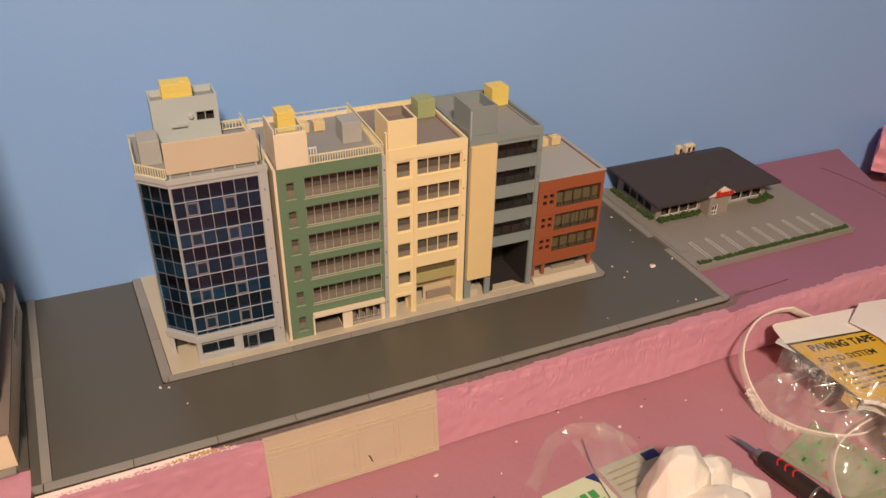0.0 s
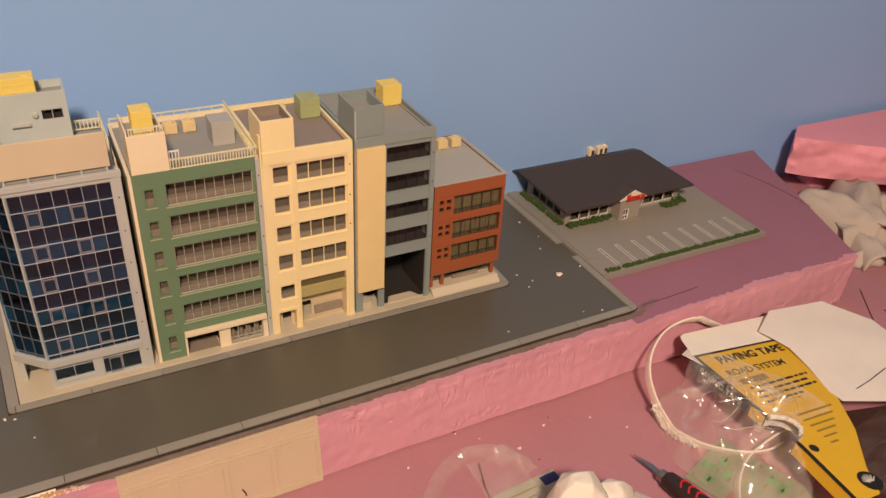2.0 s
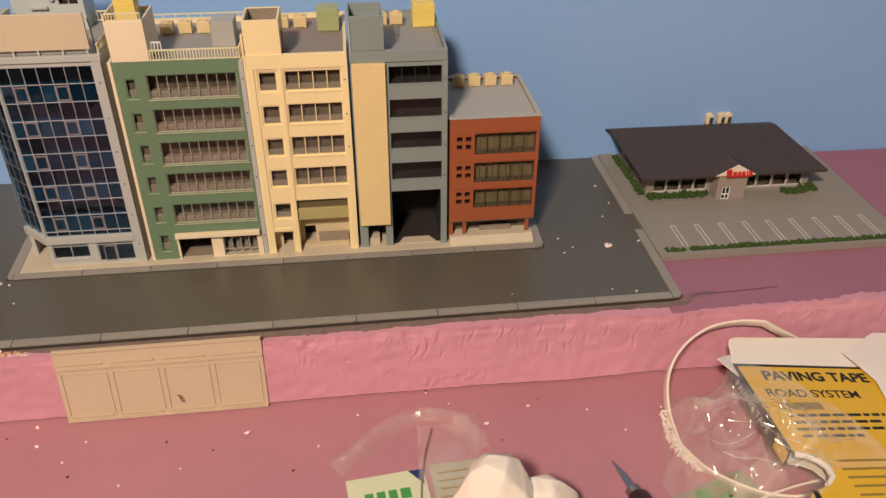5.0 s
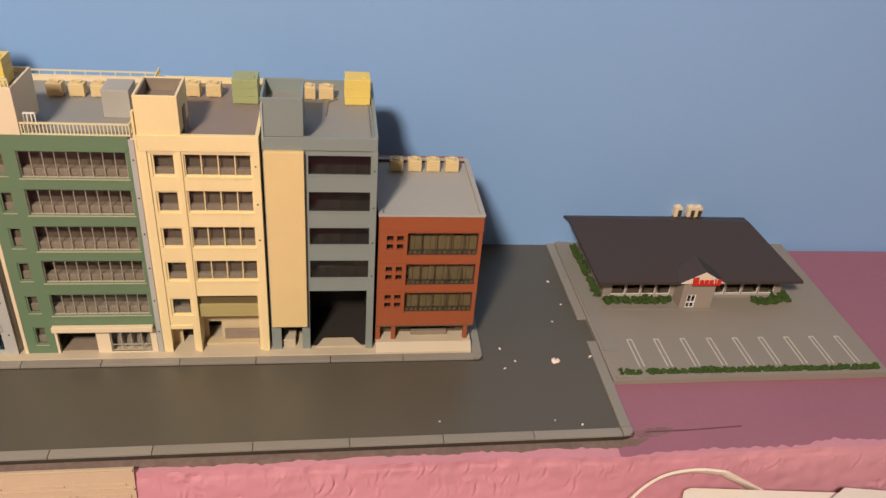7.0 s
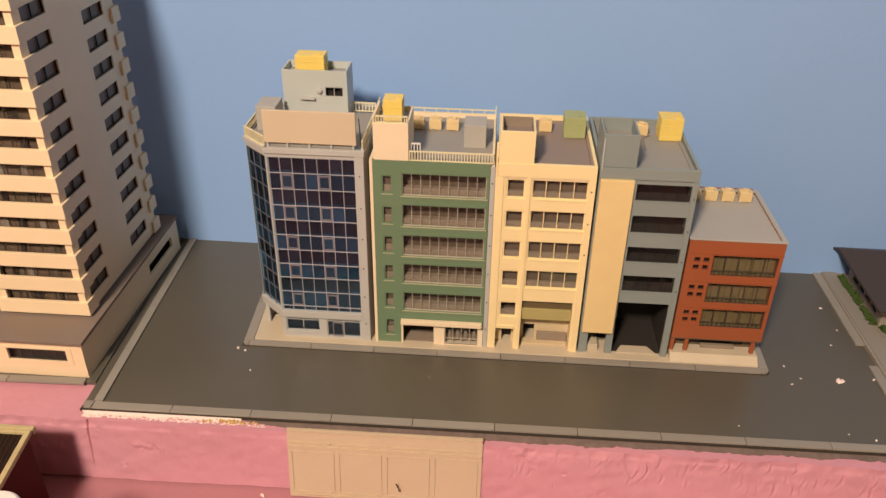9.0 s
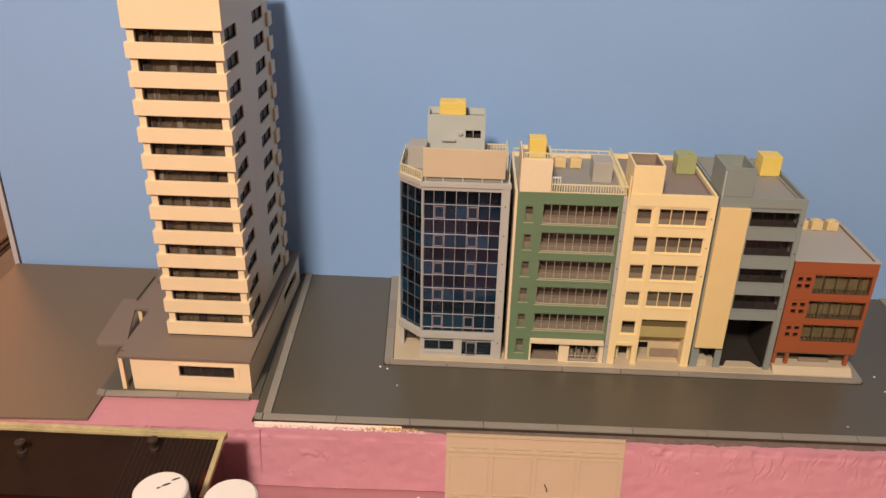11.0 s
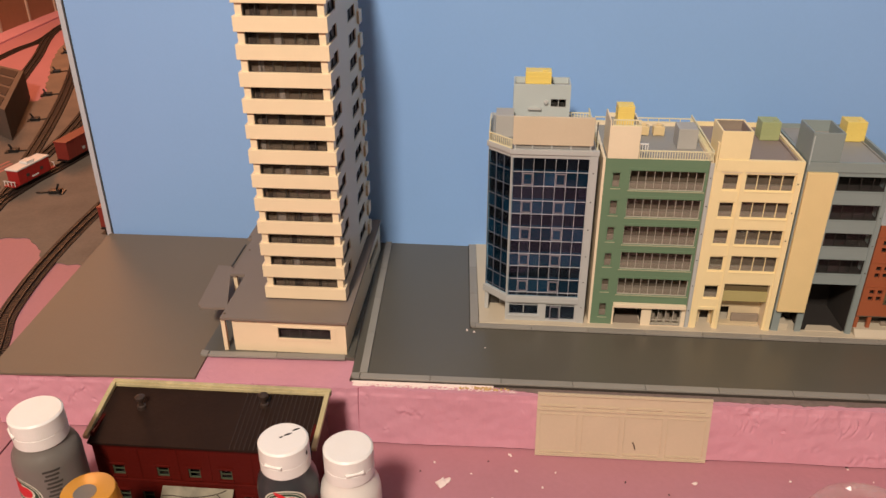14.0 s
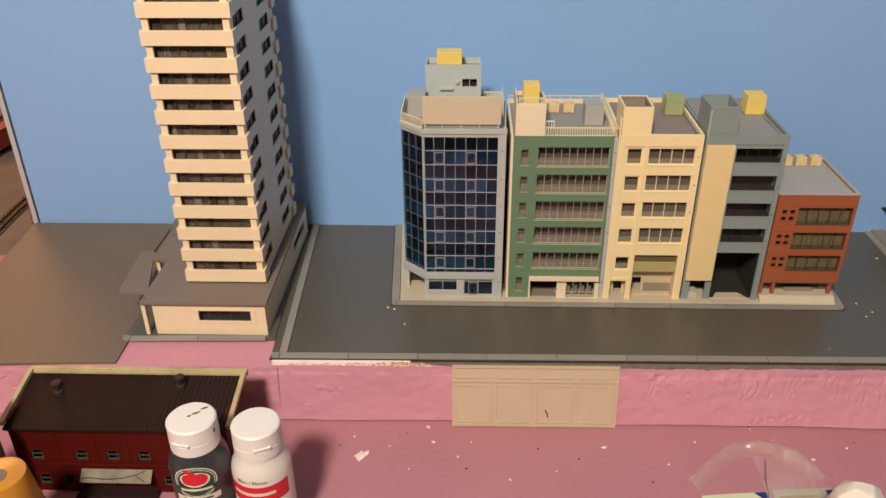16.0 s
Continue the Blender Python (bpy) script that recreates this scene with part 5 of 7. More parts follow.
CABOOSE = material("red_caboose", (0.33, 0.02, 0.018), 0.4)
BOXCAR = material("oxide_boxcar", (0.21, 0.03, 0.022), 0.45)
rail_car("caboose", "small red caboose with a white roof on the track", (58, 18, 19), 2.4, CABOOSE, WHITE, -606, 380, 79, -44.8, WHITE)
rail_car("boxcar", "oxide red boxcar coupled behind the caboose", (84, 19, 24), 2.2, BOXCAR, BOXCAR, -587, 484, 82, -44.8)
rail_car("boxcar", "oxide red boxcar farther along the siding", (84, 19, 24), 2.2, BOXCAR, BOXCAR, -575, 580, 82, -44.8)
rail_car("boxcar", "oxide red boxcar standing beyond the foam edge", (84, 19, 24), 2.2, BOXCAR, BOXCAR, -432, 283, 88, -45.8)


def yard_building():
    CARDBOARD = material("grey_brown_card", (0.13, 0.1, 0.082), 0.7, 0.06, 300, 0.15)
    b = root("yard_shed", -828, 676, -48.9, "grey-brown card shed with a gridded flat roof", "building")
    corner = [Vector(p) for p in ((-853, 622), (-723, 534), (-813, 746), (-933, 806))]

    def on_roof(u, v):
        return (corner[0] * (1 - u) + corner[1] * u) * (1 - v) + (corner[3] * (1 - u) + corner[2] * u) * v

    part("wall_box", soft(prism(bmesh.new(), [tuple(p) for p in corner], -48.9, 0), 0.8), CARDBOARD, b)
    for i in range(2):
        for k in range(4):
            quad = [on_roof(u, v) for u, v in ((0.08 + 0.46 * i, 0.05 + 0.235 * k), (0.44 + 0.46 * i, 0.05 + 0.235 * k), (0.44 + 0.46 * i, 0.23 + 0.235 * k), (0.08 + 0.46 * i, 0.23 + 0.235 * k))]
            part("roof_panel", soft(prism(bmesh.new(), [tuple(p) for p in quad], 0.02, 1.0), 0.3), GLOOM, b)
    turn = pose(-0.853, 0.622, 0, 0, 0, math.degrees(math.atan2(-88, 130)))
    part("poster", turned(blocks((70, 120, -0.9, -0.3, -40, -8)), turn), material("poster_ochre", (0.24, 0.13, 0.04), 0.6), b, "ochre printed patch of plain shapes")
    part("poster_bar", turned(blocks((76, 104, -1.3, -0.92, -20, -14)), turn), BRICK_RED, b)
    part("poster_bar", turned(blocks((90, 112, -1.3, -0.92, -32, -26)), turn), FRAME_DARK, b)
    part("loading_dock", turned(soft(blocks((78, 112, -12, -0.4, -48.9, -41)), 0.5), turn), SLEEPER, b)
    c = root("yard_shed", 0, 0, 0, "second lower card shed behind the first", "building")
    part("wall_box", soft(blocks((-90, 0, 0, 150, 0, 40)), 0.8), CARDBOARD, c)
    for i in range(2):
        for k in range(3):
            part("roof_panel", soft(blocks((-84 + i * 41, -48 + i * 41, 8 + k * 33, 34 + k * 33, 40, 41.0)), 0.3), GLOOM, c)
    c.matrix_basis = pose(-0.874, 0.636, -0.0495, 0, 0, 23.5)
    t = root("water_tower", -770, 442, -48.9, "dark brown cylindrical water tower on short legs", "water tower")
    part("tub", turned(lathe([(31, 0), (32, 2), (32, 9), (32.6, 9.4), (32.6, 11), (32, 11.4), (31, 55), (31.6, 55.4), (31.6, 57), (31, 57.4), (30, 74), (33, 75), (30, 78), (3, 86)], 28), pose(-0.770, 0.442, -0.026)), SLEEPER, t, smooth=True)
    for a in range(6):
        x, y = -770 + 26 * math.cos(a * 1.047), 442 + 26 * math.sin(a * 1.047)
        part("leg", blocks((x - 1.8, x + 1.8, y - 1.8, y + 1.8, -48.9, -26)), SLEEPER, t)
        part("brace", tube([(x, y, -46), (-770 + 26 * math.cos((a + 1) * 1.047), 442 + 26 * math.sin((a + 1) * 1.047), -28)], 0.8, 5), SLEEPER, t)
    part("base_card", soft(prism(bmesh.new(), [(-812, 398), (-738, 402), (-724, 446), (-800, 480)], -48.88, -47.8), 0.3), material("ochre_card", (0.4, 0.3, 0.12), 0.7), t)


yard_building()
FADED = material("faded_pink_print", (0.42, 0.17, 0.15), 0.7, 0.3, 200, 0.1, 0.2, 0.3, 60)
for i in range(7):
    bar = blocks((-40 + 9 * (i % 3), 36 - 7 * (i % 2), -2.4, 2.4, -48.88, -48.6))
    turned(bar, pose((-727 + 9.5 * i) * MM, (398 + 5 * i - 6 * (i > 4)) * MM, 0, 0, 0, 77))
    thing("printed_bar", bar, FADED, "faded pink illegible print bar on the yard ground", "print", "printed bars on the yard ground")
# ---- the roadside diner and its car park ----
def diner():
    lot = root("diner_lot", 565, 60, 0, "grey moulded car park base of the diner", "pavement", "", "structure")
    part("slab", soft(prism(bmesh.new(), [(466.2, -25), (661, -24), (664, 145), (466.4, 146)], -1.9, 2.4), 0.3), LOT, lot)
    part("kerb_edge", blocks((468.5, 660.5, -24.4, -21.6, 2.45, 3.5)), LOT, lot)
    part("walkway", prism(bmesh.new(), [(468.5, 4), (478, 4), (478, 144), (467, 144)], 2.45, 3.2), KERB, lot)
    part("forecourt", prism(bmesh.new(), [(482, 50), (536, 50), (536, 63), (482, 63)], 2.45, 3.2), KERB, lot)
    for i in range(9):
        x = 487.5 + 19.3 * i
        bm = blocks((x, x + 0.8, -13, 16, 2.45, 2.6), (x + 3.2, x + 4, -13, 16, 2.45, 2.6), (x + 0.8, x + 3.2, 15, 16, 2.45, 2.6))
        part("bay_marking", bm, WHITE_LINE, lot, "white looped parking bay line")
    b = root("diner", 552, 90, 2.4, "low model diner with wide dark brown roof and gabled porch", "building")
    holes = [(490 + i * 11.6, 500.8 + i * 11.6, 5.6, 22) for i in range(4)] + [(566 + i * 13.4, 578.4 + i * 13.4, 5.6, 22) for i in range(4)]
    part("front_wall", holed(484, 624, 2.45, 24, 64, 66, holes), STONE, b)
    for h in holes:
        window(b, *h, 64, 1, WHITE, 0.4, inset=0.5)
    part("window_ledge", soft(blocks((484, 538, 63.2, 63.98, 4.7, 5.4)), 0.2), OFFWHITE, b)
    part("window_ledge", soft(blocks((563.2, 624, 63.2, 63.98, 4.7, 5.4)), 0.2), OFFWHITE, b)
    side = [(10 + i * 12.5, 21 + i * 12.5, 8.6, 19) for i in range(4)]
    part("side_wall", turned(holed(0, 66, 2.45, 23.2, 0, 2, side), pose(0.484, 0.132, 0, 0, 0, -90)), STONE, b)
    for h in side:
        part("side_glass", turned(blocks((h[0], h[1], 1.2, 1.5, h[2], h[3])), pose(0.484, 0.132, 0, 0, 0, -90)), TINTED, b)
    part("side_wall", blocks((622, 624, 66.05, 132, 2.45, 23.2)), STONE, b)
    part("back_wall", blocks((486.05, 622, 130, 132, 2.45, 26)), STONE, b)
    part("dining_room", blocks((488, 620, 76, 77, 3, 23)), DARK, b)
    part("booths", soft(blocks(*[(491 + 13 * i, 500 + 13 * i, 68, 74, 2.5, 9) for i in range(10)]), 0.6), BROWN, b)
    roof = bmesh.new()
    top = [(475, 53, 24.5), (631, 52, 25), (617, 121, 35), (471, 133, 32)]
    back = [(617, 121, 35), (625, 146, 26), (470, 147, 26), (471, 133, 32)]
    up = [roof.verts.new((x * MM, y * MM, z * MM)) for x, y, z in top]
    low = [roof.verts.new((x * MM, y * MM, (z - 2.2) * MM)) for x, y, z in top]
    rear = [roof.verts.new((x * MM, y * MM, z * MM)) for x, y, z in back[1:3]]
    rear_low = [roof.verts.new((x * MM, y * MM, (z - 2.2) * MM)) for x, y, z in back[1:3]]
    roof.faces.new(up)
    roof.faces.new((up[3], up[2], rear[0], rear[1]))
    roof.faces.new(low[::-1])
    roof.faces.new((low[2], low[3], rear_low[1], rear_low[0]))
    for a, c in ((0, 1),):
        roof.faces.new((low[a], low[c], up[c], up[a]))
    roof.faces.new((low[1], low[2], up[2], up[1]))
    roof.faces.new((low[2], rear_low[0], rear[0], up[2]))
    roof.faces.new((rear_low[0], rear_low[1], rear[1], rear[0]))
    roof.faces.new((rear_low[1], low[3], up[3], rear[1]))
    roof.faces.new((low[3], low[0], up[0], up[3]))
    bmesh.ops.recalc_face_normals(roof, faces=roof.faces[:])
    part("roof", roof, ROOF_BLACK, b, "wide dark brown sloping roof")
    # porch
    part("porch_wall", holed(538.5, 563, 2.45, 25, 51, 52.6, [(543, 550, 2.4, 14.5)]), STONE, b)
    part("porch_side", blocks((538.5, 540, 52.65, 63.9, 2.45, 22)), STONE, b)
    part("porch_side", blocks((561.5, 563, 52.65, 63.9, 2.45, 22)), STONE, b)
    door = part("door", holed(543, 550, 2.5, 14.5, 51.3, 52.1, [(543.7, 546.2, 3.4, 7), (546.8, 549.3, 3.4, 7), (543.7, 546.2, 7.9, 13.7), (546.8, 549.3, 7.9, 13.7)]), WHITE, b, "white double door with dark glass")
    part("door_glass", blocks((543.4, 549.6, 52.15, 52.4, 3.2, 14)), TINTED, door)
    part("porch_step", soft(blocks((536.5, 565, 46.5, 50.9, 2.45, 3.2)), 0.25), LOT, b)
    gable = bmesh.new()
    pts = [(534.5, 25.1), (569, 25.1), (552, 35)]
    f = [gable.verts.new((x * MM, 0.0502, z * MM)) for x, z in pts]
    r = [gable.verts.new((x * MM, 0.064 if z < 30 else 0.072, z * MM)) for x, z in pts]
    gable.faces.new(f)
    gable.faces.new(r[::-1])
    for i in range(3):
        j = (i + 1) % 3
        gable.faces.new((f[j], f[i], r[i], r[j]))
    bmesh.ops.recalc_face_normals(gable, faces=gable.faces[:])
    part("gable_roof", gable, ROOF_BLACK, b)
    front = turned(prism(bmesh.new(), [(534.8, 25.2), (568.6, 25.2), (552, 34.8)], -0.6, 0), pose(0, 0.0495, 0, 90, 0, 0))
    part("gable", front, SIGN_CREAM, b, "pinkish cream gable")
    sign = part("sign", soft(blocks((543, 564, 48.2, 48.9, 24.2, 25.6)), 0.3), SIGN_RED, b, "red sign of raised plain shapes")
    for i, (x, w, h) in enumerate(((541.5, 4.5, 6), (546.8, 3, 4), (550.4, 3.2, 4), (554.2, 3, 4.2), (558.3, 1.2, 5.2), (560.2, 3, 4.6))):
        part("sign_shape", soft(turned(blocks((0, w, -0.5, 0.2, 0, h)), pose((x + 1.5) * MM, 0.0484, (25.2 - 0.1 * i) * MM, 0, -8, 0)), 0.35), SIGN_RED, sign)
    for x in (563, 574, 580):
        unit = roof_unit(x, 138, 30.5, CREAM, 6.5, 9)
        part("air_slot", blocks((x - 0.4, x + 2.7, 135, 135.2, 31.4, 37.2)), FRAME_DARK, unit, "dark air slot")


def hedge(x0, x1, y0, y1, z, high, label):
    """A clipped foam hedge: many small clumps, uneven on top."""
    bm = bmesh.new()
    rnd = random.Random(int(x0 * 7 + y0))
    n = max(6, int(abs(x1 - x0) * abs(y1 - y0) * 0.62))
    for _ in range(n):
        x, y = rnd.uniform(x0, x1), rnd.uniform(y0, y1)
        r = rnd.uniform(0.9, 1.9)
        h = z + rnd.uniform(0.2, 1.0) * high * (0.55 + 0.45 * noise.noise((x * 0.13, y * 0.13, 0.5)))
        made = bmesh.ops.create_icosphere(bm, subdivisions=1, radius=r * MM, matrix=pose(x * MM, y * MM, h * MM, rnd.uniform(0, 90), rnd.uniform(0, 90), 0))
        for v in made["verts"]:
            v.co += Vector([rnd.uniform(-0.45, 0.45) * MM for _ in range(3)])
    for v in bm.verts:
        v.co.z = max(v.co.z, z * MM)
    return thing("hedge", bm, HEDGE, label, "hedge", "diner hedges")


diner()
hedge(484, 497, 55, 61, 3.2, 5, "small dark green foam hedge under the diner window")
hedge(498, 512, 55, 61, 3.2, 5, "small dark green foam hedge under the diner window")
hedge(513, 522, 55, 61, 3.2, 6.5, "small dark green foam hedge under the diner window")
hedge(523, 534, 55, 61, 3.2, 5, "small dark green foam hedge under the diner window")
hedge(600, 618, 54, 61, 2.5, 4.5, "low dark green foam hedge by the diner's end")
hedge(617, 630, 56, 68, 2.5, 8.5, "bushy dark green foam shrub at the diner's corner")
hedge(478.5, 483, 66, 90, 3.2, 4, "narrow dark green foam hedge along the diner's side")
hedge(478, 482.5, 92, 112, 3.2, 4, "narrow dark green foam hedge along the diner's side")
hedge(477.5, 482, 114, 134, 3.2, 4, "narrow dark green foam hedge along the diner's side")
hedge(473, 486, -20.5, -17, 2.45, 2.6, "short dark green foam hedge by the car park entrance")
hedge(492, 655, -20.5, -17, 2.45, 2.6, "long low dark green foam hedge along the car park")

# ---- close things in front of the street ----
def brick_factory():
    b = root("brick_factory", -171, -144, -50, "red brick model factory with a dark sloping roof and cream cornice", "building")
    x0, x1, y0, y1 = -246, -96, -168, -120
    cols = (-231, -200, -178, -156, -125, -108)
    small = [(c - 4.2, c + 4.2, -20.5, -11.5) for c in cols] + [(c - 4.2, c + 4.2, -44, -34.5) for c in (-231, -214, -142, -122, -106)]
    part("front_wall", holed(x0, x1, -50, 9, y0, y0 + 2, small), BRICK_RED, b)
    for h in small:
        w = window(b, *h, y0, 1, material_green_frame, 0.9, inset=0.8, cross=((h[2] + h[3]) / 2,))
        part("window_sill", soft(blocks((h[0] - 0.8, h[1] + 0.8, y0 - 1, y0 - 0.02, h[2] - 1.5, h[2] - 0.1)), 0.2), BRICK_RED, w)
        part("window_head", soft(blocks((h[0] - 1.2, h[1] + 1.2, y0 - 0.9, y0 - 0.02, h[3] + 0.1, h[3] + 2)), 0.3), BRICK_RED, w)
    part("inside", blocks((x0 + 3, x1 - 3, y0 + 8, y0 + 9, -50, 6)), DARK, b)
    part("side_wall", blocks((x0, x0 + 2, y0 + 2.05, y1, -50, 14)), BRICK_RED, b)
    part("side_wall", blocks((x1 - 2, x1, y0 + 2.05, y1, -50, 14)), BRICK_RED, b)
    part("back_wall", blocks((x0 + 2, x1 - 2, y1 - 2, y1, -50, 18)), BRICK_RED, b)
    for z in (5.2, -25.5, -48.5):
        part("brick_course", soft(blocks((x0 - 0.7, x1 + 0.7, y0 - 1, y0 - 0.03, z, z + 2.2)), 0.3), BRICK_RED, b)
    # brick courses along the front, recessed joints
    for k in range(24):
        z = -49 + 2.3 * k
        if any(abs(z - c) < 3 for c in (5.2, -25.5, -48.5)):
            continue
        for a, c in ((x0 + 0.3, -236.4), (-102.4, x1 - 0.3)):
            part("brick_course", blocks((a, c, y0 - 0.25, y0 - 0.02, z, z + 1.8)), BRICK_RED, b)
    for x in (-244.5, -216, -189, -167, -138, -98):
        part("pilaster", soft(blocks((x - 1.0, x + 1.0, y0 - 0.4, y0 - 0.03, -22.8, 5)), 0.15), BRICK_RED, b)
    roof = bmesh.new()
    o = [(x0 - 1, y0 - 3, 9.5), (x1 + 1, y0 - 3, 9.5), (x1 + 1, y1, 19), (x0 - 1, y1, 19)]
    up = [roof.verts.new((x * MM, y * MM, z * MM)) for x, y, z in o]
    low = [roof.verts.new((x * MM, y * MM, (z - 1.6) * MM)) for x, y, z in o]
    roof.faces.new(up)
    roof.faces.new(low[::-1])
    for i in range(4):
        j = (i + 1) % 4
        roof.faces.new((low[i], low[j], up[j], up[i]))
    top = part("roof", roof, material("tar_roof", (0.02, 0.0105, 0.0075), 0.5, 0.2, 400, 0.25, 0.12, 0.35, 40), b, "dark tar-paper roof with ribbed seams")
    tilt = math.degrees(math.atan2(9.5, y1 - y0 + 3))
    for i in range(17):
        x = -150 + 3.2 * i
        part("seam", turned(blocks((-0.25, 0.25, 0, 50, 0, 0.35)), pose(x * MM, (y0 - 2.5) * MM, 0.0096, tilt, 0, 0)), material_seam, top)
    part("cornice", soft(blocks((x0 - 4.2, x1 + 4.2, y1 - 0.1, y1 + 3.2, 17, 21.6)), 0.6), material_trim, b, "cream painted cornice")
    part("cornice_lip", soft(blocks((x0 - 2.2, x1 + 2.2, y1 - 2.2, y1 - 0.15, 17.5, 20.6)), 0.4), material_trim, b)
    for x in (x0 - 2.4, x1 + 2.4):
        side = soft(blocks((-1.7, 1.7, 1.5, 50.2, -1, 2.4)), 0.6)
        part("cornice", turned(side, pose(x * MM, (y0 - 2.5) * MM, 0.0108, tilt, 0, 0)), material_trim, b, "cream painted cornice")
    for x, y in ((-221, -140), (-136, -133)):
        z = 9.5 + (y - y0 + 3) / (y1 - y0 + 3) * 9.5
        vent = part("roof_vent", turned(lathe([(3.2, -1), (3.0, 2), (1.8, 2.6), (1.8, 7), (3.4, 7.4), (3.4, 9.4), (1.2, 10.6)], 18), pose(x * MM, y * MM, z * MM)), SLEEPER, b, smooth=True)
    awn = part("awning", turned(soft(blocks((-25, 25, -9.6, 0, 0, 1.2)), 0.3), pose(-0.177, y0 * MM - 0.0002, -0.0285, 40, 0, 0)), material("weathered_awning", (0.2, 0.18, 0.13), 0.6, 0.6, 120, 0.2, 0.3, 0.35, 40), b, "weathered off-white awning with dark streaks")
    part("crack", turned(tube([(-24, -6.6, 1.22), (-17, -6.2, 1.22), (-9, -7.0, 1.22), (-2, -6.8, 1.22), (5, -6.0, 1.22), (12, -4.4, 1.22), (17, -2.6, 1.22), (20, -1.0, 1.22)], 0.32, 5), pose(-0.177, y0 * MM - 0.0002, -0.0285, 40, 0, 0)), SLEEPER, awn, "dark streak across the awning")
    part("crack", turned(tube([(14, -4, 1.22), (17, -6.5, 1.22), (21, -8.5, 1.22)], 0.25, 5), pose(-0.177, y0 * MM - 0.0002, -0.0285, 40, 0, 0)), SLEEPER, awn, "dark streak across the awning")
    for x in (-200, -178, -156):
        part("bracket", tube([(x, y0 - 0.2, -37), (x, y0 - 8, -35.2)], 0.5, 6), BLACK, b)
    part("loading_dock", soft(blocks((-206, -150, y0 - 11, y0 - 0.1, -49.9, -45)), 0.4), FRAME_PLUM, b)
    for i in range(5):
        part("dock_post", blocks((-203 + 12 * i, -200.6 + 12 * i, y0 - 12.4, y0 - 11.05, -49.9, -44.4)), FRAME_PLUM, b)


material_green_frame = material("dull_green_frame", (0.06, 0.074, 0.045), 0.5)
material_trim = material("cream_trim_paint", (0.46, 0.39, 0.22), 0.5, 0.2, 300, 0.2, 0.35, 0.3, 60)
FRAME_PLUM = material("dark_plum_dock", (0.02, 0.007, 0.008), 0.6, 0.15)
material_seam = material("roof_seam", (0.035, 0.022, 0.017), 0.4)
brick_factory()


def letters(text, size, mat, parent, m, name="lettering", bold=0.0):
    """Raised print in the built-in font, turned into a mesh."""
    curve = bpy.data.curves.new("print", "FONT")
    curve.body, curve.size, curve.align_x, curve.extrude = text, size * MM, "CENTER", 0.00006
    curve.offset = bold * size * MM
    tmp = bpy.data.objects.new("print", curve)
    data = bpy.data.meshes.new_from_object(tmp)
    bpy.data.objects.remove(tmp)
    bpy.data.curves.remove(curve)
    data.materials.append(mat)
    ob = new(name, data)
    ob.parent, ob.matrix_basis = parent, m
    return ob


def wrap(bm, radius, lift=0.0):
    """Bend a flat x-z drawing, at y = 0, round a bottle: x becomes the way round it."""
    for v in bm.verts:
        a, r = v.co.x / (radius * MM), (radius + lift) * MM - v.co.y
        v.co.x, v.co.y = r * math.sin(a), -r * math.cos(a)
    return bm


def oval(w, h, cz, n=36, deep=0.12):
    bm = bmesh.new()
    ring = [bm.verts.new((w * math.cos(2 * math.pi * i / n) * MM, 0, (cz + h * math.sin(2 * math.pi * i / n)) * MM)) for i in range(n)]
    mid = bm.verts.new((0, 0, cz * MM))
    inner = [bm.verts.new(((w * 0.5) * math.cos(2 * math.pi * i / n) * MM, 0, (cz + h * 0.5 * math.sin(2 * math.pi * i / n)) * MM)) for i in range(n)]
    for i in range(n):
        j = (i + 1) % n
        bm.faces.new((ring[i], ring[j], inner[j], inner[i]))
        bm.faces.new((inner[i], inner[j], mid))
    return bm


def strip(x0, x1, z0, z1, n=24):
    bm = bmesh.new()
    low = [bm.verts.new(((x0 + (x1 - x0) * i / n) * MM, 0, z0 * MM)) for i in range(n + 1)]
    top = [bm.verts.new(((x0 + (x1 - x0) * i / n) * MM, 0, z1 * MM)) for i in range(n + 1)]
    for i in range(n):
        bm.faces.new((low[i], low[i + 1], top[i + 1], top[i]))
    return bm


def curved_letters(text, size, mat, parent, radius, z, name="lettering", start=0.0):
    ob = letters(text, size, mat, parent, Matrix.Identity(4), name)
    for v in ob.data.vertices:
        a, r = v.co.x / (radius * MM) + start, (radius + 0.35) * MM + v.co.z
        v.co = Vector((r * math.sin(a), -r * math.cos(a), z * MM + v.co.y))
    return ob


def flip_cap(b, z, r, high, mat, label):
    """A flip-top cap: straight skirt, parting groove, thumb notch and flat lid."""
    cap = part("cap", lathe([(r - 0.8, z), (r, z + 0.8), (r, z + high * 0.42), (r - 0.22, z + high * 0.425), (r - 0.22, z + high * 0.44), (r, z + high * 0.45), (r - 0.1, z + high - 1.0), (r - 1.2, z + high)], 48), mat, b, label, True)
    return cap


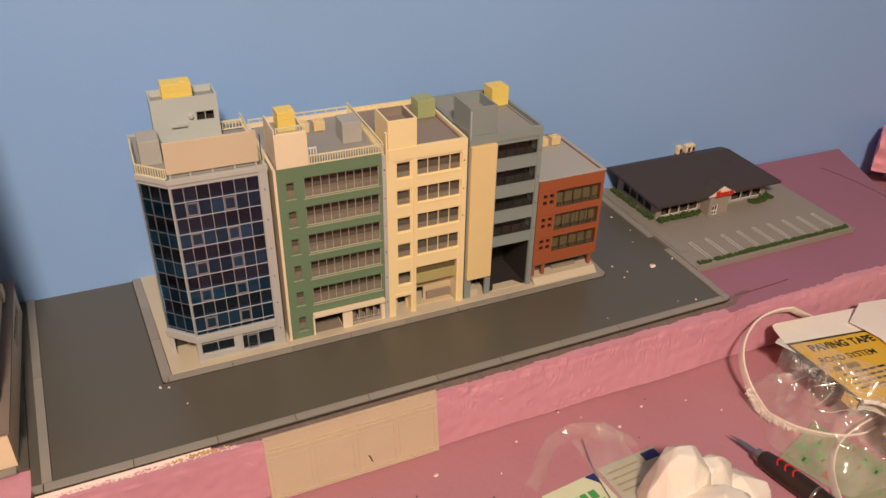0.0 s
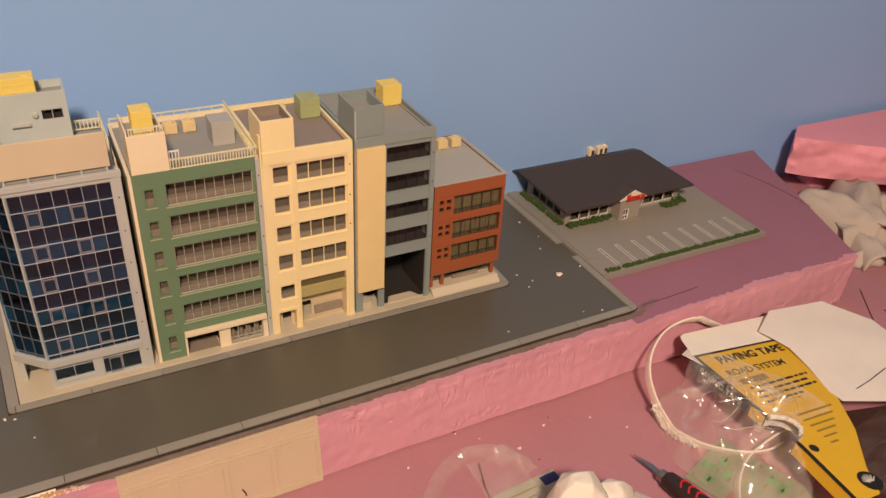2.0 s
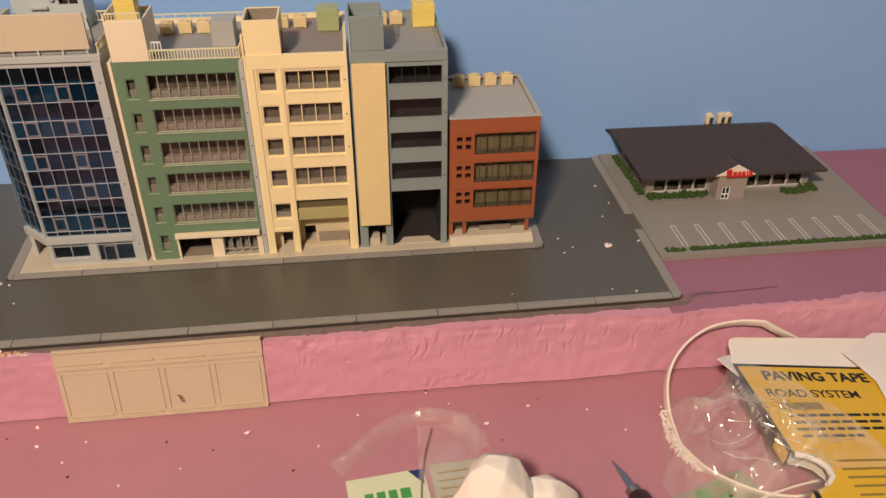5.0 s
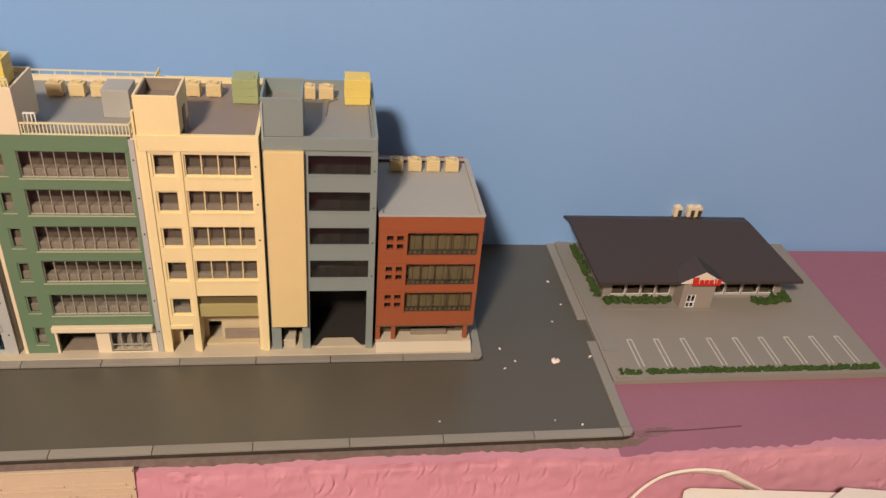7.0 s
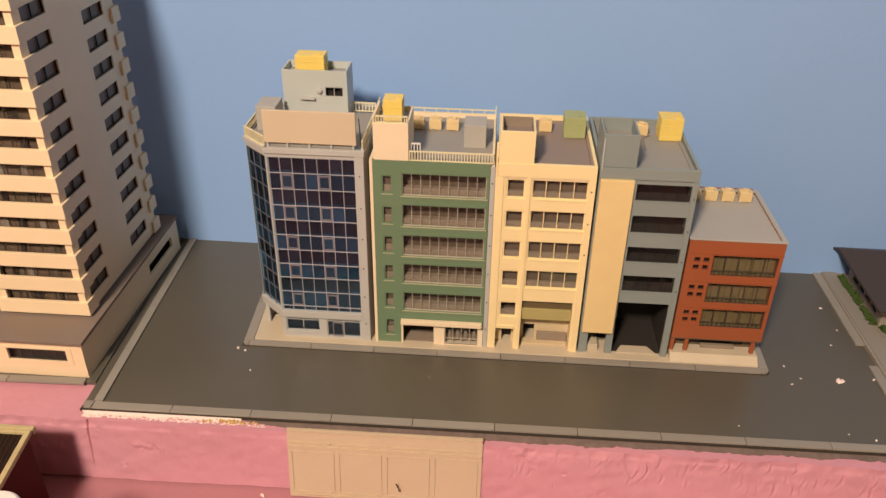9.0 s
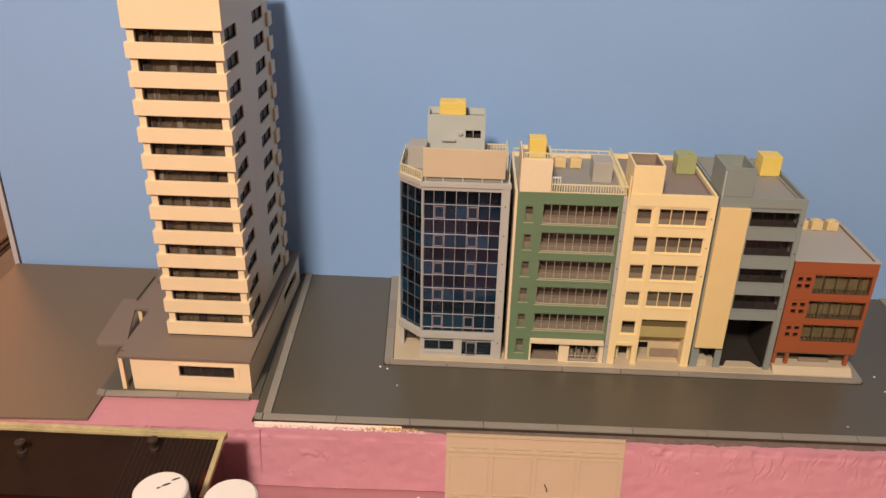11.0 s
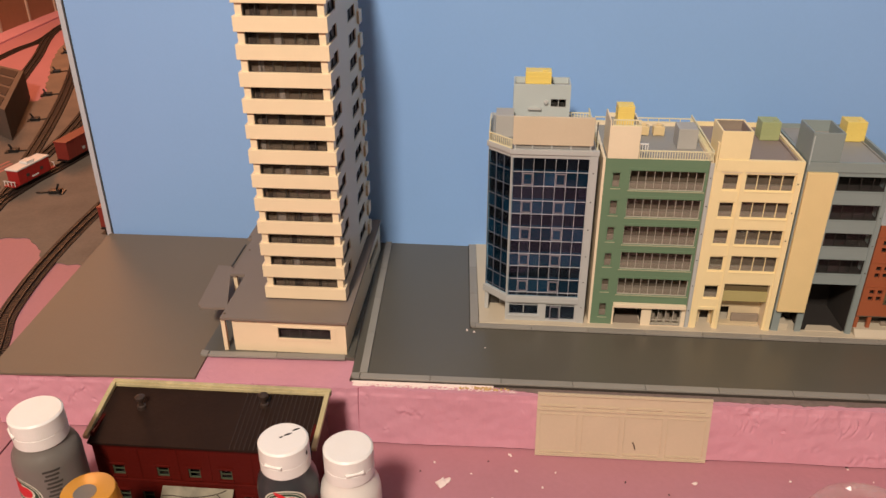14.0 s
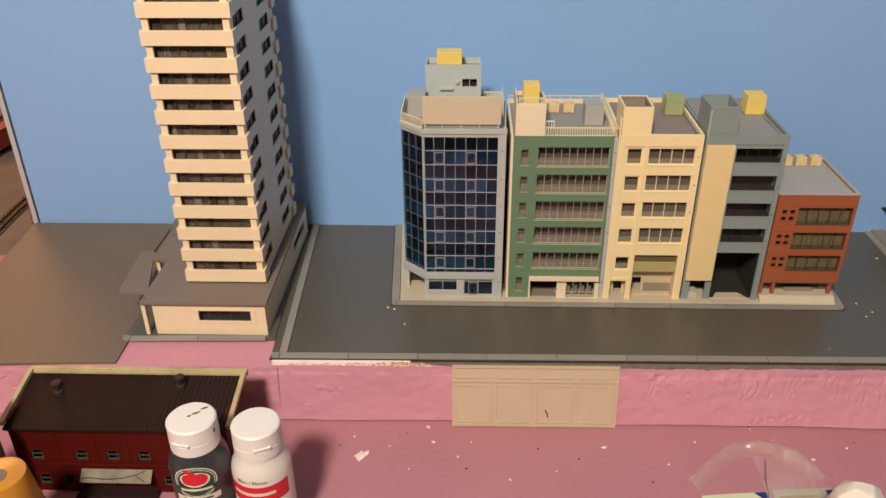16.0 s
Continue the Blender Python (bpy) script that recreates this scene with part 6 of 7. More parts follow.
def paint_bottle(x, y, turn, body_mat, cap_mat, label, cap_label, top, radius=18.5, cap_r=15.0, tab=-20):
    """A squeeze bottle of craft paint standing on the board; top is the height of its cap over the board."""
    b = root("paint_bottle", 0, 0, 0, label, "paint bottle", "craft paint bottles")
    s = top - 21
    part("bottle", lathe([(radius - 2, 0), (radius, 1.6), (radius, s - 12), (radius - 0.8, s - 7), (radius - 3, s - 2.5), (cap_r - 0.5, s), (cap_r - 1, s + 3)], 48), body_mat, b, "", True)
    flip_cap(b, s + 1.5, cap_r, top - s - 1.5, cap_mat, cap_label)
    notch = part("thumb_tab", turned(soft(blocks((-5.5, 5.5, -cap_r - 0.7, -cap_r + 1.5, top - 10.0, top - 8.4)), 0.6), pose(0, 0, 0, 0, 0, tab)), cap_mat, b)
    return b, s


DARK_PAINT = material("charcoal_paint_bottle", (0.04, 0.04, 0.045), 0.3, 0.04, 300, 0.05, 0.5)
GREY_PAINT = material("grey_paint_bottle", (0.155, 0.14, 0.127), 0.35, 0.05, 300, 0.05, 0.5)
WHITE_PAINT = material("white_paint_bottle", (0.7, 0.66, 0.62), 0.35, 0.03, 300, 0.05, 0.5)
LABEL_CREAM = material("cream_label", (0.68, 0.66, 0.56), 0.45)
LABEL_GREEN = material("dark_green_label", (0.02, 0.06, 0.03), 0.45)
LABEL_RED = material("red_label", (0.6, 0.02, 0.03), 0.45)
ORANGE_CAP = material("amber_cap", (0.55, 0.25, 0.03), 0.3, 0.03, 300, 0.05, 0.5)


def apple_label(b, r, mid):
    """The round fruit label, as plain shapes, with bars for its print."""
    part("label", wrap(oval(13.5, 12.5, mid), r, 0.12), LABEL_CREAM, b, "cream oval label with a red fruit shape")
    part("label_ring", wrap(oval(12.6, 11.6, mid), r, 0.18), LABEL_GREEN, b)
    part("label_field", wrap(oval(11.9, 10.9, mid), r, 0.22), LABEL_CREAM, b)
    part("label_field", wrap(oval(11.4, 10.4, mid), r, 0.26), LABEL_GREEN, b)
    part("fruit_edge", wrap(oval(9.2, 5.9, mid + 2.7), r, 0.3), LABEL_CREAM, b)
    part("fruit", wrap(oval(5.6, 4.6, mid + 2.5), r, 0.32), LABEL_RED, b)
    for k in (-3.2, 3.2):
        bm = oval(4.6, 4.4, mid + 3)
        bmesh.ops.translate(bm, vec=(k * MM, 0, 0), verts=bm.verts[:])
        part("fruit", wrap(bm, r, 0.36), LABEL_RED, b)
    leaf = oval(4.6, 1.5, 0)
    turned(leaf, pose(-0.002, 0, (mid + 8.6) * MM, 0, 35, 0))
    part("fruit_leaf", wrap(leaf, r, 0.4), LABEL_RED, b)
    part("name_band", wrap(strip(-12.6, 12.6, mid - 7.2, mid - 3.2), r, 0.42), LABEL_GREEN, b)
    part("name_bar", wrap(strip(-9.5, 9.5, mid - 6.1, mid - 4.3), r, 0.5), LABEL_CREAM, b)
    part("lower_band", wrap(strip(-14, 14, mid - 15.5, mid - 11), r, 0.2), LABEL_CREAM, b)
    part("colour_bar", wrap(strip(-9, 9, mid - 13.9, mid - 12.4), r, 0.3), FRAME_DARK, b)


b, s = paint_bottle(-100, -207, 0, DARK_PAINT, WHITE, "charcoal craft paint bottle with a white cap smudged black", "white flip cap with black paint smudges", 104.4)
apple_label(b, 18.5, s - 15)
for px, py, w, h in ((2.5, 3.5, 2.6, 0.8), (7, 7.6, 2.6, 0.7), (-1.2, 1.2, 1.2, 0.7)):
    smear = oval(w, h, 0, 20)
    part("paint_smudge", turned(smear, pose(px * MM, py * MM, 0.10446, 90, 0, 25)), BLACK, b)
part("paint_smudge", turned(oval(0.9, 1.6, 0, 16), pose(0.0139, -0.0062, 0.0985, 0, 0, 66)), BLACK, b)
b.matrix_basis = pose(-0.100, -0.207, -0.0503, 0, 0, 8)
b, s = paint_bottle(-62, -205, 0, WHITE_PAINT, WHITE, "white craft paint bottle with a red label band", "clean white flip cap", 99.5, tab=30)
part("red_band", wrap(strip(-24, 24, s - 28, s - 15), 18.5, 0.15), LABEL_RED, b, "red label band with pale bars")
part("name_bar", wrap(strip(-14, 14, s - 22, s - 19.6), 18.5, 0.25), LABEL_CREAM, b)
curved_letters("Blanc / Blanco", 3.3, material("grey_print", (0.22, 0.2, 0.19), 0.5), b, 18.5, s - 12)
b.matrix_basis = pose(-0.062, -0.205, -0.0503, 0, 0, -6)
b, s = paint_bottle(-256, -198, 0, GREY_PAINT, WHITE, "grey craft paint bottle with a plain white cap", "white flip cap", 107.5, 20.5, 16)
for k in range(9):
    part("print_bar", wrap(strip(17 + 1.2 * (k % 2), 27 - (k % 3), s - 12 - 3.1 * k, s - 10.4 - 3.1 * k, 6), 20.5, 0.15), FRAME_DARK, b)
apple_label(b, 20.5, s - 30)
b.matrix_basis = pose(-0.256, -0.198, -0.05, 0, 0, -27)
b = root("paint_jar", 0, 0, 0, "squat paint bottle with a translucent amber cap", "paint bottle", "craft paint bottles")
part("bottle", lathe([(19, 0), (20.5, 1.5), (20.5, 44), (19, 49), (15, 52)], 48), GREY_PAINT, b, "", True)
part("cap", lathe([(18.5, 50), (19, 51), (15.8, 77), (15.2, 79), (14, 79.6)], 48), ORANGE_CAP, b, "translucent amber flip cap", True)
part("colour_dot", turned(lathe([(6.6, 0), (6.4, 0.25)], 28), pose(-0.001, -0.002, 0.0796)), GREY_PAINT, b, "grey paint dot")
b.matrix_basis = pose(-0.212, -0.232, -0.05, 0, 0, 10)

# ---- the clutter at the street's far end ----
def crumpled(name, cx, cy, rx, ry, high, z, seed, mat, label, category, folds=3.0, droop=0.75, thick=0.5, rings=34, spokes=72, turn=0.0, rough=1.0, smooth=True):
    """Crumpled sheet: a mound with sharp folds and an uneven edge, on the board."""
    bm = bmesh.new()
    grid = []
    for i in range(rings + 1):
        f = i / rings
        row = []
        for k in range(spokes):
            a = 2 * math.pi * k / spokes
            wob = 1 + 0.22 * noise.noise((math.cos(a) * 1.6 + seed, math.sin(a) * 1.6, seed * 0.7))
            x, y = rx * f * wob * math.cos(a), ry * f * wob * math.sin(a)
            n1 = 1 - abs(noise.noise((x / rx * folds + seed, y / ry * folds, seed))) * 2
            n2 = 1 - abs(noise.noise((x / rx * folds * 2.3 + seed, y / ry * folds * 2.3, seed + 4))) * 2
            n3 = noise.noise((x / rx * folds * 6 + seed, y / ry * folds * 6, seed + 9))
            n2, n3 = n2 * rough, n3 * rough
            h = high * (1 - f ** 2.2) ** droop * (0.55 + 0.32 * n1 + 0.14 * n2 + 0.05 * n3) + high * 0.1 * (1 + n2) * (1 - f * 0.6)
            row.append(bm.verts.new((x * MM, y * MM, max(h, 0.2) * MM)))
            if i == 0:
                break
        grid.append(row)
    for k in range(spokes):
        bm.faces.new((grid[0][0], grid[1][k], grid[1][(k + 1) % spokes]))
    for i in range(1, rings):
        for k in range(spokes):
            j = (k + 1) % spokes
            bm.faces.new((grid[i][k], grid[i + 1][k], grid[i + 1][j], grid[i][j]))
    bmesh.ops.recalc_face_normals(bm, faces=bm.faces[:])
    turned(bm, pose(cx * MM, cy * MM, z * MM, 0, 0, turn))
    ob = thing(name, bm, mat, label, category, smooth=smooth)
    if thick:
        solid = ob.modifiers.new("sheet", "SOLIDIFY")
        solid.thickness, solid.offset = thick * MM, 0
    return ob


TAPE_WHITE = material("cream_white_tape", (0.8, 0.7, 0.62), 0.5, 0.04)
TISSUE = material("tissue_white", (0.8, 0.73, 0.66), 0.85, 0.03, 200, 0.2, 0.1)
RAG = material("grey_rag_cloth", (0.48, 0.415, 0.37), 0.95, 0.12, 900, 0.5, 0.05, 0.12, 30)


def tissue():
    """A crumpled paper tissue: creased flat facets with soft edges, one high corner and a low tail."""
    rnd = random.Random(17)
    bm = bmesh.new()
    for cx, cy, rx, ry, rz, count in ((313, -204, 27, 25, 56, 17), (340, -206, 26, 20, 37, 13), (362, -214, 26, 20, 20, 12), (318, -234, 40, 24, 42, 18)):
        crowd = []
        for _ in range(count):
            a, h = rnd.uniform(0, 2 * math.pi), rnd.uniform(0.0, 1.0) ** 0.8
            r = math.sqrt(1 - h * h) * rnd.uniform(0.88, 1.05)
            crowd.append(bm.verts.new(((cx + rx * r * math.cos(a)) * MM, (cy + ry * r * math.sin(a)) * MM, (-50.3 + rz * h) * MM)))
        for k in range(8):
            a = 2 * math.pi * k / 8 + rnd.uniform(-0.2, 0.2)
            crowd.append(bm.verts.new(((cx + rx * math.cos(a)) * MM, (cy + ry * math.sin(a)) * MM, -0.0503)))
        made = bmesh.ops.convex_hull(bm, input=crowd)
        bmesh.ops.delete(bm, geom=list({v for v in made["geom_interior"] if isinstance(v, bmesh.types.BMVert)}), context="VERTS")
    bmesh.ops.bevel(bm, geom=bm.edges[:], offset=2.2 * MM, segments=3, affect="EDGES", profile=0.5, clamp_overlap=True)
    bmesh.ops.triangulate(bm, faces=bm.faces[:])
    bmesh.ops.subdivide_edges(bm, edges=[e for e in bm.edges if e.calc_length() > 0.004], cuts=3, use_grid_fill=True)
    for v in bm.verts:
        p = v.co * 1000
        if v.co.z > -0.0495:
            v.co += v.normal * (1.1 * noise.noise(p * 0.09) + 0.5 * noise.noise(p * 0.25)) * MM
        v.co.z = max(v.co.z, -0.0502)
    thing("crumpled_tissue", bm, TISSUE, "crumpled white paper tissue standing on the pink board", "tissue", smooth=True)


tissue()


def rag():
    """A bunched cloth: overlapping rolled folds with open ends."""
    bm = bmesh.new()
    folds = ((-28, 22, 20, 25, 46, 46), (12, 24, -35, 24, 58, 50), (-4, -8, 70, 21, 48, 40), (36, 0, 10, 24, 55, 46), (-34, -14, -20, 16, 40, 27),
             (22, -32, 50, 18, 46, 29), (-44, -34, 80, 9, 24, 15), (0, -46, -10, 10, 32, 15), (52, -30, 30, 14, 40, 22))
    for n, (cx, cy, way, wide, long, high) in enumerate(folds):
        grid = []
        for i in range(19):
            v = i / 9 - 1
            row = []
            for k in range(25):
                u = k / 12 - 1
                roll = (1 - abs(u) ** 2.2) ** 0.6 if abs(u) < 1 else 0
                wob = noise.noise((u * 1.4 + n, v * 1.7, n * 2.3))
                x = wide * u * (1 + 0.25 * v * wob) + 5 * noise.noise((v * 1.5, n, 3))
                y = long * v + 4 * wob
                z = max(0.4, high * roll * (1 - 0.3 * v * v) * (0.92 + 0.25 * wob) + 1.4 * noise.noise((u * 5, v * 5, n)))
                p = Matrix.Rotation(radians(way), 3, "Z") @ Vector((x, y, 0))
                row.append(bm.verts.new(((p.x + cx) * MM, (p.y + cy) * MM, z * MM)))
            grid.append(row)
        for a, c in zip(grid, grid[1:]):
            for k in range(24):
                bm.faces.new((a[k], a[k + 1], c[k + 1], c[k]))
    turned(bm, pose(0.842, -0.016, -0.0503))
    ob = thing("rag", bm, RAG, "bunched grey-beige cleaning rag beside the foam", "rag", smooth=True)
    solid = ob.modifiers.new("cloth", "SOLIDIFY")
    solid.thickness, solid.offset = 0.0016, 0


rag()


# fresh-cut foam, brightened: the stronger light on the offcut is in its colour
FOAM_FRESH_LIT = painted_foam("lit_fresh_pink_foam", (0.8, 0.33, 0.42), 0.5)


def foam_offcut():
    """A thick broken-off piece of foam with a lumpy front."""
    bm = bmesh.new()
    prism(bm, [(835, 104), (850, 88), (909, 43), (960, 14), (1250, 10), (1250, 122), (862, 126)], -23, 23.5)
    bmesh.ops.subdivide_edges(bm, edges=bm.edges[:], cuts=12, use_grid_fill=True)
    for v in bm.verts:
        p = v.co * 1000
        if p.y < 112:
            push = 5 * noise.noise((p.x * 0.03, p.y * 0.03, p.z * 0.05)) + 2.5 * noise.noise((p.x * 0.1, p.y * 0.1, p.z * 0.12))
            v.co += Vector((-0.6 * push, -push, 0.5 * push)) * MM
    return bm


thing("foam_offcut", foam_offcut(), FOAM_FRESH_LIT, "rough broken offcut of thick pink foam by the backdrop", "foam offcut", "foam offcuts", smooth=True)
thing("foam_offcut", soft(prism(bmesh.new(), [(885, 100), (1000, 60), (1250, 50), (1250, 120), (885, 122)], -50.2, -23.4), 1), FOAM, "flat foam offcut under the broken piece", "foam offcut", "foam offcuts")


def tape_box():
    b = root("tape_box", 0, 0, 0, "flat yellow card box of paving tape with open white flap", "box")
    lid = [(2, -2.5), (90, -6), (92, -39), (82, -64), (73, -82), (55, -110), (27, -140), (14, -160), (-6, -160), (2, -103), (11, -100), (17, -95), (18.5, -87), (15, -80), (9, -76.5), (2, -75)]
    rim = [(0, 0), (90, -4), (90, -5.8), (2, -2.3), (2, -75.2), (0, -76)]
    part("lid", prism(bmesh.new(), lid[::-1], -0.8, 0), BOX_YELLOW, b, "yellow printed top")
    part("lid_edge", prism(bmesh.new(), rim[::-1], -0.82, 0.02), BLACK, b, "black border")
    part("lid_edge", prism(bmesh.new(), [(-9, -160), (-6.2, -160), (1.8, -103), (-1, -103)], -0.82, 0.02), BLACK, b, "black border")
    part("side", blocks((0.05, 1.2, -75.5, -0.5, -11, -0.85)), BLACK, b, "black box side")
    part("side", prism(bmesh.new(), [(-8.8, -160), (-7.6, -160), (0, -103.5), (-0.9, -103.5)], -11, -0.85), BOX_YELLOW, b, "yellow box side")
    part("side", prism(bmesh.new(), [(91.8, -39), (81.8, -64), (72.8, -82), (54.8, -110), (26.8, -140), (14, -159.5), (13, -159.5), (25.8, -139.5), (53.8, -109.5), (71.8, -81.5), (80.8, -63.5), (90.8, -38.8)], -11, -0.85), BLACK, b, "black box side")
    part("bottom", prism(bmesh.new(), [(x * 0.97 + 1, y * 0.985 - 1) for x, y in lid[::-1]], -11, -10.2), PAPER, b)
    flap = [(0, 0.3), (119, -4.4), (118, 22), (114, 26.5), (14, 27), (9, 25), (6, 20)]
    part("flap", soft(prism(bmesh.new(), flap, -0.8, 0), 0.25), CARD_WHITE, b, "plain white open flap")
    part("tuck_flap", turned(prism(bmesh.new(), [(-10, 3), (-1, -12), (0, 0), (3, 10)], -0.6, 0), pose(0, 0, -0.0004, 0, 12, 0)), PAPER, b)
    part("cut_lining", tube([(3, -76, -1.6), (9, -78, -1.4), (14.5, -81.5, -1.4), (17.4, -87, -1.4), (16.4, -94, -1.6), (11, -99, -2)], 2.0, 10), PAPER, b, "torn white lining round the finger hole", True)
    letters("PAVING TAPE", 11.6, BLACK, b, pose(0.0500, -0.0170, 0.0001, 0, 0, -2.4), bold=0.034)
    letters("ROAD SYSTEM", 9.4, BLACK, b, pose(0.0400, -0.0318, 0.0001, 0, 0, -2.4), bold=0.012)
    part("print_bar", blocks((12, 40, -42.5, -36.5, 0.01, 0.14)), material_ink_soft, b)
    for i, (x0, x1) in enumerate(((14, 76), (15, 70), (13, 74), (14, 52))):
        y = -48.5 - 5.6 * i
        x = x0
        k = 0
        while x < x1:
            w = 4 + (i * 5 + k * 7) % 6
            part("print_bar", blocks((x, min(x + w, x1 + 1), y, y + 2.2, 0.01, 0.12)), BLACK, b)
            x += w + 1.6
            k += 1
    for i in range(6):
        part("print_bar", blocks((24, 62 - 6 * i, -84 - 6 * i, -82.4 - 6 * i, 0.01, 0.12)), material_ink_soft, b)
    letters("PAVING TAPE", 7.2, OFFWHITE, b, Matrix.Translation((-0.00012, -0.032, -0.0088)) @ pose(0, 0, 0, 90, 0, -90), bold=0.01)
    part("side_patch", blocks((-0.15, 0.04, -75, -62, -10.5, -1.5)), BOX_YELLOW, b)
    part("round_mark", turned(lathe([(3.6, 0), (3.5, 0.12)], 24), pose(0.0065, -0.113, 0.00002)), BLACK, b, "small round black mark")
    part("round_mark", turned(lathe([(8.5, 0), (8.3, 0.12)], 28), pose(0.018, -0.1495, 0.00004)), BLACK, b, "round black mark with pale rays")
    for i in range(7):
        part("mark_ray", turned(blocks((-0.35, 0.35, 1.5, 7.2, 0, 0.1)), pose(0.018, -0.1515, 0.0002, 0, 0, -60 + 20 * i)), PAPER, b)
    b.matrix_basis = pose(0.480, -0.1258, -0.0138, -0.9, 5.55, 0)
    roll = root("tape_roll", 530, -165, -50.3, "roll of white paving tape under the box", "tape")
    part("band", turned(lathe([(16, 0), (30, 0), (31, 0.8), (31, 17.2), (30, 18), (16, 18)], 40), pose(0.545, -0.158, -0.0502)), TISSUE, roll, "", True)


material_ink_soft = material("faded_ink", (0.3, 0.2, 0.04), 0.5)
tape_box()


def paper_sheet(name, outline, z, label, lift, seed):
    bm = bmesh.new()
    face = bm.faces.new([bm.verts.new((x * MM, y * MM, z * MM)) for x, y in outline])
    bmesh.ops.triangulate(bm, faces=[face])
    bmesh.ops.subdivide_edges(bm, edges=bm.edges[:], cuts=10, use_grid_fill=True)
    cx, cy = sum(p[0] for p in outline) / len(outline), sum(p[1] for p in outline) / len(outline)
    for v in bm.verts:
        p = v.co * 1000
        v.co.z += (lift * ((p.x - cx) / 70) ** 2 * (1 if p.x > cx else 0.4) + 1.2 * noise.noise((p.x * 0.02, p.y * 0.02, seed))) * MM
    ob = thing(name, bm, PAPER, label, "paper", "loose papers")
    solid = ob.modifiers.new("sheet", "SOLIDIFY")
    solid.thickness, solid.offset = 0.0005, 0
    return ob


paper_sheet("paper_sheet", [(560, -119), (591, -101), (650, -108), (671, -146), (664, -180), (648, -246), (606, -234), (582, -222), (555, -209), (554, -197), (563, -170), (567, -146)], -19.2, "curled white paper sheet lying over the box", -2.5, 1.0)
thing("pen_line", tube([(575, -205, -18.0), (592, -203, -17.8), (618, -198, -17.6)], 0.3, 6), FRAME_DARK, "thin dark wire lying on the paper", "wire")

# loop of white foam tape with a frayed patch
loop = root("tape_loop", 450, -140, -50, "loop of white foam tape with a frayed edge", "tape")


def ribbon(points, wide, thick, lean):
    """A flat band along points; its width lies along the direction lean."""
    bm = bmesh.new()
    rings = []
    lean = Vector(lean).normalized()
    for i, p in enumerate(points):
        way = (Vector(points[min(len(points) - 1, i + 1)]) - Vector(points[max(0, i - 1)])).normalized()
        out = way.cross(lean).normalized()
        rings.append([bm.verts.new((Vector(p) + lean * u * wide / 2 + out * v * thick / 2) * MM) for u, v in ((-1, -1), (1, -1), (1, 1), (-1, 1))])
    for low, top in zip(rings, rings[1:]):
        for i in range(4):
            j = (i + 1) % 4
            bm.faces.new((low[i], low[j], top[j], top[i]))
    bm.faces.new(rings[0][::-1])
    bm.faces.new(rings[-1])
    bmesh.ops.recalc_face_normals(bm, faces=bm.faces[:])
    return bm


def hoop_height(y, x=0):
    return max(-46.4, -47.4 + 0.58 * (y + 161) - max(0, x - 515) * 0.62)


pts = [(p.x, p.y, hoop_height(p.y, p.x)) for p, _ in along([(566, -99), (543, -95.5), (519, -95), (497, -93), (474, -96), (454, -106), (441, -120), (435.5, -137), (436, -153), (440, -168), (448, -183), (467, -199), (487, -206), (505, -205)], 2.5)]
part("band", soft(ribbon(pts, 7.6, 1.6, (0, -0.5, 0.86)), 0.3), TAPE_WHITE, loop, smooth=True)
lap = [(p.x, p.y, -46.6 + 0.05 * max(0, p.x - 470)) for p, _ in along([(412, -270), (424, -245), (441, -223), (463, -207.5), (487, -200.5), (515, -198), (545, -204)], 2.5)]
part("second_lap", soft(ribbon(lap, 7.0, 1.4, (0.1, -0.5, 0.86)), 0.3), TAPE_WHITE, loop, "second lap of the tape lying on the board", True)
fray = bmesh.new()
rnd = random.Random(11)
for i in range(320):
    f = rnd.random()
    x, y = 432 + 12 * f * f + rnd.uniform(-2.2, 2.2), -142 - 38 * f + rnd.uniform(-3, 3)
    bmesh.ops.create_icosphere(fray, subdivisions=1, radius=rnd.uniform(0.4, 1.1) * MM, matrix=pose(x * MM, y * MM, (hoop_height(y) - 1.5 + rnd.uniform(-1, 3.5)) * MM))
tagged(part("frayed_edge", fray, TISSUE, loop, "frayed white fibres"), kind="stuff")
BAG_A = crumpled("plastic_bag", 474, -192, 60, 62, 50, -50.3, 5.2, PLASTIC_FILM, "crumpled clear plastic bag over the tape loop", "plastic bag", 2.2, 0.5, 0, 60, 120, rough=0.7)
for v in BAG_A.data.vertices:
    at = BAG_A.location * 1000 + v.co * 1000
    if at.x > 476 and at.y > -232:
        v.co.z = max(v.co.z, (-12.4 - 0.097 * (at.x - 480) - BAG_A.location.z * 1000) * MM)
BAG_A.visible_shadow = False
# whitish film for the added highlight streaks
GLINT_FILM = film("glint_film", 0.22, 0.1)


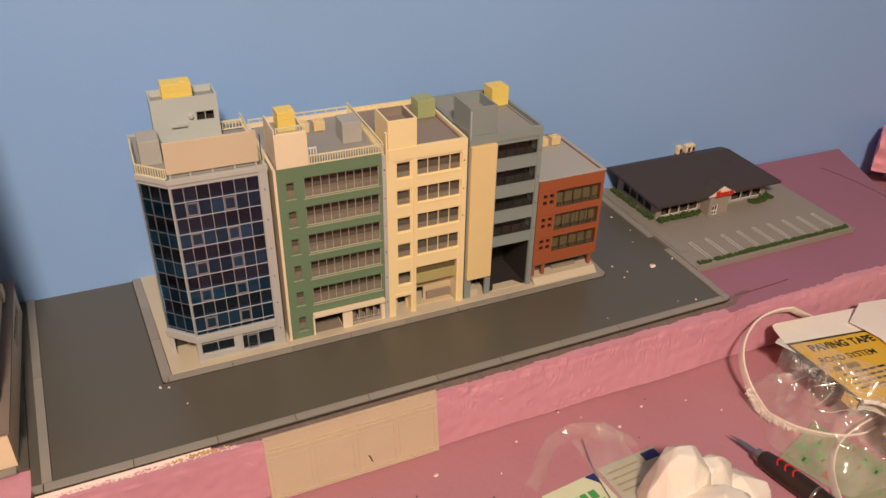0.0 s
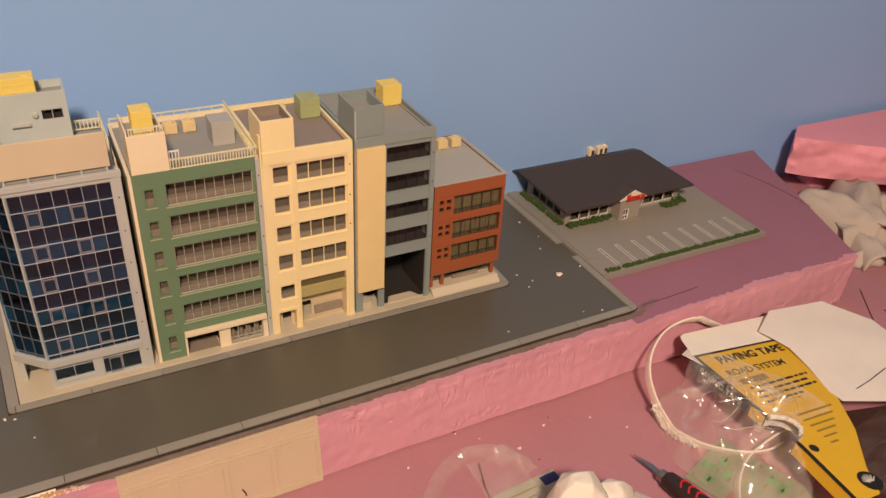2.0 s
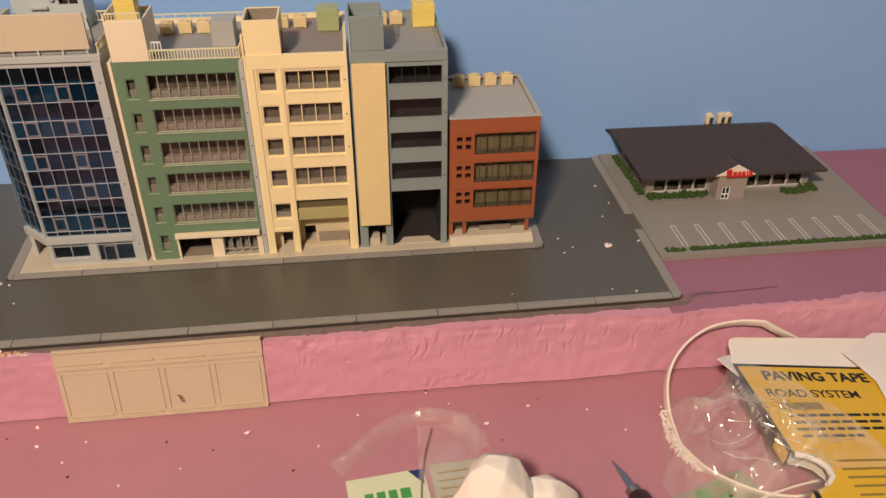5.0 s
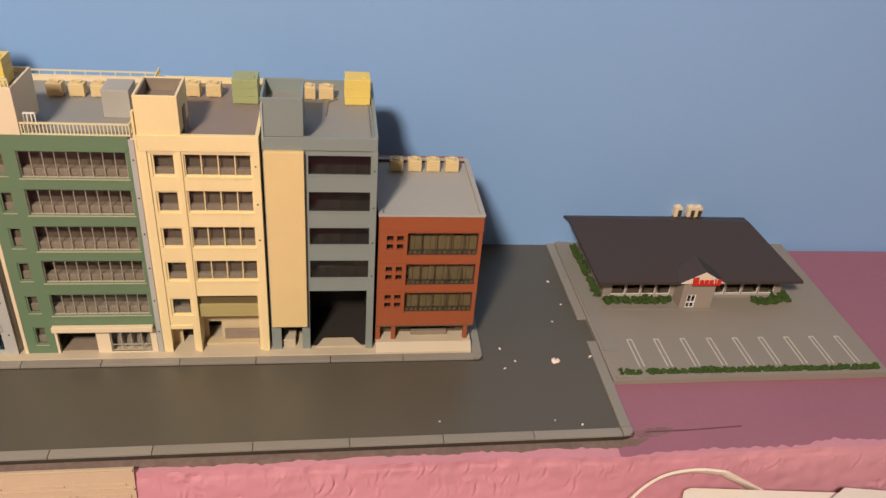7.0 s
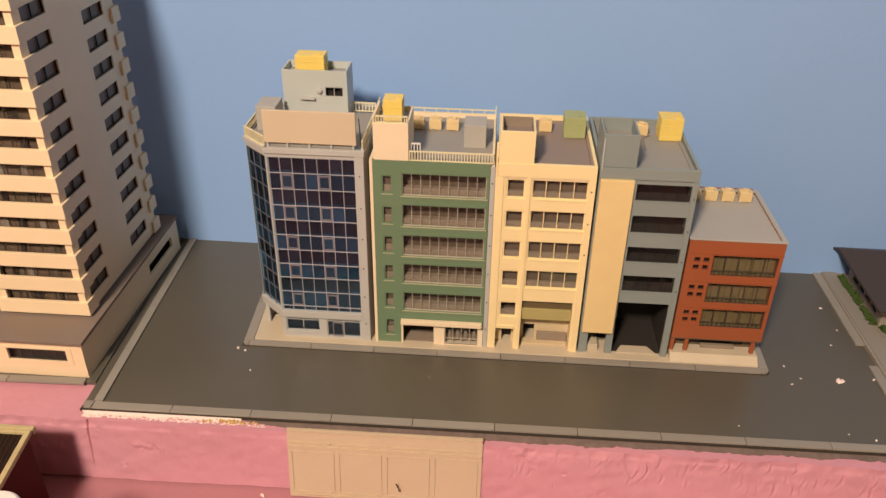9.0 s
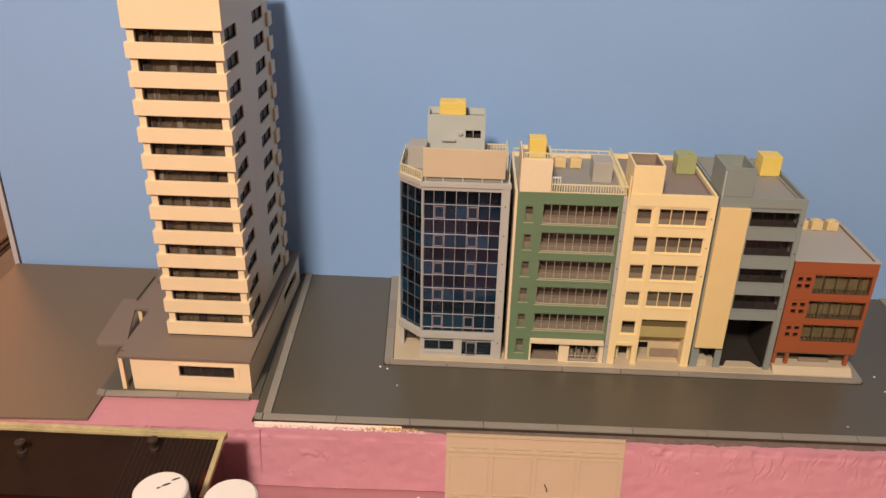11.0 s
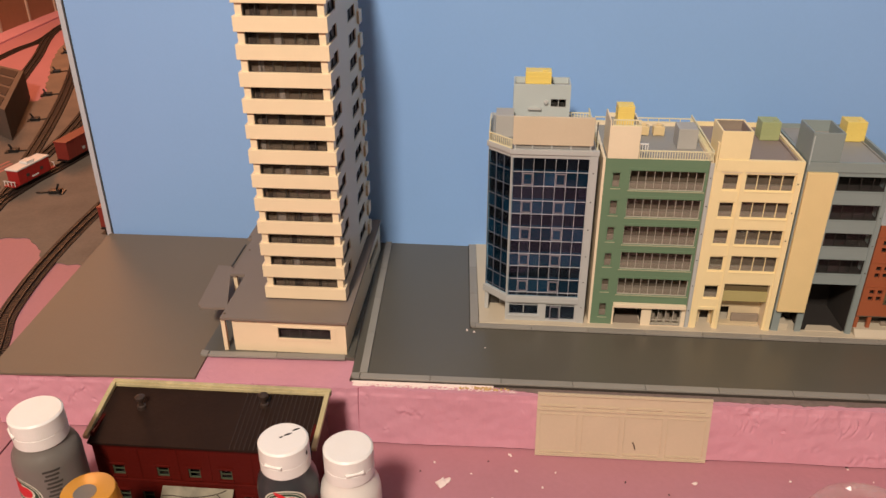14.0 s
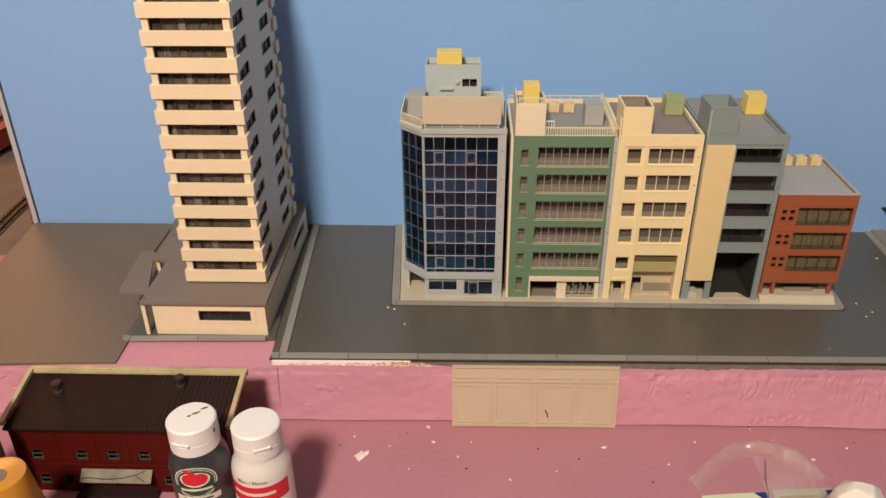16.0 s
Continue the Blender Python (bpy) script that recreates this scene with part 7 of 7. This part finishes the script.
def bag_glints(bag, seed, count, long):
    """Pale thin tubes over a bag's surface, added as its streak highlights."""
    rnd = random.Random(seed)
    top_surface = [bag.location * 1000 + v.co * 1000 for v in bag.data.vertices]
    for _ in range(count):
        p = rnd.choice(top_surface[: len(top_surface) * 2 // 3]).copy()
        way, bend = rnd.gauss(-0.8, 0.5), rnd.uniform(-0.03, 0.03)
        line = []
        for k in range(int(rnd.uniform(0.5, 1.0) * long / 3)):
            under = min(top_surface, key=lambda q: (q.x - p.x) ** 2 + (q.y - p.y) ** 2)
            line.append(Vector((p.x, p.y, under.z + 0.5)))
            p.x, p.y = p.x + 3 * math.cos(way), p.y + 3 * math.sin(way)
            way += bend
        for _ in range(6):
            for a, q, c in zip(line, line[1:], line[2:]):
                q.z = max(q.z - 1.5, (a.z + q.z + c.z) / 3)
        if len(line) > 3:
            part("glint_streak", tube(line, rnd.uniform(0.2, 0.42), 6), GLINT_FILM, bag, "pale streak that stands for a highlight on the film", True).visible_shadow = False


bag_glints(BAG_A, 4, 11, 34)
thing("dark_card", soft(prism(bmesh.new(), [(566, -196), (690, -226), (668, -330), (500, -300)], -50.2, -48.8), 0.2), material("dark_maroon_card", (0.06, 0.028, 0.025), 0.45, 0.15, 300, 0.1, 0.3, 0.3, 30), "dark maroon card lying under the clear plastic bag", "card")
BAG_B = crumpled("plastic_bag", 604, -262, 72, 52, 17, -48.7, 8.4, film("thin_clear_film", 0.025, 0.22), "crumpled clear plastic bag spread over the dark card", "plastic bag", 2.6, 0.5, 0, 60, 140, rough=0.6)
BAG_B.visible_shadow = False
bag_glints(BAG_B, 9, 7, 34)


def sleeve_bag():
    """A clear sleeve: a folded rim that arches over the board and a flat milky panel beside it."""
    b = root("plastic_bag", 268, -150, -50.3, "opened clear plastic sleeve lying on the board", "plastic bag")
    line = along([(224, -158), (239, -143.5), (255, -127), (270, -118), (288, -117.5), (303, -124), (314, -140), (317, -156)], 3.4)
    bm = bmesh.new()
    rings = []
    for i, (p, way) in enumerate(line):
        n = Vector((-way.y, way.x, 0))
        wide = 6.4 + 1.6 * noise.noise((i * 0.11, 0, 1))
        high = 9 + 4 * noise.noise((i * 0.08, 3, 1))
        ring = []
        for k in range(8):
            a = math.pi * k / 7
            w = wide * math.cos(a)
            h = high * math.sin(a) ** 0.8 + 2.4 * noise.noise((i * 0.6, k * 1.1, 2)) * math.sin(a)
            q = p + n * w
            ring.append(bm.verts.new((q.x * MM, q.y * MM, (-50.1 + max(0, h)) * MM)))
        rings.append(ring)
    for a, c in zip(rings, rings[1:]):
        for k in range(7):
            bm.faces.new((a[k], a[k + 1], c[k + 1], c[k]))
    part("folded_rim", bm, MILKY_FILM, b, "folded milky film rim").visible_shadow = False
    bm = bmesh.new()
    rows = []
    for i in range(31):
        row = []
        for k in range(21):
            x, y = 277 - 0.06 * (i * 3) + 38 * k / 20 + 2 * noise.noise((i * 0.2, 4, 4)) * (k == 20), -126 - 92 * i / 30 + (6 if k > 12 else 0) * (i == 0)
            h = 4 + 3.4 * noise.noise((x * 0.045, y * 0.03, 7)) + 1.0 * noise.noise((x * 0.15, y * 0.1, 2))
            row.append(bm.verts.new((x * MM, y * MM, (-49.8 + max(0.2, h)) * MM)))
        rows.append(row)
    for a, c in zip(rows, rows[1:]):
        for k in range(20):
            bm.faces.new((a[k], a[k + 1], c[k + 1], c[k]))
    part("panel", bm, MILKY_FILM, b, "flat milky film panel", True).visible_shadow = False
    part("seam", tube([(286, -128, -47), (280, -148, -47.5), (276, -170, -47.8), (271, -218, -48)], 0.5, 6), DARK_SEAM, b, "thin dark seam of the sleeve")


DARK_SEAM = material("dark_seam", (0.12, 0.05, 0.05), 0.5)
sleeve_bag()


def flat_card(name, cx, cy, w, h, turn, mat, label, z=-49.9):
    c = root(name, 0, 0, 0, label, "card")
    part("sheet", soft(blocks((-w / 2, w / 2, -h / 2, h / 2, 0, 0.7)), 0.15), mat, c)
    return c, pose(cx * MM, cy * MM, z * MM, 0, 0, turn)


CARD_GREEN = material("pale_green_card", (0.62, 0.66, 0.46), 0.5)
PRINT_GREEN = material("green_print", (0.06, 0.3, 0.08), 0.5)
NAVY = material("navy_print", (0.02, 0.03, 0.15), 0.5)
c, at = flat_card("printed_card", 257, -183, 47, 46, 6, CARD_GREEN, "pale green printed card with plain green marks")
for x, w in ((-14, 6), (-7, 6), (0, 6), (7, 7)):
    part("print_shape", soft(blocks((x, x + w - 1, 3, 10.5, 0.71, 0.84)), 0.05), PRINT_GREEN, c)
part("print_line", blocks((-17, 16, 0.6, 1.3, 0.71, 0.84)), PRINT_GREEN, c)
part("print_bar", blocks((-12, 12, -5, -2.4, 0.71, 0.84)), LABEL_RED, c)
part("corner_mark", prism(bmesh.new(), [(14, 22.6), (23, 22.6), (22, 11)], 0.71, 0.84), NAVY, c)
c.matrix_basis = at
c, at = flat_card("printed_card", 309, -176, 52, 44, 4, material("grey_green_card", (0.4, 0.4, 0.3), 0.5), "grey-green card inside the clear plastic sleeve", -49.95)
part("corner_mark", blocks((12, 25.5, 12, 20, 0.71, 0.84)), NAVY, c)
for k in range(4):
    part("print_bar", blocks((-22, 6 - 4 * k, 14 - 6 * k, 15.4 - 6 * k, 0.71, 0.84)), material_ink_soft, c)
c.matrix_basis = at
CARD_PALE = material("pale_instruction_card", (0.29, 0.3, 0.21), 0.5)
PRINT_SOFT = material("soft_green_print", (0.16, 0.36, 0.14), 0.5)
c, at = flat_card("printed_card", 454, -225, 56, 76, 19, CARD_PALE, "pale green instruction card with green squares", -49.6)
for x, y in ((-5, 31), (-4, 17), (15, -9), (14, -17.5), (-16, 24), (6, 24)):
    part("print_square", blocks((x - 4.2, x + 4.2, y - 3.2, y + 3.2, 0.71, 0.84)), PRINT_SOFT, c)
for i in range(4):
    for k in range(7):
        x, y = -22 + 13 * i + (k % 2) * 3, 34 - 10.5 * k
        part("print_bar", blocks((x, x + 4 + (i * 3 + k) % 4, y, y + 1.5, 0.71, 0.84)), PRINT_SOFT if (i + k) % 3 else material_ink_soft, c)
part("print_square", blocks((-23, -15, 2, 8, 0.71, 0.84)), material("soft_red_print", (0.4, 0.16, 0.12), 0.5), c)
c.matrix_basis = at

GRIP = material("dark_brown_grip", (0.028, 0.016, 0.014), 0.38, 0.1)
knife = root("craft_knife", 0, 0, 0, "craft knife with a dark grip and red chevrons", "knife")
part("handle", turned(lathe([(4.4, 0), (6.6, 2.5), (7.6, 16), (7.8, 40), (7.2, 52), (6.8, 96), (4, 100)], 28), pose(0, 0, 0.008, 90, 0, 0)), GRIP, knife, "", True)
part("ring", turned(lathe([(7.7, 44), (7.9, 44.4), (7.9, 45.6), (7.7, 46)], 28), pose(0, 0, 0.008, 90, 0, 0)), BLADE, knife, "thin steel ring", True)
part("collar", turned(lathe([(2.8, -5), (4.4, -4), (4.6, 0)], 20), pose(0, 0, 0.008, 90, 0, 0)), BLADE, knife, "", True)
part("blade", prism(bmesh.new(), [(-2.2, 4.5), (2.2, 4.5), (2.2, 14), (-1.4, 27)], 8.2, 8.8), BLADE, knife, "pointed steel blade")
for i in range(3):
    y = -13 - 6.5 * i
    part("chevron", tube([(-4.2, y - 2.2, 14.4), (-2.4, y - 0.4, 15.4), (0, y + 0.4, 15.8), (2.4, y - 0.4, 15.4), (4.2, y - 2.2, 14.4)], 0.7, 6), LABEL_RED, knife, "red chevron")
knife.matrix_basis = pose(0.3965, -0.1975, -0.0498, 0, 0, 11.8)

# ---- crumbs, chips and scrapes ----
def chips(name, spots, mat, label, z, sizes=(0.8, 2.2), kind="chip"):
    rnd = random.Random(len(spots) * 7 + 1)
    for x, y, r in spots:
        bm = bmesh.new()
        bmesh.ops.create_icosphere(bm, subdivisions=1, radius=r * MM)
        for v in bm.verts:
            v.co.x *= rnd.uniform(0.7, 1.5)
            v.co.y *= rnd.uniform(0.5, 1.2)
            v.co.z *= 0.4
            v.co += Vector([rnd.uniform(-0.25, 0.25) * r * MM for _ in range(3)])
        turned(bm, pose(x * MM, y * MM, (z + r * 0.35) * MM, 0, 0, rnd.uniform(0, 180)))
        thing(name, bm, mat, label, kind, "loose foam crumbs")


CHIP = material("pale_pink_crumb", (0.86, 0.72, 0.68), 0.7)
DARK_CHIP = material("dark_crumb", (0.06, 0.03, 0.03), 0.8)
chips("foam_crumb", [(-13, -130, 4.2), (-9, -127, 3.0), (170, -116, 2.2), (36, -96, 1.6), (41, -113, 1.7), (322, -125, 1.9), (37, -97, 1.0), (132, -141, 0.9), (8, -118, 0.9), (60, -128, 0.9), (24, -141, 0.8), (70, -112, 0.8), (98, -150, 1.0), (-20, -108, 0.9), (215, -132, 0.8), (240, -108, 0.9), (300, -104, 0.8), (352, -112, 1.2), (286, -92, 0.9), (390, -120, 0.9), (410, -140, 0.8), (-330, -120, 1.2), (-322, -112, 0.9)], CHIP, "pale pink foam crumb lying on the board", -50.3)
chips("foam_crumb", [(432, -3, 2.4), (435, -2, 1.6), (398, -9, 1.3), (398, 11, 0.9), (449, 89, 1.2), (436, -61, 0.9), (458, 1, 1.3), (406, -2, 0.8), (420, -57, 0.7), (350, -55, 0.6), (14, -28, 0.7), (-2, -4, 1.4), (4, -6, 1.0), (452, 60, 0.8), (441, 40, 0.7), (-128, -30, 0.8)], CHIP, "white crumb lying on the grey road", 0)
chips("dark_crumb", [(120, -118, 0.9), (20, -104, 0.8), (66, -140, 0.9), (150, -128, 0.8), (286, -90, 1.2), (360, -106, 0.8), (-30, -118, 0.7), (200, -150, 0.9), (330, -140, 0.7)], DARK_CHIP, "dark speck of debris on the pink board", -50.3)
rnd = random.Random(23)
scrape = bmesh.new()
for i in range(420):
    f = rnd.random() ** 1.4
    x = -84 + 125 * f
    y = -79.5 + rnd.uniform(-2.6, 1.5)
    made = bmesh.ops.create_icosphere(scrape, subdivisions=1, radius=rnd.uniform(0.3, 1.0) * (1.2 - 0.7 * f) * MM, matrix=pose(x * MM, y * MM, -1.9 * MM))
    for v in made["verts"]:
        v.co.z = -0.0018 + (v.co.z + 0.0019) * 0.3
        v.co.x += rnd.uniform(-0.6, 0.6) * MM
low, top = [], []
for i in range(121):
    x = -86 + 108 * i / 120
    f = min(1, i / 6, (120 - i) / 26)
    a = -77.6 - max(0.1, 1.5 + 2.6 * noise.noise((x * 0.07, 1.1, 0)) + 1.6 * noise.noise((x * 0.4, 2.1, 0))) * f
    low.append([scrape.verts.new((x * MM, a * MM, z * MM)) for z in (-2.2, -1.2 + 0.3 * noise.noise((x * 0.3, 0, 4)))])
    top.append([scrape.verts.new((x * MM, -76.6 * MM, z * MM)) for z in (-2.2, -0.5)])
for i in range(120):
    for q in ((low[i][0], low[i + 1][0], low[i + 1][1], low[i][1]), (low[i][1], low[i + 1][1], top[i + 1][1], top[i][1])):
        scrape.faces.new(q)
thing("scraped_foam", scrape, CHIP, "pale scraped foam residue along the kerb", "foam residue", "", "stuff")
gold = bmesh.new()
for i in range(46):
    bmesh.ops.create_icosphere(gold, subdivisions=1, radius=rnd.uniform(0.5, 1.1) * MM, matrix=pose((14 + rnd.gauss(0, 9)) * MM, (-79 + rnd.uniform(-1.5, 1.5)) * MM, -1.4 * MM))
thing("glue_crumbs", gold, material("golden_glue", (0.55, 0.36, 0.14), 0.4), "golden dried glue crumbs at the kerb", "glue", "", "stuff")
thing("splinter", tube([(126.5, -94.2, -33), (128, -94.6, -36), (128.6, -94.6, -39)], 0.45, 6), DARK_CHIP, "tiny dark splinter stuck on the tan panel", "splinter")
smear = []
for i in range(40):
    a = 2 * math.pi * i / 40
    r = 1 + 0.35 * noise.noise((math.cos(a) * 1.8, math.sin(a) * 1.8, 6.1)) + 0.18 * noise.noise((math.cos(a) * 6, math.sin(a) * 6, 2.2))
    smear.append((479 + 13 * r * math.cos(a) + 4 * math.sin(a), -67 + 3.6 * r * math.sin(a)))
thing("paint_stain", prism(bmesh.new(), smear, -2.3, -1.9), material("grey_smear", (0.24, 0.14, 0.155), 0.7, 0.25, 300, 0.1, 0.2, 0.3, 120), "grey paint smear on the foam beside the kerb", "stain", "", "structure")

for way in ([(747, -83), (726, -109), (708, -132)], [(738, -117), (747, -124)]):
    thing("scored_line", tube([(x, y, -50.2) for x, y in way], 0.6, 6), DARK_CHIP, "dark crease pressed into the pink board", "score mark", "", "structure")
INK_LINE = material("dark_scored_line", (0.12, 0.05, 0.06), 0.7)
for way in ([(744, 101), (750, 78), (754, 58), (756, 30), (755, 4)], [(474, -67), (503, -66.4), (537, -64.5)]):
    thing("scored_line", tube([(x, y, -1.95) for x, y in way], 0.45, 6), INK_LINE, "thin dark line scored into the pink foam", "score mark", "", "structure")

# grey road paint that ran over the foam's edge in front of the kerb
GRIME = material("grey_paint_run", (0.2, 0.15, 0.135), 0.7, 0.3, 300, 0.2, 0.2, 0.3, 60)
run_front, run_back = [], []
for i in range(161):
    x = 22 + 452 * i / 160
    f = min(1, i / 14, (160 - i) / 3)
    run_back.append((x, -76.8 + 4.5 * x / 465))
    run_front.append((x, run_back[-1][1] - f * max(0.6, 6.6 - 0.003 * x + 2.2 * noise.noise((x * 0.05, 2.2, 0)) + 1.5 * noise.noise((x * 0.3, 8.1, 0)))))
thing("paint_stain", prism(bmesh.new(), run_front + run_back[::-1], -2.4, -1.6), GRIME, "grey paint run along the foam in front of the kerb", "stain", "", "structure")
